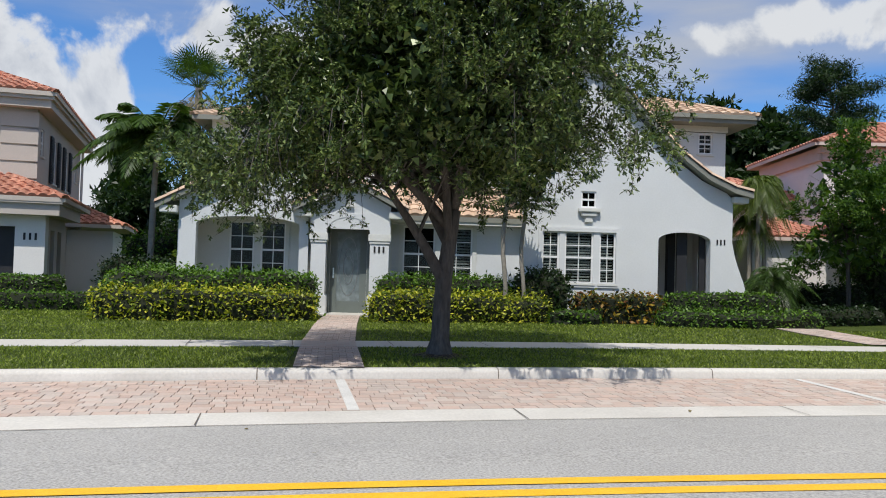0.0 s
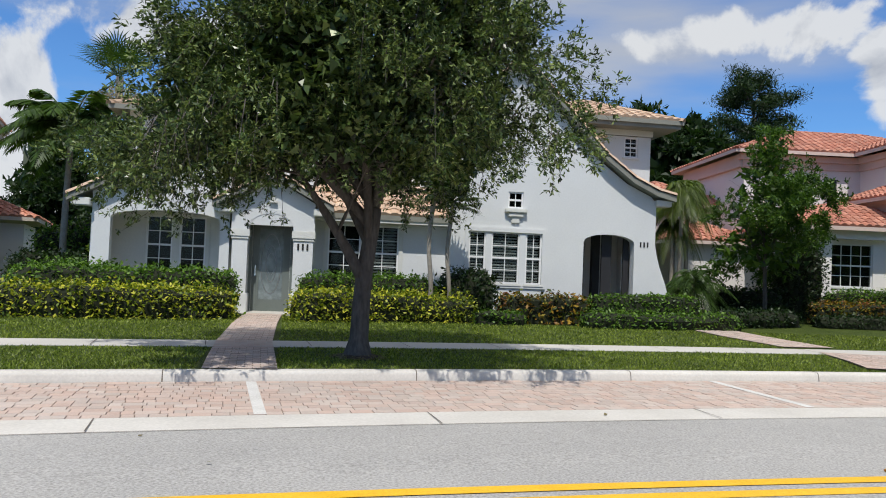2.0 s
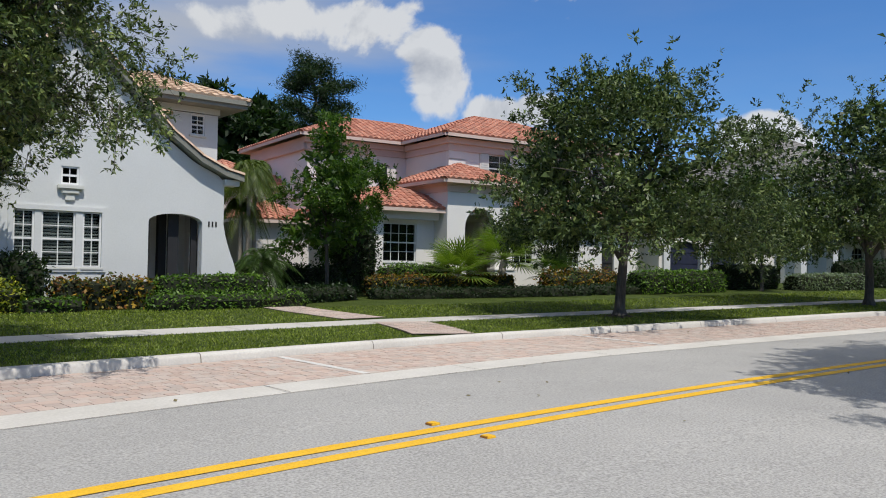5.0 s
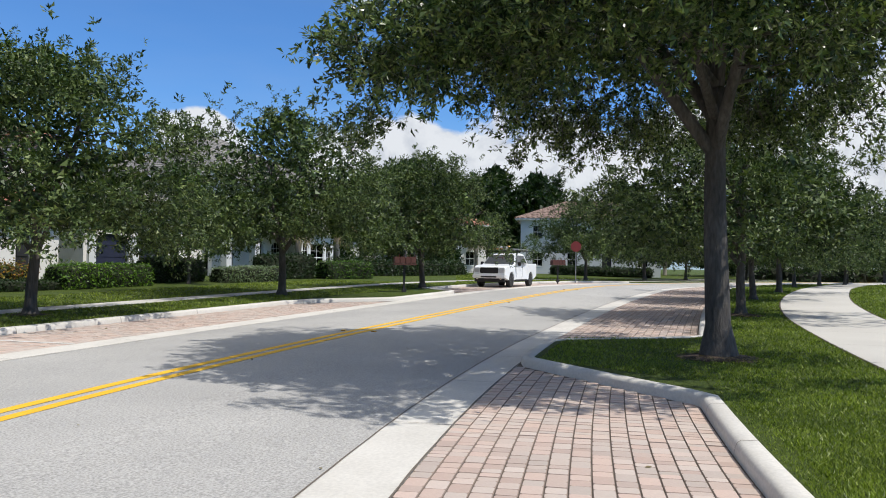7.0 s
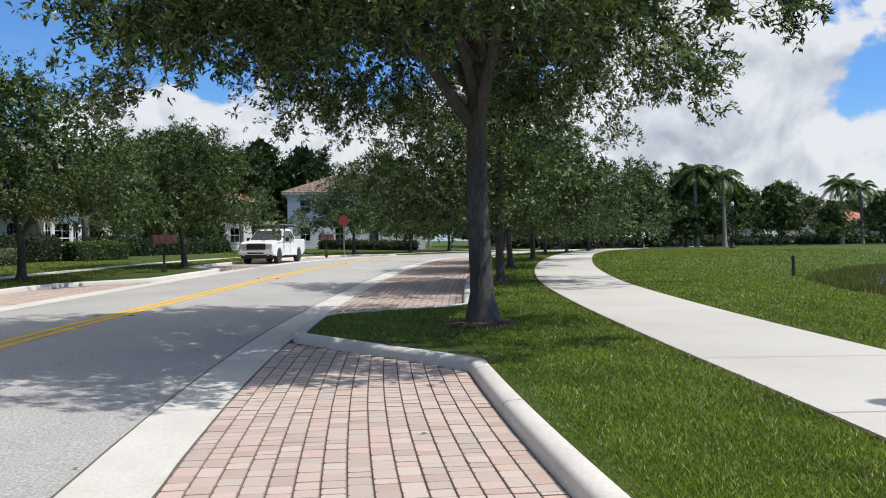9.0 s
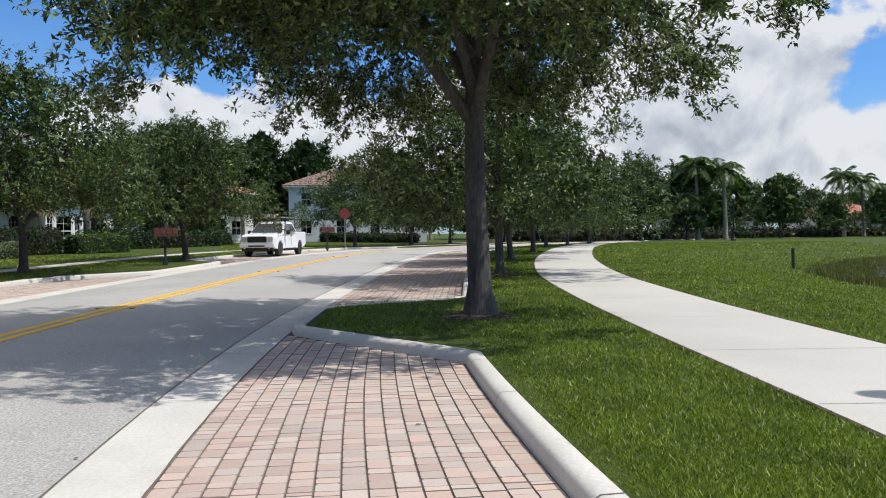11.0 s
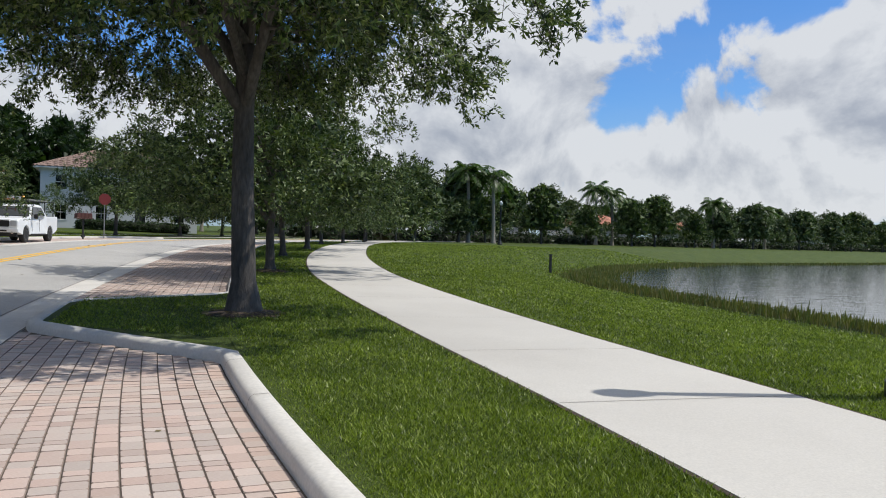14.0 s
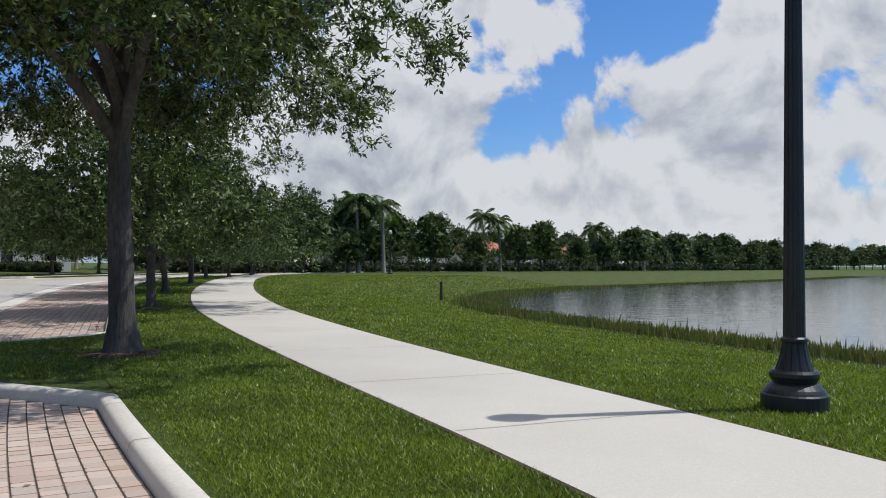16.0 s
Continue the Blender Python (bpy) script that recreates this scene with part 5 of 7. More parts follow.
def grow(seed, trunk_h, trunk_r, centre, radii, limbs=6, subs=6, lean=(0, 0), low_limb=None):
    """Trunk and limbs as tubes; returns verts, faces and the tips where leaves gather."""
    rng = random.Random(seed)
    verts, faces, tips = [], [], []
    top = Vector((lean[0], lean[1], trunk_h))
    pts, rad = [], []
    for k in range(9):
        t = k / 8
        p = Vector((0, 0, 0)).lerp(top, t) + Vector((math.sin(t * 5 + seed) * 0.05, math.cos(t * 4 + seed) * 0.05, 0)) * t
        pts.append(p)
        rad.append(trunk_r * (1.0 + 0.55 * max(0, 0.12 - t) / 0.12 - 0.3 * t))
    tube(verts, faces, pts, rad, 12)
    c, r = Vector(centre), Vector(radii)

    def limb(start, end, r0, level):
        mid = start.lerp(end, 0.5) + Vector((rng.uniform(-1, 1), rng.uniform(-1, 1), rng.uniform(0.0, 0.8))) * (end - start).length * 0.12
        n = 6 if subs > 2 else 3
        pp = []
        for k in range(n + 1):
            t = k / n
            pp.append(start * (1 - t) ** 2 + mid * 2 * t * (1 - t) + end * t * t)
        tube(verts, faces, pp, [r0 * (1 - 0.7 * k / n) for k in range(n + 1)], 7 if level == 0 else (5 if subs > 2 else 4))
        return pp

    def shell(k, n, f, spread=1.0):
        u = 2 * math.pi * (k + rng.uniform(-0.3, 0.3)) / n
        v = rng.uniform(-0.35, 0.95)
        q = math.sqrt(max(0, 1 - v * v))
        return c + Vector((math.cos(u) * q * r.x, math.sin(u) * q * r.y, v * r.z)) * f

    mains = []
    for k in range(limbs):
        start = pts[-1 - (k % 3)]
        mains.append(limb(start, shell(k, limbs, 0.62), trunk_r * rng.uniform(0.42, 0.6), 0))
    if low_limb:
        a, b = low_limb
        mains.append(limb(Vector((0, 0, a)), Vector(b), trunk_r * 0.62, 0))
    for pp in mains:
        for j in range(subs):
            s = pp[rng.randint(len(pp) // 3, len(pp) - 1)]
            far = s + Vector((rng.uniform(-1, 1) * r.x, rng.uniform(-1, 1) * r.y, rng.uniform(-0.35, 0.7) * r.z)) * 0.6
            rel = Vector(((far.x - c.x) / r.x, (far.y - c.y) / r.y, (far.z - c.z) / r.z))
            if rel.length > 0.95:
                far = c + Vector((rel.x * r.x, rel.y * r.y, rel.z * r.z)) * (0.95 / rel.length)
            qq = limb(s, far, trunk_r * 0.16, 1)
            tips += [qq[-1], qq[-2], qq[-3]]
            for m in range(2 if subs > 2 else 0):
                s2 = qq[rng.randint(2, 5)]
                f2 = s2 + Vector((rng.uniform(-1, 1), rng.uniform(-1, 1), rng.uniform(-0.7, 0.7))) * 0.7
                limb(s2, f2, trunk_r * 0.07, 2)
                tips.append(f2)
    return verts, faces, tips


def facing_leaves(c, d, size, slim, rng, vary=0.35):
    """Small three-cornered leaves at the centres c that point along d."""
    n = len(c)
    w = unit(np.cross(d, rng.normal(size=(n, 3)) * np.array([0.5, 0.5, 1])))
    s = size * (1 + vary * rng.uniform(-1, 1, size=(n, 1)))
    a, b = d * s * 0.5, w * s * slim * 0.5
    return np.stack([c - a, c + b * 1.2 + a * 0.15, c + a - b * 0.7], axis=1)


def crown_leaves(seed, zb, H, R, hollow, sprays, per, leaf, slim=0.42, inner=2500, inner_size=0.4, offset=(0, 0), ragged=0.16, spray_len=0.42, bough=0.5, taper=2.3, tilt=0.0):
    """Drooping twigs with tufts of leaves, gathered in boughs over a dome-shaped crown, larger leaves within; returns leaves and twigs."""
    rng = np.random.default_rng(seed)

    def places(n, lo, hi):
        t = rng.uniform(0, 1, n) ** 1.35
        th = rng.uniform(0, 2 * math.pi, n)
        f = rng.uniform(lo, hi, n) ** 0.5
        lump = 1 + ragged * (np.sin(3 * th + seed) * np.cos(5 * t + seed * 2) + 0.8 * np.sin(7 * th + 2 * seed + 4 * t) + 0.5 * np.sin(13 * th - 9 * t))
        g = np.sqrt(np.maximum(1 - t ** taper, 0.02)) * np.where(t < 0.12, 0.86 + 1.1 * t, 1.0)
        r = R * g * f * lump
        z = zb + t * H * (1 + 0.5 * ragged * np.sin(4 * th + seed * 3)) + hollow * (1 - f) * np.maximum(0, 1 - 2 * t)
        c = np.stack([r * np.cos(th) + offset[0] + tilt * t, r * np.sin(th) + offset[1], z], axis=1)
        out = np.stack([np.cos(th) * g, np.sin(th) * g, 0.9 * t - 0.35 + 0 * th], axis=1)
        return c, unit(out)

    boughs = max(20, sprays // 24)
    bc, bo = places(boughs, 0.16, 1.0)
    k = rng.integers(0, boughs, size=sprays)
    wide = bough * rng.uniform(0.6, 1.3, size=(boughs, 1))
    g = np.clip(rng.normal(size=(sprays, 3)), -1.25, 1.25) * np.array([1, 1, 0.62])
    c, out = bc[k] + g * wide[k], unit(bo[k] + 0.5 * g)
    d = unit(out + rng.normal(size=c.shape) * 0.5 + np.array([0, 0, -0.22]))
    L = spray_len * rng.uniform(0.5, 1.5, size=(sprays, 1))
    # some leggy shoots stand out of the top
    shoot = (rng.uniform(size=sprays) < 0.05) & (c[:, 2] > zb + 0.5 * H)
    d = np.where(shoot[:, None], unit(np.array([0, 0, 1.0]) + 0.3 * rng.normal(size=c.shape) + 0.3 * out), d)
    L = np.where(shoot[:, None], spray_len * rng.uniform(1.4, 2.4, size=(sprays, 1)), L)
    each = 7 if per >= 14 else per
    tufts = max(1, per // each)
    k = np.repeat(np.arange(sprays), tufts)
    u = rng.uniform(0.1, 1.0, size=(len(k), 1))
    p = c[k] + d[k] * L[k] * u + rng.normal(size=(len(k), 3)) * 0.11 * spray_len + np.array([0, 0, -1.0]) * (u ** 2) * 0.09
    j = np.repeat(np.arange(len(k)), each)
    aim = unit(d[k][j] * 0.75 + rng.normal(size=(len(j), 3)) * 0.75)
    q = facing_leaves(p[j] + aim * leaf * rng.uniform(0.3, 1.1, size=(len(j), 1)), aim, leaf, slim, rng)
    ci, _ = places(inner, 0.02, 0.5)
    w = unit(np.cross(d, np.array([[0.1, 0.2, 1.0]]))) * 0.006
    tip = c + d * L + np.array([0, 0, -0.09])
    back = c - d * 0.35
    twigs = np.stack([back - w, back + w, tip + w * 0.4, tip - w * 0.4], axis=1)
    return np.concatenate([q, facing_leaves(ci, unit(rng.normal(size=ci.shape)), inner_size, 0.7, rng)]), twigs


def tree(name, m, seed, trunk_h, trunk_r, dome, sprays, per, leaf, label, leaf_mat, limbs=7, subs=6, lean=(0, 0), low_limb=None, group="", bark=None, inner=2500, inner_size=0.4, ragged=0.16, spray_len=0.42, offset=(0, 0), bough=0.36, taper=2.3, tilt=0.0):
    """dome: height of the crown's foot, its depth, its radius, and how far its underside rises to the trunk."""
    zb, H, R, hollow = dome
    o = thing(name, m, label, "tree", group)
    verts, faces, tips = grow(seed, trunk_h, trunk_r, (offset[0], offset[1], zb + 0.42 * H), (R * 0.82, R * 0.82, H * 0.5), limbs, subs, lean, low_limb)
    piece("trunk", mesh_of("trunk", verts, faces, True), bark or BARK, o)
    leaves, twigs = crown_leaves(seed, zb, H, R, hollow, sprays, per, leaf, 0.45, inner, inner_size, offset, ragged, spray_len, bough, taper, tilt)
    piece("crown", quads_mesh("crown", leaves), leaf_mat, o)
    if leaf < 0.1:
        piece("twigs", quads_mesh("twigs", twigs), bark or BARK, o)["kind"] = "stuff"
    return o


def on_lawn(x, y, rz=0, k=1.0, dz=0.0):
    return pose(x, y, ground_z(x, y) + dz, 0, 0, rz) @ Matrix.Scale(k, 4)


ROW = "street oaks along the road"
tree("oak_tree", on_lawn(-0.42, 12.55), 3, 2.3, 0.155, (2.35, 5.1, 3.4, 1.15), 3600, 49, 0.076, "broad live oak with dense dark green crown on the verge", OAK_LEAF, 7, 7, (0.12, 0.05), (1.25, (-1.2, -0.2, 3.0)), ROW, inner=30000, inner_size=0.15, offset=(-0.66, -0.5), ragged=0.12, spray_len=0.36, taper=1.6, tilt=1.2)
near_oak = tree("oak_tree", on_lawn(13.62, -0.55), 11, 4.3, 0.21, (3.9, 4.95, 4.8, 1.35), 4700, 49, 0.098, "large live oak with furrowed trunk on the grass island", OAK_LEAF, 8, 8, (0.05, 0.1), None, ROW, inner=11000, inner_size=0.17, offset=(-0.9, 0.85), spray_len=0.46, bough=0.38, ragged=0.13)
mid_a = tree("oak_tree", on_lawn(15.95, 15.2), 5, 1.9, 0.15, (1.95, 4.2, 4.15, 0.5), 1500, 35, 0.125, "live oak with grey-green crown and forking limbs", OAK_LEAF_FAR, 7, 6, (0.1, 0), None, ROW, inner=8000, inner_size=0.2, ragged=0.15, spray_len=0.55, bough=0.46)
mid_b = tree("oak_tree", on_lawn(28.0, 14.9), 8, 2.1, 0.16, (2.1, 4.7, 4.75, 0.5), 1500, 35, 0.135, "live oak with grey-green crown on the verge", OAK_LEAF_FAR, 7, 6, (0, 0), None, ROW, inner=8000, inner_size=0.21, ragged=0.15, spray_len=0.55, bough=0.5)
for (x, y, k, rz, src) in ((37.8, 12.5, 0.98, 70, 0), (66, 8.1, 0.95, 140, 1), (73.6, 3.9, 1.1, 20, 0), (24.35, -1.45, 0.88, 200, 1), (33.8, -2.4, 0.88, 95, 0), (42.0, -4.1, 0.88, 300, 1), (54.9, -6.2, 0.86, 10, 0), (62, -8.6, 0.84, 120, 1), (70, -11.5, 0.84, 230, 0), (82, 0.5, 0.95, 50, 1), (91, -5.5, 0.95, 260, 0)):
    copy_thing((mid_a, mid_b)[src], on_lawn(x, y, rz, k))

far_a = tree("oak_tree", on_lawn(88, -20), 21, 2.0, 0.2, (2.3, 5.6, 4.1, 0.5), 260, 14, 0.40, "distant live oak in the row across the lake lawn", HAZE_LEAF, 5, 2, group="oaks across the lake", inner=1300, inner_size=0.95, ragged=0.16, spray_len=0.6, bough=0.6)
far_b = tree("oak_tree", on_lawn(95, -27), 27, 2.2, 0.2, (2.5, 6.2, 4.4, 0.5), 260, 14, 0.42, "distant dark live oak in the row across the lake lawn", OAK_LEAF_FAR, 5, 2, group="oaks across the lake", inner=1300, inner_size=0.95, ragged=0.16, spray_len=0.6, bough=0.6)
SHORE_ROW = [(80, -12), (95, -30), (104, -48), (113, -68), (130, -105), (152, -148), (185, -215), (215, -290), (190, -380)]


def along(pts, step):
    out, carry = [], 0.0
    for a, b in zip(pts, pts[1:]):
        L = math.hypot(b[0] - a[0], b[1] - a[1])
        t = carry
        while t < L:
            out.append((a[0] + (b[0] - a[0]) * t / L, a[1] + (b[1] - a[1]) * t / L))
            t += step
        carry = t - L
    return out


rnd = random.Random(4)
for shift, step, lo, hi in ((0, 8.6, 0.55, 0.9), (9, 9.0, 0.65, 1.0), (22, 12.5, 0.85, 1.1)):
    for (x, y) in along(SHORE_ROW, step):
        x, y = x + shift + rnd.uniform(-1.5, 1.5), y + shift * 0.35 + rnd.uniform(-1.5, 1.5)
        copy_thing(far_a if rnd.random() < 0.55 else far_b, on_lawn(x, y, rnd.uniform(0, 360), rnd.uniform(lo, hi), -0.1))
far_c = tree("broadleaf_tree", on_lawn(20, 62), 31, 3.0, 0.3, (1.6, 12.0, 5.6, 0.5), 560, 14, 0.62, "tall dark broadleaf tree behind the houses", DARK_LEAF, 6, 2, group="background trees", inner=2400, inner_size=1.3, ragged=0.18, spray_len=0.8, bough=1.0)
for (x, y, k) in ((23.5, 60, 0.93), (28, 66, 0.72), (37, 68, 0.68), (-24, 62, 0.75), (-17, 58, 0.7), (-10, 60, 0.75), (52, 50, 0.7), (60, 47, 0.72), (66, 42, 0.7), (73, 38, 0.75), (80, 34, 0.7), (86, 30, 0.75), (56, 36, 0.6), (62, 32, 0.55), (98, 26, 0.8), (104, 17, 0.75), (108, 7, 0.8), (112, -3, 0.75), (96, 36, 0.8), (70, 30, 0.55), (118, -12, 0.7), (45, 46, 0.6), (46, 37, 0.5), (51, 34, 0.5), (57, 40, 0.5), (66, 31, 0.5), (72, 27, 0.5), (77, 24, 0.5), (12, 52, 0.6), (-4, 56, 0.6), (105, 25, 0.95), (112, 21, 0.95), (100, 30, 0.85), (92, 33, 0.9), (120, 10, 0.9)):
    copy_thing(far_c, on_lawn(x, y, rnd.uniform(0, 360), k, -0.1))
tree("lime_tree", on_lawn(12.15, 24.95), 14, 2.2, 0.075, (1.75, 3.9, 1.75, 0.2), 640, 42, 0.13, "slim young tree with bright green leaves", LIME_LEAF, 5, 6, group="young garden trees", inner=900, inner_size=0.3, ragged=0.2, spray_len=0.4, bough=0.3)
tree("lime_tree", on_lawn(33.2, 22.6), 15, 1.9, 0.07, (1.6, 3.5, 1.9, 0.2), 520, 28, 0.13, "slim young tree with lime green leaves", LIME_LEAF, 5, 5, group="young garden trees", inner=900, inner_size=0.3, ragged=0.2, spray_len=0.4, bough=0.3)


def pine(x, y, h):
    o = thing("pine_tree", on_lawn(x, y), "tall pine with open tufted crown behind the houses", "tree")
    rng = random.Random(9)
    verts, faces, cc = [], [], []
    tube(verts, faces, [Vector((0.3 * math.sin(k), 0.2 * math.cos(k * 1.3), h * k / 10)) for k in range(11)], [0.3 - 0.022 * k for k in range(11)], 9)
    for k in range(26):
        z = h * (0.58 + 0.42 * k / 26)
        a = k * 2.4
        L = (1 - abs(k / 26 - 0.35)) * 4.8 * rng.uniform(0.6, 1.0)
        e = Vector((math.cos(a) * L, math.sin(a) * L, z + rng.uniform(0.2, 1.2)))
        s = Vector((0, 0, z))
        pp = [s, s.lerp(e, 0.5) + Vector((0, 0, -0.2)), e]
        tube(verts, faces, pp, [0.09, 0.06, 0.02], 5)
        for j in range(7):
            cc.append(list(s.lerp(e, rng.uniform(0.55, 1.05)) + Vector((rng.uniform(-0.7, 0.7), rng.uniform(-0.7, 0.7), rng.uniform(-0.1, 0.6)))))
    piece("trunk", mesh_of("trunk", verts, faces, True), BARK, o)
    cc = np.array(cc)
    r2 = np.random.default_rng(5)
    k = r2.integers(0, len(cc), size=30000)
    piece("crown", quads_mesh("crown", leaf_quads(cc[k] + r2.normal(size=(30000, 3)) * np.array([0.5, 0.5, 0.28]), 0.36, 0.2, r2)), DARK_LEAF, o)


pine(32.3, 68.8, 18.5)


def frond_quads(base, dir_h, length, droop, rise_a, n=26, leaflet=0.42, width=0.05, rng=None, hang=0.5):
    """A feather frond as a stalk of leaflets; returns stalk points and leaflet quads."""
    rng = rng or random
    pts = []
    for k in range(n + 1):
        t = k / n
        r = length * (t * math.cos(rise_a) * (1 - 0.15 * t))
        z = length * (t * math.sin(rise_a) - droop * t * t)
        pts.append(base + Vector((dir_h.x * r, dir_h.y * r, z)))
    q = []
    side = Vector((-dir_h.y, dir_h.x, 0))
    for k in range(2, n + 1):
        t = k / n
        d = (pts[k] - pts[k - 1]).normalized()
        L = leaflet * math.sin(math.pi * (0.12 + 0.82 * t)) * rng.uniform(0.85, 1.1)
        for sg in (-1, 1):
            out = (side * sg * 0.8 + d * 0.55 + Vector((0, 0, -hang * rng.uniform(0.6, 1.3)))).normalized()
            tip = pts[k] + out * L
            w = d * width
            mid = pts[k].lerp(tip, 0.45) + Vector((0, 0, 0.03))
            q.append([pts[k] - w * 0.4, mid + w, tip, mid - w])
    return pts, q


def feather_palm(name, x, y, trunk_h, trunk_r, fronds, length, label, leaf_mat=None, leaflet=0.45, lean=(0.3, 0.1), n=26, droop=(0.5, 0.9), angles=(-0.1, 1.1), seed=1, group="", stems=1, hang=0.5, width=0.03):
    o = thing(name, on_lawn(x, y), label, "palm", group)
    rng = random.Random(seed)
    verts, faces, quads = [], [], []
    sv, sf = [], []
    for s in range(stems):
        ox, oy = (rng.uniform(-0.4, 0.4), rng.uniform(-0.4, 0.4)) if stems > 1 else (0, 0)
        h = trunk_h * (rng.uniform(0.6, 1.0) if stems > 1 else 1)
        top = Vector((ox + lean[0], oy + lean[1], h))
        tube(verts, faces, [Vector((ox + lean[0] * (k / 8) ** 2, oy + lean[1] * (k / 8) ** 2, h * k / 8)) for k in range(9)], [trunk_r * (1.35 if k == 0 else 1.0 - 0.04 * k) for k in range(9)], 9)
        for k in range(fronds):
            a = 2.4 * k + rng.uniform(-0.2, 0.2)
            ra = angles[0] + (angles[1] - angles[0]) * (k + 0.5) / fronds
            pts, q = frond_quads(top, Vector((math.cos(a), math.sin(a), 0)), length * rng.uniform(0.85, 1.1), rng.uniform(*droop), ra, n, leaflet, width, rng=rng, hang=hang)
            quads += q
            tube(sv, sf, pts[::3], [0.03 - 0.022 * i / max(1, len(pts[::3]) - 1) for i in range(len(pts[::3]))], 4)
    piece("trunk", mesh_of("trunk", verts, faces, True), BARK_PALE, o)
    piece("stalk_cluster", mesh_of("stalk_cluster", sv, sf), leaf_mat or PALM_LEAF, o)
    piece("crown", quads_mesh("crown", np.array([[list(v) for v in r] for r in quads])), leaf_mat or PALM_LEAF, o)
    return o


def fan_palm(name, x, y, trunk_h, trunk_r, fans, reach, blade, label, leaf_mat=None, seed=1, skirt=False, group="", blades=22):
    o = thing(name, on_lawn(x, y), label, "palm", group)
    rng = random.Random(seed)
    verts, faces, sv, sf, quads, dead = [], [], [], [], [], []
    tube(verts, faces, [Vector((0.05 * math.sin(k), 0.05 * math.cos(k), trunk_h * k / 8)) for k in range(9)], [trunk_r * (1.3 if k == 0 else 1) for k in range(9)], 9)
    top = Vector((0, 0, trunk_h))
    for k in range(fans):
        a = 2.4 * k
        low = skirt and k < fans * 0.35
        ra = -1.1 + 0.5 * rng.random() if low else -0.35 + 1.6 * (k + 0.5) / fans
        d = Vector((math.cos(a) * math.cos(ra), math.sin(a) * math.cos(ra), math.sin(ra)))
        c = top + d * reach * rng.uniform(0.8, 1.1)
        tube(sv, sf, [top, top.lerp(c, 0.5) + Vector((0, 0, 0.06)), c], [0.022, 0.018, 0.012], 4)
        side = d.cross(Vector((0, 0, 1))).normalized()
        upv = side.cross(d).normalized()
        for j in range(blades):
            b = -2.2 + 4.4 * j / (blades - 1)
            out = (d * math.cos(b) + side * math.sin(b) + upv * 0.12).normalized()
            L = blade * (0.72 + 0.28 * math.cos(b)) * rng.uniform(0.92, 1.08)
            tip = c + out * L + Vector((0, 0, -0.18 * L))
            w = out.cross(upv).normalized() * 0.032
            mid = c + out * L * 0.55
            (dead if low else quads).append([c, mid + w, tip, mid - w])
    piece("trunk", mesh_of("trunk", verts, faces, True), BARK_PALE, o)
    piece("stalk_cluster", mesh_of("stalk_cluster", sv, sf), leaf_mat or PALM_LEAF, o)
    piece("crown", quads_mesh("crown", np.array([[list(v) for v in r] for r in quads])), leaf_mat or PALM_LEAF, o)
    if dead:
        piece("dry_skirt", quads_mesh("dry_skirt", np.array([[list(v) for v in r] for r in dead])), PALM_DEAD, o)
    return o


feather_palm("coconut_palm", -9.9, 26.2, 5.4, 0.12, 36, 2.9, "coconut palm with arching dark fronds beside the villa", PALM_LEAF, 0.75, (0.1, 0.0), 44, seed=3, width=0.045, droop=(0.45, 0.8))
fan_palm("cabbage_palm", -12.2, 38, 9.6, 0.17, 38, 1.25, 1.15, "tall fan palm with drooping dry skirt behind the villa", PALM_LEAF, 5, True)
fan_palm("thatch_palm", 1.2, 21.0, 3.5, 0.06, 20, 0.5, 0.55, "slim thatch palm with fan leaves before the villa wall", PALM_LEAF, 17)
fan_palm("thatch_palm", 1.7, 21.2, 3.1, 0.055, 18, 0.45, 0.55, "slim thatch palm with fan leaves before the villa wall", PALM_LEAF, 18)
feather_palm("areca_palm", -8.6, 26.4, 1.2, 0.04, 12, 1.5, "yellow-green areca palm clump by the wall", PALM_LIME, 0.4, (0, 0), 20, (0.4, 0.8), (0.3, 1.4), 6, stems=3)
feather_palm("date_palm", 10.3, 25.6, 1.3, 0.08, 22, 1.7, "pygmy date palm with long drooping fronds", PALM_LEAF, 0.4, (0, 0), 44, (0.6, 1.0), (0.0, 1.35), 8, hang=0.4, stems=3, width=0.011)
feather_palm("screw_pine", 11.6, 31.0, 5.4, 0.09, 26, 1.5, "tall olive-green drooping palm between the villas", PALM_OLIVE, 0.5, (0, 0), 44, (0.9, 1.4), (0.0, 1.4), 10, hang=0.7, stems=6, width=0.014)
fan_palm("palmetto", 19.6, 24.7, 1.35, 0.14, 26, 0.9, 1.15, "bright green palmetto fan palm in the flower bed", PALM_LIME, 12, blades=26)
fan_palm("palmetto", 17.5, 24.8, 0.8, 0.12, 24, 0.8, 1.05, "low palmetto fan palm in the flower bed", PALM_LIME, 13, blades=24)
fan_palm("palmetto", 23.6, 26.2, 0.7, 0.12, 18, 0.65, 0.85, "low green palmetto beside the portico", PALM_LEAF, 14, blades=24)
for i, (x, y, h) in enumerate(((47, 24, 3.2), (50.5, 26, 4.0), (54, 24.5, 3.4), (57, 27, 4.5), (60, 24, 3.6), (63, 26, 3.9), (67, 23, 3.6), (70, 25, 4.2), (84, 22, 3.6), (52, 29, 4.4), (101, 3, 5))):
    fan_palm("cabbage_palm", x, y, h, 0.2, 26, 0.9, 0.95, "cabbage palm with hanging dry fans in the grove", PALM_LEAF, 30 + i, True, "cabbage palm grove", 16)
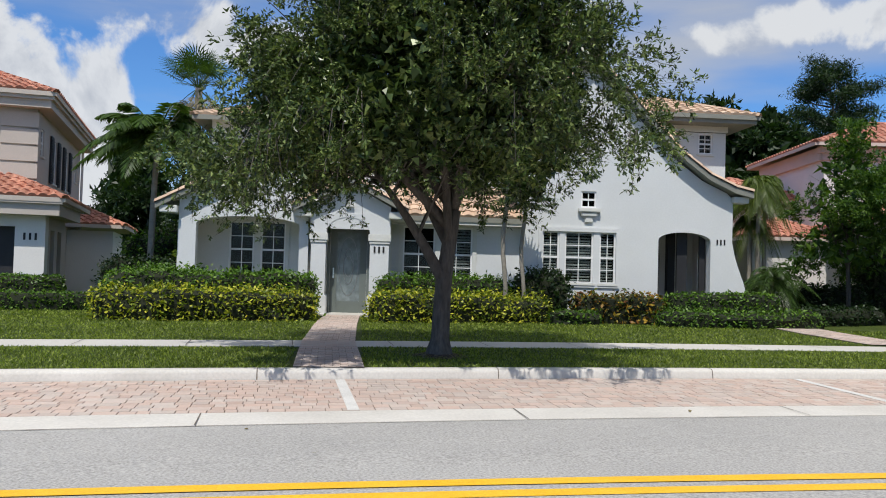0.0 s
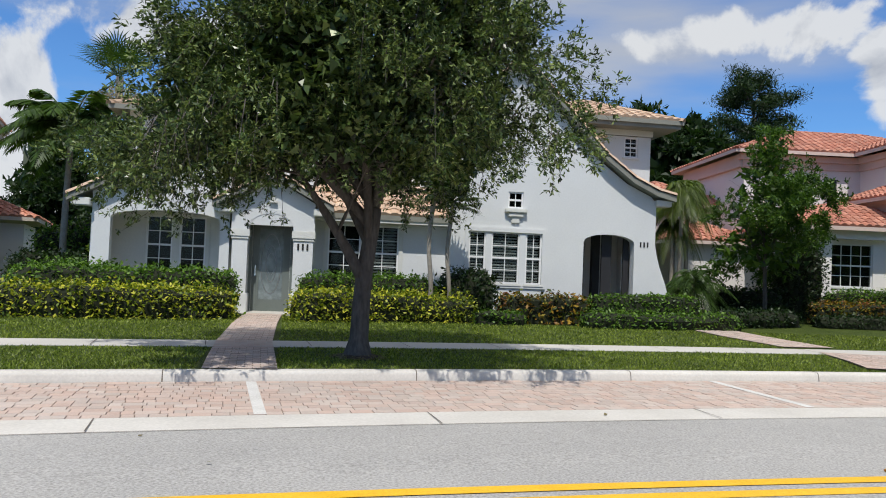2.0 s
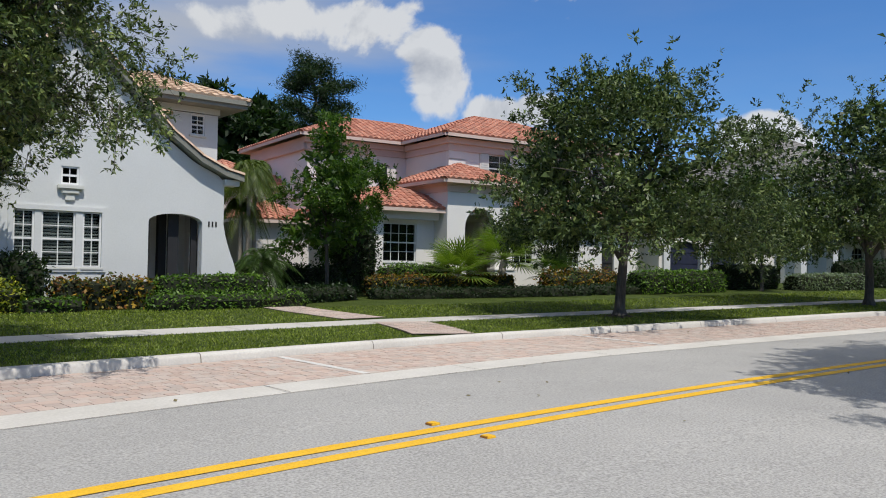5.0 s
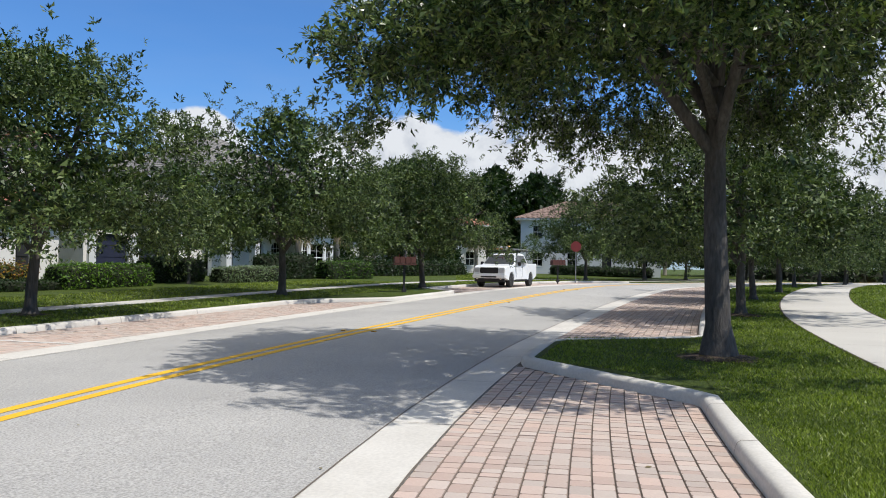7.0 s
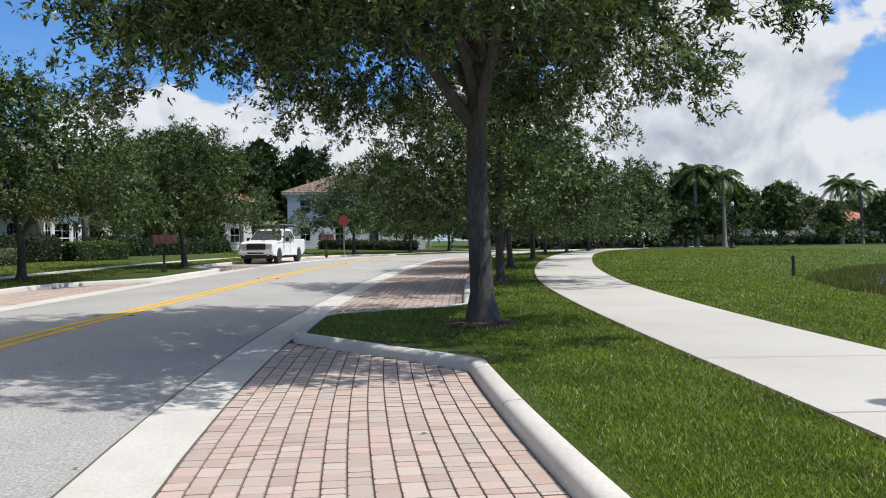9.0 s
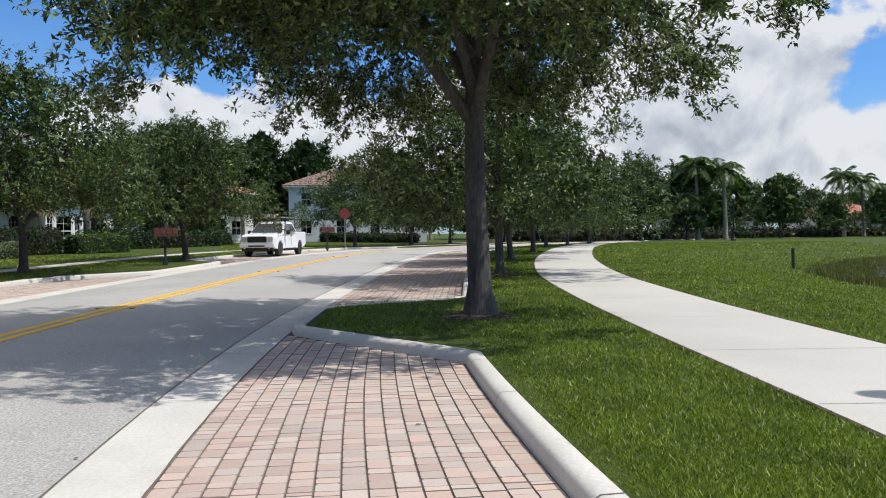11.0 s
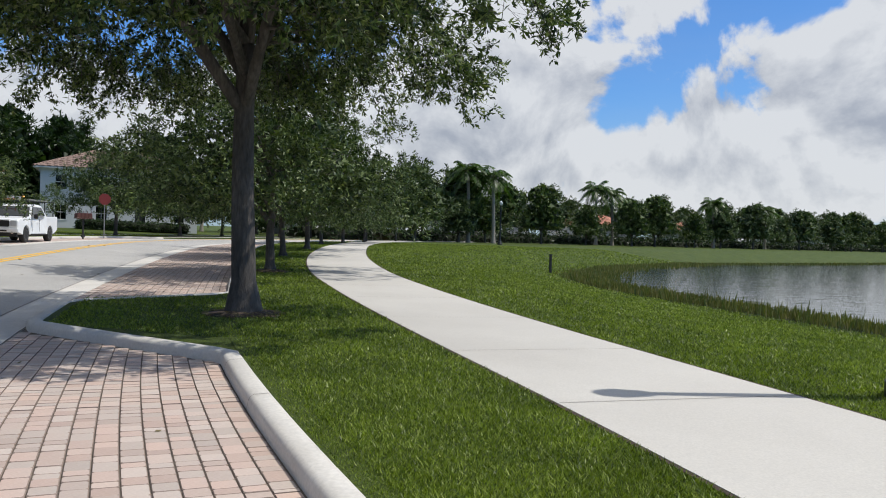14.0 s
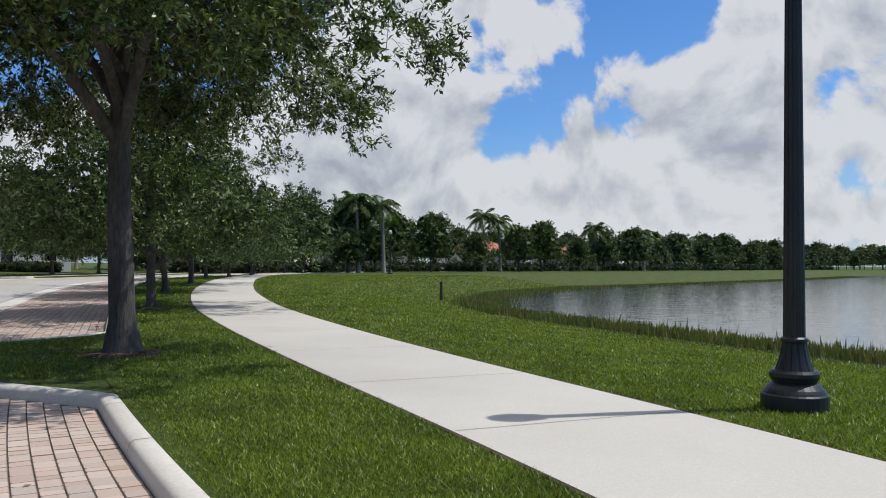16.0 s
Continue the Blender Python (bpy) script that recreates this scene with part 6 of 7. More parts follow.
for i, (x, y, h) in enumerate(((91.8, -27.3, 8.5), (91.2, -30.2, 7.9), (110.2, -52.3, 8.2), (111.0, -55.3, 7.6), (117.3, -76.5, 7.2), (128.9, -94.7, 7.2), (109.0, -33.5, 8.4))):
    feather_palm("royal_palm", x, y, h, 0.24, 22, 3.6, "distant tall palm above the oak row", PALM_LEAF, 1.1, (0.3, 0.2), 22, (0.5, 0.9), (-0.3, 1.1), seed=40 + i, group="distant palms", width=0.09)



def hedge(pts, width, height, leaf_mat, leaf, per_m2, label, name="hedge", group="clipped hedges", lump=0.06, slim=0.5, z=None, lie=0.2):
    """A clipped hedge along a line: core painted as inner shade, skin of leaves."""
    x0, y0 = pts[0]
    z0 = ground_z(x0, y0) if z is None else z
    o = thing(name, pose(x0, y0, z0), label, "hedge", group)
    rng = np.random.default_rng(int(abs(x0 * 131 + y0 * 57 + height * 10)))
    P = [Vector((x - x0, y - y0, (ground_z(x, y) if z is None else z) - z0)) for x, y in along(pts, 0.3)] + [Vector((pts[-1][0] - x0, pts[-1][1] - y0, (ground_z(*pts[-1]) if z is None else z) - z0))]
    prof = [(-0.5, 0.0), (-0.52, 0.5), (-0.46, 0.86), (-0.3, 1.0), (0.3, 1.0), (0.46, 0.86), (0.52, 0.5), (0.5, 0.0)]
    verts, faces = [], []
    for i, p in enumerate(P):
        t = (P[min(i + 1, len(P) - 1)] - P[max(i - 1, 0)])
        t.z = 0
        t.normalize()
        s = Vector((t.y, -t.x, 0))
        shrink = 0.78 if i in (0, len(P) - 1) else 1.0
        for a, b in prof:
            k = noise.noise(Vector((p.x + x0, p.y + y0, b * 3 + a * 2)) * 1.7) * lump
            verts.append(p + s * (a * width * shrink * 0.92 + k) + Vector((0, 0, b * height * (0.94 if shrink == 1 else 0.85) + (k if b > 0.3 else 0))))
    w = len(prof)
    for i in range(len(P) - 1):
        for k in range(w - 1):
            faces.append((i * w + k, (i + 1) * w + k, (i + 1) * w + k + 1, i * w + k + 1))
    faces.append(tuple(range(w)))
    faces.append(tuple((len(P) - 1) * w + k for k in range(w))[::-1])
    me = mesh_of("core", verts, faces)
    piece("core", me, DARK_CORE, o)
    # leaves over the skin, by area
    V = np.array([list(v) for v in verts])
    tri = []
    for f in faces:
        for k in range(1, len(f) - 1):
            tri.append((f[0], f[k], f[k + 1]))
    T = np.array(tri)
    A = np.linalg.norm(np.cross(V[T[:, 1]] - V[T[:, 0]], V[T[:, 2]] - V[T[:, 0]]), axis=1) / 2
    n = int(A.sum() * per_m2 * 0.68)
    k = rng.choice(len(T), size=n, p=A / A.sum())
    u, v = rng.uniform(size=(n, 1)), rng.uniform(size=(n, 1))
    fl = (u + v) > 1
    u, v = np.where(fl, 1 - u, u), np.where(fl, 1 - v, v)
    c = V[T[k, 0]] + u * (V[T[k, 1]] - V[T[k, 0]]) + v * (V[T[k, 2]] - V[T[k, 0]])
    c += rng.normal(size=(n, 3)) * lump * 0.55
    c[:, 2] = np.maximum(c[:, 2], 0.02)
    piece("leaves", quads_mesh("leaves", leaf_quads(c, leaf, slim, rng, lie)), leaf_mat, o)
    return o


# near-black shell colour: the shade between the leaves, painted on
DARK_CORE = surface("hedge_inner_shade", (0.012, 0.016, 0.006), (0.02, 0.025, 0.01), 0.95, 3, 30, 0.4, 0.3, 20)
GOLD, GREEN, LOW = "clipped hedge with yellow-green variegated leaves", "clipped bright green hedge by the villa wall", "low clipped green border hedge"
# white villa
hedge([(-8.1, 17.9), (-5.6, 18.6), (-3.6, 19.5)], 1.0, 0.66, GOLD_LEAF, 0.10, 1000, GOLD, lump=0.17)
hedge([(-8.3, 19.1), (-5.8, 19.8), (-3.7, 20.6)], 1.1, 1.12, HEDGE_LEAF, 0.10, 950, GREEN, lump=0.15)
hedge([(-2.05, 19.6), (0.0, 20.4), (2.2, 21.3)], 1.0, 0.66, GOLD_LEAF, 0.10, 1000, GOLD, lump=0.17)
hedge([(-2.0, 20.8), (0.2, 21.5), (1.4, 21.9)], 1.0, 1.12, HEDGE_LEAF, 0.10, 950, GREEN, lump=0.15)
hedge([(1.7, 21.9), (2.9, 22.0)], 1.0, 1.35, DARK_LEAF, 0.13, 800, "dark green leafy shrub against the villa wall", "shrub", lump=0.2)
hedge([(3.2, 21.8), (5.6, 22.1)], 0.7, 0.75, CROTON_LEAF, 0.13, 600, "mixed croton hedge with yellow and red-brown leaves", lump=0.14)
hedge([(5.7, 21.75), (8.7, 22.15)], 0.8, 0.88, HEDGE_LEAF, 0.10, 900, GREEN, lump=0.07)
hedge([(2.4, 20.8), (3.6, 20.9)], 0.8, 0.3, HEDGE_LEAF, 0.10, 700, LOW, lump=0.1)
hedge([(5.3, 20.9), (9.7, 21.7)], 0.9, 0.38, HEDGE_LEAF, 0.09, 800, LOW, lump=0.12)
hedge([(9.9, 23.0), (12.6, 24.2)], 0.9, 0.45, DARK_LEAF, 0.10, 700, LOW, lump=0.12)
# tan villa
hedge([(-16, 21.6), (-13.2, 22.5), (-11.3, 23.2)], 0.9, 0.85, HEDGE_LEAF, 0.10, 800, GREEN, lump=0.06)
hedge([(-15, 19.8), (-11.5, 20.6), (-9.0, 21.2)], 0.6, 0.45, HEDGE_LEAF, 0.09, 800, LOW, lump=0.05)
hedge([(-11.0, 27.6), (-9.6, 27.4)], 1.2, 2.2, HEDGE_LEAF, 0.13, 700, "bright green leafy shrub beside the porch", "shrub", lump=0.3)
hedge([(-10.9, 25.4), (-8.4, 25.0)], 1.3, 1.35, DARK_LEAF, 0.12, 700, "dark leafy shrubs between the villas", "shrub", lump=0.2)
hedge([(-8.3, 21.4), (-6.8, 21.2)], 1.4, 1.1, HEDGE_LEAF, 0.13, 700, "loose bright green shrub at the villa corner", "shrub", lump=0.22)
hedge([(-11.0, 29.5), (-8.0, 29.8)], 1.4, 2.6, DARK_LEAF, 0.15, 600, "tall dark shrub screen between the villas", "shrub", lump=0.3)
# red villa
hedge([(13.9, 25.2), (17.2, 25.0), (19.9, 24.7)], 0.9, 0.72, CROTON_LEAF, 0.12, 700, "croton hedge with orange and green leaves", lump=0.12)
hedge([(13.4, 24.1), (17.5, 23.7), (22.8, 23.4)], 0.8, 0.34, DARK_LEAF, 0.09, 800, LOW, lump=0.08)
hedge([(15.2, 26.6), (18.2, 26.5)], 0.8, 1.05, HEDGE_LEAF, 0.11, 700, GREEN, lump=0.14)
hedge([(13.8, 27.2), (15.0, 27.2)], 1.4, 2.7, DARK_LEAF, 0.13, 700, "tall dark shrub against the villa wall", "shrub", lump=0.3)
hedge([(11.2, 27.0), (13.4, 26.6)], 1.2, 1.0, DARK_LEAF, 0.12, 700, "dark green shrubs along the villa's side", "shrub", lump=0.2)
hedge([(22.5, 25.5), (26.0, 25.2)], 1.2, 0.8, CROTON_LEAF, 0.13, 600, "loose red-brown shrubs in the bed", "shrub", lump=0.25)
hedge([(23.2, 23.6), (26.5, 23.4)], 0.9, 0.35, DARK_LEAF, 0.1, 700, LOW, lump=0.1)
# grey villa and beyond
hedge([(25.6, 23.4), (30.8, 23.3)], 1.3, 0.95, HEDGE_LEAF, 0.12, 600, GREEN, lump=0.08)
hedge([(32.2, 24.4), (36.0, 24.0)], 1.2, 1.15, DARK_LEAF, 0.12, 600, "dark clipped hedge before the grey-roofed villa", lump=0.08)
hedge([(35.6, 22.6), (40.0, 21.8)], 1.2, 0.75, SILVER_LEAF, 0.12, 600, "silver-green clipped hedge before the grey-roofed villa", lump=0.1)
hedge([(41.0, 23.4), (45.2, 22.4)], 1.3, 1.4, DARK_LEAF, 0.13, 500, "dark clipped hedge before the grey-roofed villa", lump=0.15)
hedge([(45.5, 21.6), (49.6, 20.4)], 1.4, 1.1, LIME_LEAF, 0.13, 500, "bright lime green clipped hedge", lump=0.1)
hedge([(52, 24), (60, 22), (70, 20)], 1.6, 1.0, DARK_LEAF, 0.2, 300, "dark undergrowth below the palm grove", "shrub", lump=0.3)
hedge([(85, 14), (87, 4)], 1.4, 0.9, DARK_LEAF, 0.2, 300, "dark hedge before the far white house", lump=0.2)
hedge([(x + 7, y + 2.5) for x, y in SHORE_ROW[:7]], 1.6, 0.8, DARK_LEAF, 0.4, 26, "long dark shrub border below the oak row", "shrub", lump=0.4)
hedge([(x + 15, y + 5) for x, y in SHORE_ROW[:7]], 1.6, 1.2, DARK_LEAF, 0.5, 20, "long dark shrub border behind the oak row", "shrub", lump=0.6)


def mulch_ring(x, y, r, seed):
    """Bare soil and leaf mulch heaped round a trunk, with a ragged rim."""
    rng = random.Random(seed)
    o = thing("mulch_ring", on_lawn(x, y, 0, 1.0, 0.0), "ring of brown mulch and dry leaves round the oak trunk", "mulch", "mulch rings")
    bm = bmesh.new()
    rings = []
    for k, (f, z) in enumerate(((0.14, 0.075), (0.45, 0.06), (0.75, 0.035), (0.95, 0.012), (1.05, -0.03))):
        row = []
        for i in range(28):
            a = 2 * math.pi * i / 28
            q = r * f * (1 + 0.12 * noise.noise(Vector((math.cos(a) * 1.6, math.sin(a) * 1.6, seed))) + rng.uniform(-0.02, 0.02))
            row.append(bm.verts.new((math.cos(a) * q, math.sin(a) * q, z + rng.uniform(-0.006, 0.008))))
        rings.append(row)
    for p, q in zip(rings, rings[1:]):
        for i in range(28):
            bm.faces.new((p[i], q[i], q[(i + 1) % 28], p[(i + 1) % 28]))
    part("soil", bm, MULCH, o)
    g = np.random.default_rng(seed)
    n = 900
    a, d = g.uniform(0, 2 * math.pi, n), r * np.sqrt(g.uniform(0.02, 1.15, n))
    c = np.stack([d * np.cos(a), d * np.sin(a), 0.085 * (1 - d / r * 0.8) + 0.004], axis=1)
    piece("dry_leaves", quads_mesh("dry_leaves", leaf_quads(c, 0.05, 0.4, g, 0.9)), PALM_DEAD, o)


mulch_ring(13.62, -0.55, 0.62, 2)
mulch_ring(-0.42, 12.55, 0.42, 3)
mulch_ring(24.35, -1.45, 0.6, 4)
mulch_ring(15.95, 15.2, 0.5, 5)


# ---- farther houses ----
far_house(88, 18, 0.75, -82, 15, 10, 6.0, STUCCO, surface("brown_roof_tile", (0.19, 0.125, 0.10), (0.25, 0.17, 0.135), 0.8, 0.8, 25, 0.2, 0.2, 60, per="island", spread=0.2), "white two-storey house with brown hip roof", 2)
far_house(58, 33, 0.7, -25, 16, 9, 3.4, STUCCO_CREAM, TILE_RED, "low cream house behind the palm grove", 1)
far_house(78, 30, 0.7, -45, 12, 9, 5.2, STUCCO_CREAM, TILE_RED, "pale house among trees", 2)
for x, y, rz, w, lab, wall in ((104, -10, -60, 12, "low pink house behind the oak row", STUCCO_PINK), (117, -34, -64, 14, "low cream house behind the oak row", STUCCO_CREAM), (127, -58, -66, 14, "low cream house behind the oak row", STUCCO_CREAM), (141, -88, -64, 16, "low white house behind the oak row", STUCCO), (158, -122, -62, 16, "low white house behind the oak row", STUCCO), (180, -165, -62, 18, "low white house behind the oak row", STUCCO)):
    far_house(x, y, 0.4, rz, w, 9, 3.2, wall, TILE_RED, lab, 1)


# ---- pickup truck ----
def pickup():
    """Front faces local -x."""
    s, d = 28.6, 5.1
    x, y = at_road(s, d)
    o = thing("pickup_truck", pose(x, y, rise(s), 0, 0, math.degrees(heading(s))), "white pickup truck with ladder rack parked in the bay", "truck")
    side = [(-2.8, 0.52), (-2.88, 0.75), (-2.87, 1.0), (-2.78, 1.12), (-2.5, 1.19), (-1.32, 1.27), (-1.25, 1.3), (-0.62, 1.82), (-0.45, 1.89), (-0.1, 1.93), (0.5, 1.92), (0.8, 1.88), (0.92, 1.8), (1.1, 1.34), (1.14, 1.32), (2.84, 1.34), (2.9, 1.3), (2.9, 0.62), (2.6, 0.5)]

    def wheel_arch(cx):
        return [(cx + 0.46 * math.cos(math.pi * k / 10), 0.40 + 0.46 * math.sin(math.pi * k / 10)) for k in range(11)]
    outline = side[:]
    outline += wheel_arch(1.75)
    outline += wheel_arch(-1.85)
    body = panel(outline, [], -0.97, 1.94)
    for v in body.verts:
        if v.co.z > 1.36:
            v.co.y *= 1 - 0.24 * (v.co.z - 1.36) / 0.56
        if v.co.x < -1.3 and v.co.z > 1.1:
            v.co.y *= 0.95
        if v.co.x < -2.6:
            v.co.y *= 0.94
    bod = part("body", body, TRUCK_WHITE, o)
    bv = bod.modifiers.new("edge", "BEVEL")
    bv.width, bv.segments, bv.limit_method, bv.angle_limit = 0.03, 2, "ANGLE", radians(40)
    # bed hollow shows as a dark floor
    part("bed_liner", boxes((1.2, 2.78, -0.82, 0.82, 1.342, 1.352)), RUBBER, o)
    dark = surface("truck_glass", (0.01, 0.012, 0.014), (0.015, 0.018, 0.02), 0.08, 1, 20, 0.05, 0, spec=0.8)
    # windscreen
    m = bmesh.new()
    vs = [m.verts.new(p) for p in ((-1.27, -0.88, 1.32), (-1.27, 0.88, 1.32), (-0.69, 0.72, 1.79), (-0.69, -0.72, 1.79))]
    m.faces.new(vs)
    got = bmesh.ops.extrude_face_region(m, geom=list(m.faces))
    bmesh.ops.translate(m, verts=[v for v in got["geom"] if isinstance(v, bmesh.types.BMVert)], vec=(-0.02, 0, 0.02))
    part("windscreen", m, dark, o)
    for sg in (-1, 1):
        for a, b, c, e in ((-1.02, 0.0, -0.52, 0.0), (0.07, 0.86, 0.07, 0.72)):
            m = bmesh.new()
            pts = ((a, 0.968 * sg, 1.35), (b, 0.968 * sg, 1.35), (e, 0.79 * sg, 1.79), (c, 0.79 * sg, 1.79))
            m.faces.new([m.verts.new(p) for p in pts])
            got = bmesh.ops.extrude_face_region(m, geom=list(m.faces))
            bmesh.ops.translate(m, verts=[v for v in got["geom"] if isinstance(v, bmesh.types.BMVert)], vec=(0, 0.02 * sg, 0))
            part("side_window", m, dark, o)
        part("mirror", boxes((-1.02, -0.88, 1.02 * sg, 1.2 * sg, 1.2, 1.42), bevel=0.02), RUBBER, o)
        part("headlight", boxes((-2.905, -2.72, 0.56 * sg, 0.885 * sg, 0.78, 1.08), bevel=0.03), ALLOY, o, "clear headlight")
        part("fog_light", lathe(bmesh.new(), [(0.07, 0), (0.08, 0.03), (0.05, 0.04)], 12), CHROME, o).matrix_local = pose(-2.9, 0.68 * sg, 0.52, 0, -90, 0)
        part("door_handle", boxes((-0.1, 0.05, 0.97 * sg, 1.0 * sg, 1.08, 1.12)), RUBBER, o)
        part("door_seam", boxes((-0.98, -0.965, 0.965 * sg, 0.975 * sg, 0.55, 1.2), (0.02, 0.035, 0.965 * sg, 0.975 * sg, 0.55, 1.2)), RUBBER, o)
        part("side_step", boxes((-1.2, 1.0, 0.88 * sg, 1.0 * sg, 0.36, 0.44), bevel=0.015), RUBBER, o)
        for cx in (-1.85, 1.75):
            w = part("wheel", lathe(bmesh.new(), [(0.24, 0), (0.36, 0.0), (0.39, 0.04), (0.39, 0.2), (0.36, 0.25), (0.24, 0.25)], 24), RUBBER, o)
            w.matrix_local = pose(cx, 0.84 * sg - 0.125, 0.39, -90, 0, 0)
            part("rim", lathe(bmesh.new(), [(0.01, 0.02), (0.07, 0.01), (0.09, 0.035), (0.21, 0.03), (0.25, -0.002), (0.25, 0.252), (0.21, 0.22), (0.09, 0.215), (0.07, 0.24), (0.01, 0.23)], 20), ALLOY, w)
    part("grille", boxes((-2.925, -2.84, -0.53, 0.53, 0.77, 1.08), bevel=0.03), RUBBER, o, "black grille")
    part("grille_surround", boxes((-2.935, -2.85, -0.57, 0.57, 1.085, 1.12), (-2.935, -2.85, -0.57, 0.57, 0.735, 0.765), bevel=0.008), TRUCK_WHITE, o)
    part("bumper", boxes((-2.98, -2.75, -0.95, 0.95, 0.5, 0.72), bevel=0.04), TRUCK_WHITE, o)
    part("air_dam", boxes((-2.9, -2.7, -0.85, 0.85, 0.3, 0.5), bevel=0.02), RUBBER, o)
    part("air_intake", boxes((-2.99, -2.97, -0.45, 0.45, 0.54, 0.62)), RUBBER, o)
    part("tailgate", boxes((2.88, 2.94, -0.9, 0.9, 0.6, 1.3), bevel=0.01), TRUCK_WHITE, o)
    part("underbody", boxes((-2.5, 2.6, -0.7, 0.7, 0.3, 0.52)), RUBBER, o)
    # ladder rack
    for cx in (-0.4, 1.3, 2.7):
        rv, rf = [], []
        for sg in (-1, 1):
            tube(rv, rf, [Vector((cx, 0.8 * sg, 1.33 if cx > 1 else 1.85)), Vector((cx, 0.8 * sg, 2.12))], [0.025, 0.025], 6)
        tube(rv, rf, [Vector((cx, -0.82, 2.1)), Vector((cx, 0.82, 2.1))], [0.025, 0.025], 6)
        piece("rack_hoop", mesh_of("rack_hoop", rv, rf), IRON, o)
    red = surface("ladder_orange", (0.5, 0.14, 0.03), (0.6, 0.18, 0.05), 0.5, 2, 20, 0.1, 0)
    for cy in (-0.5, 0.05):
        lad = boxes((-0.9, 2.8, cy, cy + 0.03, 2.13, 2.2), (-0.9, 2.8, cy + 0.4, cy + 0.43, 2.13, 2.2), *[(-0.8 + 0.3 * k, -0.77 + 0.3 * k, cy + 0.03, cy + 0.4, 2.15, 2.18) for k in range(12)])
        part("ladder", lad, red if cy > 0 else GALV, o)
    part("tool_tube", lathe(bmesh.new(), [(0.11, 0), (0.11, 2.2)], 12), GALV, o).matrix_local = pose(0.2, 0.66, 2.25, 0, 90, 0)
    part("beacon", lathe(bmesh.new(), [(0.09, 0), (0.09, 0.1), (0.05, 0.16)], 12), surface("amber", (0.75, 0.35, 0.03), (0.8, 0.4, 0.05), 0.3, 2, 20, 0.05, 0), o).matrix_local = pose(0.2, -0.1, 2.2)
    return o


pickup()


def mailbox(x, y, z, rz):
    o = thing("mailbox", pose(x, y, z, 0, 0, rz) @ Matrix.Diagonal((0.95, 0.95, 1.26, 1)), "rust-red cluster of mailboxes on a wooden post", "mailbox", "roadside mailboxes")
    part("post", boxes((-0.045, 0.045, -0.045, 0.045, -0.1, 0.95), bevel=0.01), DARKWOOD, o)
    part("base_collar", boxes((-0.1, 0.1, -0.1, 0.1, 0.0, 0.12), (-0.085, 0.085, -0.085, 0.085, 0.62, 0.66), bevel=0.01), DARKWOOD, o)
    part("shelf", boxes((-0.52, 0.52, -0.28, 0.28, 0.93, 0.98), bevel=0.01), RUST_RED, o)
    for k in range(4):
        c = -0.375 + 0.25 * k
        bm = panel([(c - 0.115, 0.985), (c + 0.115, 0.985)] + [(c + 0.115 * math.cos(math.pi * j / 8), 1.12 + 0.1 * math.sin(math.pi * j / 8)) for j in range(9)], [], -0.26, 0.52)
        b = part("box", bm, RUST_RED, o)
        part("door", boxes((c - 0.085, c + 0.085, -0.272, -0.262, 1.0, 1.13), bevel=0.003), RUST_RED, b)
        part("flag", boxes((c + 0.117, c + 0.13, -0.1, -0.07, 1.1, 1.3), (c + 0.117, c + 0.13, -0.1, 0.0, 1.25, 1.3)), SIGN_RED, b)
    return o


mailbox(33.05, 11.75, 0.36, -60)
mailbox(55.6, 8.7, 0.53, -60)


def stop_sign(x, y):
    o = thing("stop_sign", pose(x, y, ground_z(x, y), 0, 0, -75), "red octagonal stop sign on a thin metal pole", "sign")
    part("pole", lathe(bmesh.new(), [(0.035, -0.1), (0.035, 2.95)], 8), GALV, o)
    bm = bmesh.new()
    pts = [bm.verts.new((0.4 * math.cos(math.pi / 8 + math.pi * k / 4), -0.05, 2.55 + 0.4 * math.sin(math.pi / 8 + math.pi * k / 4))) for k in range(8)]
    bm.faces.new(pts)
    got = bmesh.ops.extrude_face_region(bm, geom=list(bm.faces))
    bmesh.ops.translate(bm, verts=[v for v in got["geom"] if isinstance(v, bmesh.types.BMVert)], vec=(0, 0.012, 0))
    part("plate", bm, SIGN_RED, o)


stop_sign(59.4, 8.0)


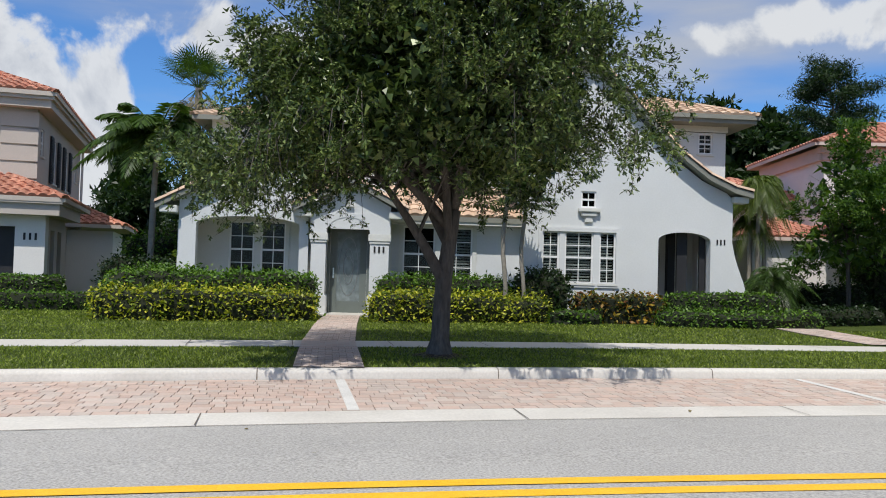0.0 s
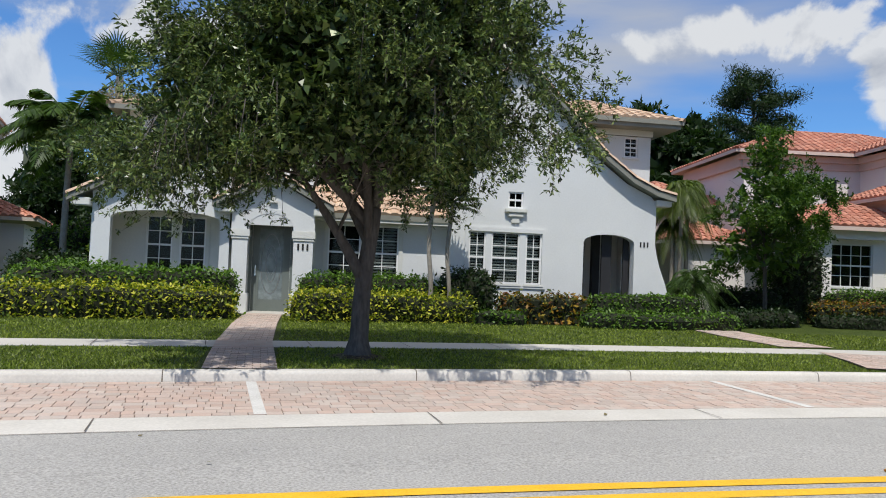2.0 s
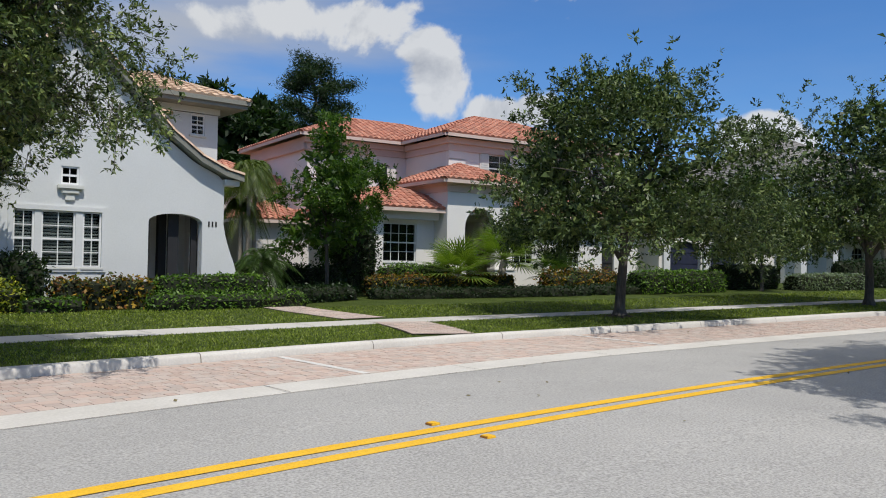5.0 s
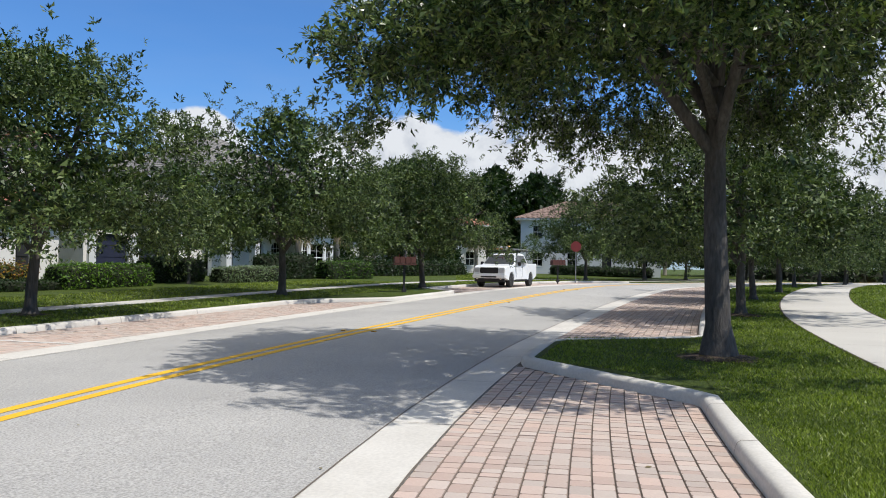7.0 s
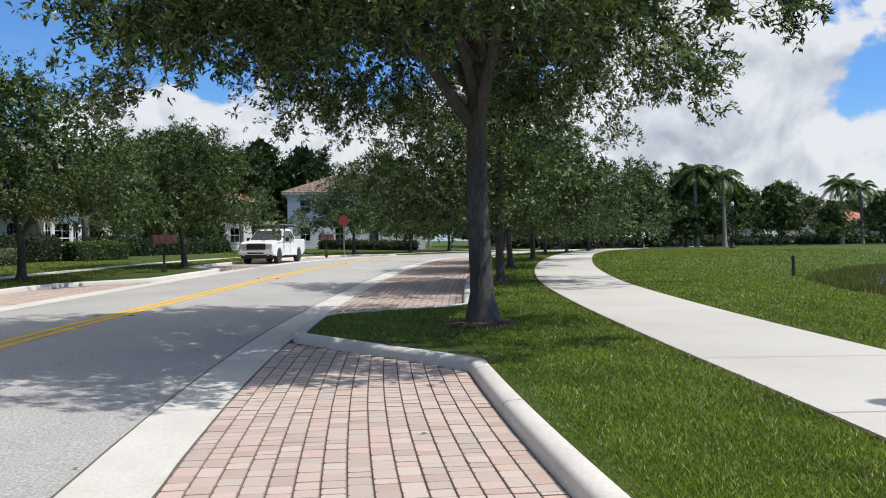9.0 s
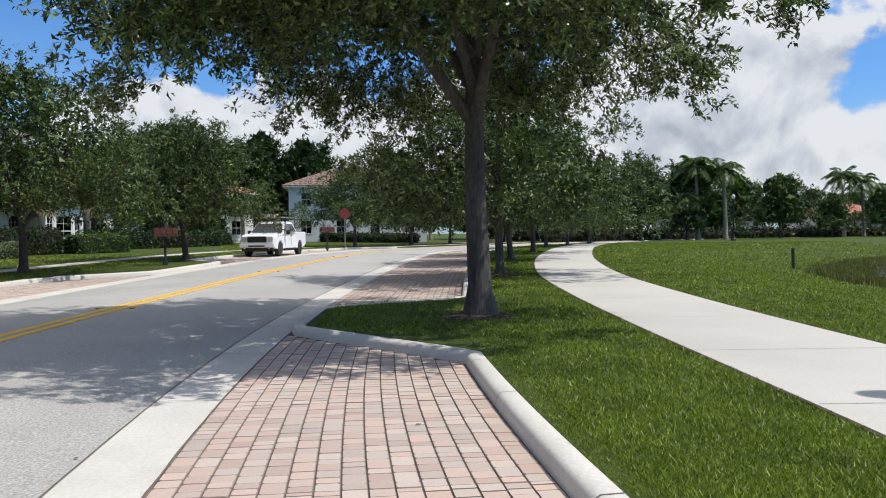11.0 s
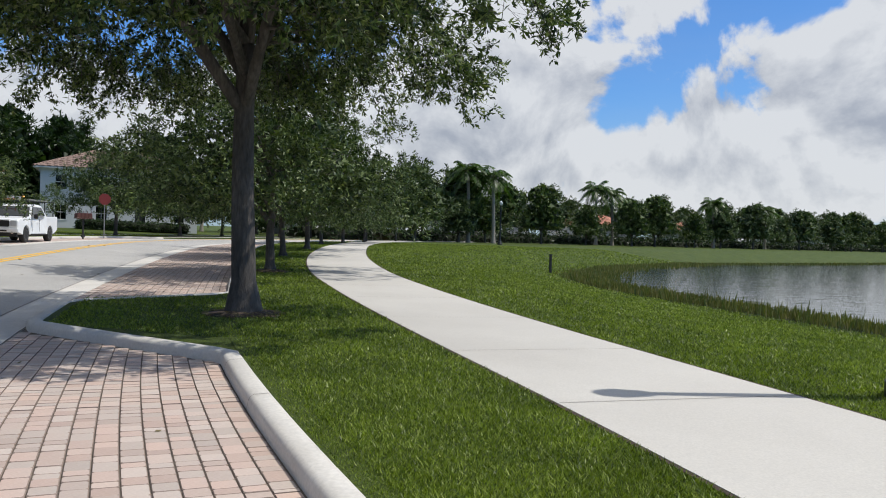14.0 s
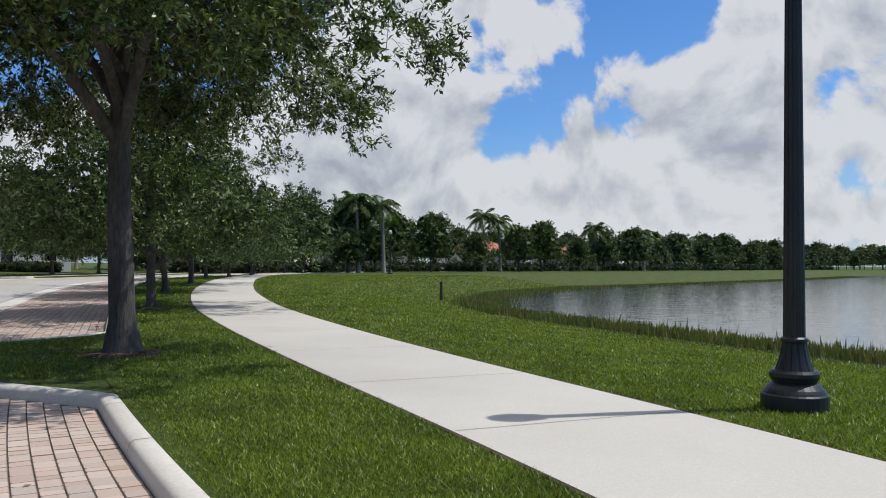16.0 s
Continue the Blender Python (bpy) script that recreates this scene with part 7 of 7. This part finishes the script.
def lamp_post(m, label, group="lake path lamps", full=True):
    o = thing("lamp_post", m, label, "street lamp", group)
    k = 0.37
    base = [(k, -0.05), (k, 0.17), (k - 0.02, 0.19), (k - 0.03, 0.21), (k - 0.05, 0.24), (k - 0.10, 0.29), (k - 0.13, 0.31), (k - 0.115, 0.34), (k - 0.095, 0.38), (k - 0.095, 0.42), (k - 0.12, 0.45)]
    part("base", lathe(bmesh.new(), base, 28), IRON, o, smooth=False)
    bm = bmesh.new()
    # fluted bell and shaft
    n = 48
    prof = [(0.215, 0.44), (0.185, 0.52), (0.155, 0.62), (0.135, 0.72), (0.13, 0.78)]
    rings = []
    for r, z in prof:
        rings.append([bm.verts.new(((r - 0.012 * (j % 4 == 0)) * math.cos(2 * math.pi * j / n), (r - 0.012 * (j % 4 == 0)) * math.sin(2 * math.pi * j / n), z)) for j in range(n)])
    for a, b in zip(rings, rings[1:]):
        for j in range(n):
            bm.faces.new((a[j], a[(j + 1) % n], b[(j + 1) % n], b[j]))
    part("bell", bm, IRON, o)
    part("ring", lathe(bmesh.new(), [(0.13, 0.76), (0.15, 0.78), (0.15, 0.81), (0.125, 0.83)], 24), IRON, o)
    bm = bmesh.new()
    rings = []
    for r, z in ((0.122, 0.81), (0.088, 5.42)):
        rings.append([bm.verts.new(((r - 0.011 * (j % 4 in (0, 1))) * math.cos(2 * math.pi * j / n), (r - 0.011 * (j % 4 in (0, 1))) * math.sin(2 * math.pi * j / n), z)) for j in range(n)])
    for j in range(n):
        bm.faces.new((rings[0][j], rings[0][(j + 1) % n], rings[1][(j + 1) % n], rings[1][j]))
    part("shaft", bm, IRON, o)
    part("capital", lathe(bmesh.new(), [(0.085, 5.38), (0.13, 5.42), (0.13, 5.48), (0.18, 5.53), (0.18, 5.56)], 20), IRON, o)
    part("globe", lathe(bmesh.new(), [(0.12, 5.56), (0.2, 5.7), (0.235, 5.88), (0.2, 6.05), (0.10, 6.17), (0.02, 6.21)], 20), surface("lamp_globe", (0.62, 0.62, 0.58), (0.68, 0.68, 0.64), 0.3, 2, 20, 0.03, 0), o, "milky acorn globe", True)
    part("finial", lathe(bmesh.new(), [(0.1, 6.17), (0.06, 6.23), (0.02, 6.34)], 14), IRON, o)
    return o


near_lamp = lamp_post(pose(6.42, -6.65, ground_z(6.42, -6.65)) @ Matrix.Scale(0.86, 4), "black fluted iron lamp post on the lake lawn")
for x, y in ((81, -27.6), (142, -101), (118, -72)):
    copy_thing(near_lamp, on_lawn(x, y, 0, 0.86))


def marker_post(x, y):
    o = thing("marker_post", pose(x, y, ground_z(x, y), 0, 2), "short dark wooden marker post near the water", "post")
    part("post", boxes((-0.06, 0.06, -0.06, 0.06, -0.1, 0.95), bevel=0.015), DARKWOOD, o)
    part("cap", boxes((-0.07, 0.07, -0.07, 0.07, 0.95, 1.0), bevel=0.01), DARKWOOD, o)


marker_post(40.0, -16.6)


def reeds():
    rng = np.random.default_rng(3)
    n = 42000
    pts = []
    L = LAKE[1:13]
    seg = [(a, b, math.hypot(b[0] - a[0], b[1] - a[1])) for a, b in zip(L, L[1:])]
    w = np.array([s[2] * (1.0 if i < 8 else 0.35) for i, s in enumerate(seg)])
    k = rng.choice(len(seg), size=n, p=w / w.sum())
    t = rng.uniform(size=n)
    a = np.array([s[0] for s in seg], float)[k]
    b = np.array([s[1] for s in seg], float)[k]
    d = unit(b - a)
    nrm = np.stack([d[:, 1], -d[:, 0]], axis=1)
    wide = np.where(k >= 5, 1.5, 0.7)
    off = rng.normal(size=n) * wide * 0.5 + wide * 0.35
    xy = a + (b - a) * t[:, None] + nrm * off[:, None] * 1.0
    h = rng.uniform(0.12, 0.32, size=n) * np.where(k >= 5, 0.75, 1.0) * np.where(rng.uniform(size=n) < 0.06, 1.6, 1.0)
    lean = rng.normal(size=(n, 2)) * 0.16 * h[:, None]
    ang = rng.uniform(0, math.pi, size=n)
    wv = np.stack([np.cos(ang), np.sin(ang), np.zeros(n)], axis=1) * (0.018 + 0.008 * (np.linalg.norm(xy, axis=1) / 20))[:, None]
    base = np.concatenate([xy, np.full((n, 1), LAKE_Z - 0.03)], axis=1)
    tip = base + np.concatenate([lean, h[:, None]], axis=1)
    mid = base * 0.5 + tip * 0.5
    q = np.stack([base - wv * 0.7, base + wv * 0.7, mid + wv, tip], axis=1)
    ob = piece("reeds", quads_mesh("reeds", q), REED)
    tagged(ob, "green and straw-coloured reeds along the lake edge", "reeds", kind="stuff")


reeds()


# ---- paving, lines and grass blades ----
def stall_line(name, s, skew=0.0):
    verts = []
    for d in (GUT + 0.02, BAY_N - 0.05):
        for o in (-0.06, 0.06):
            x, y = at_road(s + o + skew * (d - GUT), d)
            verts.append((x, y, rise(s) + 0.017))
    tagged(piece(name, mesh_of(name, verts, [(0, 1, 3, 2)]), LINE_WHITE), "white painted parking stall line on the pavers", "road line", kind="structure")


for k, s in enumerate((to_road(-1.45, 9.1)[0], to_road(5.05, 10.5)[0], to_road(5.05, 10.5)[0] + 6.75)):
    stall_line("road_line_%d" % (k + 3), s)


def paver_rows(name, s0, s1, d0, d1, parent_label, skip=None, w=0.165, top=0.012, gap=0.008):
    """Paver courses running along the road, cut to mixed lengths, joined; their edges are dark with joint sand."""
    rng = random.Random(int(s0 * 10) + 5)
    verts, faces = [], []
    n = max(1, round((d1 - d0) / w))
    w = (d1 - d0) / n
    for j in range(n):
        a, b = d0 + j * w + gap * 0.4, d0 + (j + 1) * w - gap * 0.4
        s = s0
        while s < s1:
            L = rng.choice((0.12, 0.165, 0.165, 0.225))
            e = min(s + L, s1) - gap
            if e - s > 0.05 and not (skip and skip((s + e) / 2, (a + b) / 2)):
                z = rise(s) + top + rng.uniform(-0.002, 0.003)
                base = len(verts)
                for q, r in ((s, a), (e, a), (e, b), (s, b)):
                    x, y = at_road(q, r)
                    verts.append((x, y, z - 0.014))
                c = 0.5 * gap
                for q, r in ((s + c, a + c), (e - c, a + c), (e - c, b - c), (s + c, b - c)):
                    x, y = at_road(q, r)
                    verts.append((x, y, z))
                faces.append((base + 4, base + 5, base + 6, base + 7))
                for k in range(4):
                    faces.append((base + k, base + (k + 1) % 4, base + 4 + (k + 1) % 4, base + 4 + k))
            s += L
    me = mesh_of(name, verts, faces)
    ob = piece(name, me, PAVER_ROW)
    me.materials.append(PAVER_EDGE)
    if gap > 0.006:
        me.polygons.foreach_set("material_index", np.array([0 if k % 5 == 0 else 1 for k in range(len(faces))], dtype=np.int32))
    return tagged(ob, parent_label, "paving", kind="stuff")


paver_rows("bay_pavers", -34, 10.5, GUT + 0.005, BAY_N - 0.005, "pinkish clay pavers of the parking bay", lambda s, d: s > 8.0 and d > BAY_N - (s - 8.0) * 0.75, gap=0.005)
paver_rows("bay_pavers", 19.0, 44, GUT + 0.005, BAY_N - 0.005, "pinkish clay pavers under the parked truck", lambda s, d: s < 20.2 and d > GUT + (s - 18.2) * 1.05, gap=0.005)


def island_edge(s, d):
    """True on the island by the near oak."""
    return s > -4.9 - (d + GUT) / (BAY_S + GUT) * 3.0 - 0.02


NEAR0, NEAR1 = -12.9, -10.2
paver_rows("bay_pavers", -32, NEAR0, BAY_S + 0.005, -GUT - 0.005, "pinkish clay pavers of the near parking bay", island_edge)
paver_rows("bay_pavers", NEAR1, -4.4, BAY_S + 0.005, -GUT - 0.005, "pinkish clay pavers of the near parking bay", island_edge)
paver_rows("bay_pavers", -1.5, 41, -6.855, -GUT - 0.005, "pinkish clay pavers of the long parking bay", lambda s, d: s < -1.5 + (-GUT - d) * 0.72)


def near_pavers():
    """The nearest pavers, each its own piece, on shared meshes."""
    bed = bpy.data.objects["paver_bed_2"]
    rng = random.Random(77)
    n = round((-GUT - BAY_S) / 0.165)
    w = (-GUT - BAY_S - 0.01) / n
    shapes = {}
    for L in (0.12, 0.165, 0.225):
        bm = bmesh.new()
        hx, hy = (L - 0.006) / 2, (w - 0.005) / 2

        def ring(inset, z, cut):
            x, y = hx - inset, hy - inset
            return [bm.verts.new((px, py, z)) for px, py in ((-x + cut, -y), (x - cut, -y), (x, -y + cut), (x, y - cut), (x - cut, y), (-x + cut, y), (-x, y - cut), (-x, -y + cut))]
        lo, mi, hi = ring(0.0, -0.03, 0.012), ring(0.001, -0.006, 0.014), ring(0.006, 0.0, 0.014)
        bm.faces.new(hi)
        for k in range(8):
            bm.faces.new((mi[k], mi[(k + 1) % 8], hi[(k + 1) % 8], hi[k])).material_index = 1
            bm.faces.new((lo[k], lo[(k + 1) % 8], mi[(k + 1) % 8], mi[k])).material_index = 1
        me = bpy.data.meshes.new("paver")
        bm.to_mesh(me)
        bm.free()
        me.materials.append(PAVER)
        me.materials.append(PAVER_EDGE)
        shapes[L] = me
    for j in range(n):
        d = BAY_S + 0.005 + (j + 0.5) * w
        s = NEAR0
        while s < NEAR1 - 0.05:
            L = rng.choice((0.12, 0.165, 0.165, 0.225))
            if s + L > NEAR1 + 0.06:
                L = 0.12
            x, y = at_road(s + L / 2, d)
            ob = new("paver", shapes[L])
            ob.parent = bed
            ob.matrix_local = pose(x, y, rise(s) + 0.012 + rng.uniform(-0.002, 0.003), rng.uniform(-0.4, 0.4), rng.uniform(-0.4, 0.4), math.degrees(heading(s + L / 2)) + rng.uniform(-0.6, 0.6))
            s += L


def walkway(name, pts, width, label, lift=0.02):
    """Paver path across the lawn."""
    rng = random.Random(len(pts) + int(width * 100))
    P = [Vector(p) for p in along(pts, 0.105)]
    verts, faces, bv, bf = [], [], [], []
    m = max(1, round(width / 0.21))
    for i, p in enumerate(P):
        t = (P[min(i + 3, len(P) - 1)] - P[max(i - 3, 0)]).normalized()
        nrm = Vector((-t.y, t.x))
        for sg in (-0.5, 0.5):
            q = p + nrm * width * sg
            bv.append((q.x, q.y, walk_z(q.x, q.y) + lift - 0.022))
        if i:
            bf.append((2 * i - 2, 2 * i, 2 * i + 1, 2 * i - 1))
        for j in range(m + 1):
            o = -width / 2 + (j - 0.5 * (i % 2)) * 0.21
            lo, hi = max(o, -width / 2) + 0.004, min(o + 0.21, width / 2) - 0.004
            if hi - lo < 0.04:
                continue
            base = len(verts)
            dz = rng.uniform(-0.002, 0.002)
            for a, b in ((0.004, lo), (0.101, lo), (0.101, hi), (0.004, hi)):
                q = p + t * a + nrm * b
                verts.append((q.x, q.y, walk_z(q.x, q.y) + lift + dz))
            faces.append((base, base + 1, base + 2, base + 3))
    bed = tagged(piece(name, mesh_of(name, bv, bf), JOINT), label, "path", kind="structure")
    ob = piece("pavers", mesh_of("pavers", verts, faces), PAVER_ROW, bed)
    ob["kind"] = "stuff"


def walk_z(x, y):
    s, d = to_road(x, y)
    return rise(s) + 0.13 + 0.02 * smooth01((d - 6.4) / 1.5) if d < 9.4 else max(ground_z(x, y), rise(s) + 0.15)


walkway("walkway_1", [(-3.05, 21.6), (-2.75, 18.0), (-2.4, 14.4), (-1.88, 10.72)], 0.95, "pinkish clay paver walk to the front door", 0.026)
WALK_2 = [(9.3, 26.0), (8.9, 22.4), (8.9, 19.6), (9.3, 17.15)]
WALK_3 = [(9.5, 15.85), (9.1, 14.2), (8.78, 13.1)]
walkway("walkway_2", WALK_2, 1.25, "pinkish clay paver walk between the villas", 0.026)
walkway("walkway_3", WALK_3, 1.3, "pinkish clay paver strip from sidewalk to kerb", 0.022)


def joints(name, s_list, d0, d1, z, label):
    verts, faces = [], []
    for s in s_list:
        b = len(verts)
        for d in (d0, d1):
            for o in (-0.006, 0.006):
                x, y = at_road(s + o, d)
                verts.append((x, y, rise(s) + z))
        faces.append((b, b + 1, b + 3, b + 2))
    tagged(piece(name, mesh_of(name, verts, faces), JOINT), label, "joint", kind="structure")


joints("trim_1", [-44 + 3.1 * k for k in range(45)], -GUT, -HALF, 0.016, "tooled joints across the gutter")
joints("trim_2", [-44 + 3.1 * k for k in range(45)], HALF, GUT, 0.016, "tooled joints across the gutter")
joints("trim_3", [-40 + 1.55 * k for k in range(80)], 9.42, 10.38, 0.178, "tooled joints across the sidewalk")


def path_joints():
    pts = path_curve()
    verts, faces = [], []
    run, nxt = 0.0, 0.6
    for i in range(1, len(pts) - 1):
        run += (pts[i] - pts[i - 1]).length
        if run > nxt:
            nxt += 3.4
            t = (pts[i + 1] - pts[i - 1]).normalized()
            n = Vector((-t.y, t.x))
            b = len(verts)
            for o in (-1.2, 1.2):
                for e in (-0.005, 0.005):
                    q = pts[i] + n * o + t * e
                    h = pts[i] + n * (1.22 if o > 0 else -1.22)
                    z = max(ground_z(h.x, h.y), ground_z(pts[i].x, pts[i].y) - 0.05) + 0.0165
                    verts.append((q.x, q.y, z))
            faces.append((b, b + 1, b + 3, b + 2))
    tagged(piece("trim_4", mesh_of("trim_4", verts, faces), JOINT), "tooled joints across the foot path", "joint", kind="structure")


path_joints()


def road_marker(x, y):
    s, d = to_road(x, y)
    o = thing("road_marker", pose(x, y, rise(s) + 0.09, 0, 0, math.degrees(heading(s))), "small amber reflective road marker on the asphalt", "road marker", "road markers")
    part("housing", boxes((-0.05, 0.05, -0.05, 0.05, -0.01, 0.018), bevel=0.008), YELLOW, o)
    part("lens", boxes((-0.056, -0.045, -0.04, 0.04, 0.002, 0.014)), surface("amber_lens", (0.35, 0.12, 0.01), (0.4, 0.15, 0.02), 0.2, 3, 20, 0.05, 0), o)


for s in (-13.2, -1.0, 11.2, 23.4):
    for d in (-0.32, 0.36):
        road_marker(*at_road(s, d))


def to_road_many(x, y):
    """to_road for arrays."""
    s, d = np.empty(len(x)), np.empty(len(x))
    for a in range(0, len(x), 20000):
        xx, yy = x[a:a + 20000], y[a:a + 20000]
        k = np.argmin((LINE[None, ::2, 1] - xx[:, None]) ** 2 + (LINE[None, ::2, 2] - yy[:, None]) ** 2, axis=1) * 2
        th = LINE[k, 3]
        ux, uy = xx - LINE[k, 1], yy - LINE[k, 2]
        s[a:a + 20000] = LINE[k, 0] + ux * np.cos(th) + uy * np.sin(th)
        d[a:a + 20000] = -ux * np.sin(th) + uy * np.cos(th)
    t = np.clip((d - 1) / 2.2, 0, 1)
    return s, d - 0.065 * np.clip(s + 7.0, -17.0, 0.0) * t * t * (3 - 2 * t)


def gap_many(x, y, line):
    """Distance of places from a path's centre line, and the side of a closed outline they lie on."""
    best, inside = np.full(len(x), 1e9), np.zeros(len(x), bool)
    for (ax, ay), (bx, by) in zip(line, line[1:]):
        ux, uy = bx - ax, by - ay
        t = np.clip(((x - ax) * ux + (y - ay) * uy) / (ux * ux + uy * uy), 0, 1)
        best = np.minimum(best, np.hypot(x - ax - ux * t, y - ay - uy * t))
        if uy:
            inside ^= ((ay > y) != (by > y)) & (x < ax + (y - ay) * ux / uy)
    return best, inside


def ease(t):
    t = np.clip(t, 0, 1)
    return t * t * (3 - 2 * t)


def grass(name, n, bearing, reach, label, seed):
    """Turf blades as stuff, thinning out and coarser away from the road bay: n blades between two bearings and two distances."""
    rng = np.random.default_rng(seed)
    r = reach[0] * (reach[1] / reach[0]) ** rng.uniform(size=n)
    a = np.radians(rng.uniform(bearing[0], bearing[1], n))
    x, y = r * np.cos(a), r * np.sin(a)
    s, d = to_road_many(x, y)
    lake, wet = gap_many(x, y, LAKE + LAKE[:1])
    lake = np.where(wet, lake, -lake)
    mid = [(p.x, p.y) for p in path_curve()]
    paved = (BAY_S - 0.24 < d) & (d < BAY_N + 0.23)
    isle = (-6.6 < s) & (s < -0.3) & (d < -GUT - 0.35) & (d < -GUT - 0.3 - np.maximum(0, -4.9 - s) * 1.35) & (d < -GUT - 0.3 - np.maximum(0, s + 1.0) * 2.2)
    bad = paved & ~isle
    bad |= (9.36 < d) & (d < 10.44)
    bad |= gap_many(x, y, mid)[0] < 1.255
    bad |= (d > 0) & ((np.abs(x + 3.05 - (21.6 - y) * 0.1) < 0.52) | (y > 21))
    for w in (WALK_2, WALK_3):
        bad |= (d > 0) & (gap_many(x, y, w)[0] < 0.68)
    bad |= (s > 0.2) & (-7.12 < d) & (d < 0) & (s < 42)
    bad |= lake > -0.5
    k = ~bad
    x, y, s, d, r, lake = x[k], y[k], s[k], d[k], r[k], lake[k]
    n = len(x)
    grade = 0.4 * ease((s + 8) / 40)
    south = grade + 0.13
    south = np.where(lake > -14, south + (LAKE_Z - 0.02 - south) * ease((lake + 9) / 9.0), south)
    south = np.where(d > BAY_S - 0.4, grade + 0.118, south)
    north = grade + 0.13 + 0.08 * ease((d - 9) / 6) + 0.22 * ease((d - 14) / 10) * ease((s + 12) / 14)
    north = np.where(d < 9.4, grade + 0.125 + 0.008 * (d - 6.4), north)
    base = np.stack([x, y, np.where(d > 0, north, south) - 0.006], axis=1)
    tuft = 0.75 + 0.5 * np.sin(x * 2.1 + 1.3 * np.sin(y * 1.7)) * np.sin(y * 2.6 + 0.9 * np.sin(x * 1.3))
    h = (0.032 + 0.0006 * r) * rng.uniform(0.55, 1.25, n) * (0.8 + 0.3 * tuft)
    lean = rng.normal(size=(n, 2)) * 0.6 * h[:, None]
    ang = rng.uniform(0, math.pi, n)
    wv = np.stack([np.cos(ang), np.sin(ang), np.zeros(n)], axis=1) * (0.0034 + 0.00062 * r)[:, None]
    tip = base + np.concatenate([lean, h[:, None]], axis=1)
    me = quads_mesh(name, np.stack([base - wv, base + wv, tip], axis=1))
    tagged(piece(name, me, GRASS), label, "grass", kind="stuff")


grass("grass", 760000, (-68, 16), (3.2, 75), "short mown grass blades by the lake path", 19)
grass("grass", 400000, (14, 128), (9.5, 48), "short mown grass blades on the front lawns", 20)


def litter():
    """A few dry leaves on road and pavers."""
    rng = np.random.default_rng(8)
    n = 90
    c = []
    for k in range(n):
        s, d = rng.uniform(-22, 20), rng.uniform(-6.6, 6.0)
        x, y = at_road(s, d)
        z = rise(s) + (0.02 if abs(d) > HALF else 0.012 + 0.09 * (1 - (d / HALF) ** 2))
        c.append((x, y, z))
    q = leaf_quads(np.array(c), 0.06, 0.5, rng, 0.93)
    tagged(piece("leaf_litter", quads_mesh("leaf_litter", q), PALM_DEAD), "scattered dry brown leaves on the road", "litter", kind="stuff")


litter()
near_pavers()
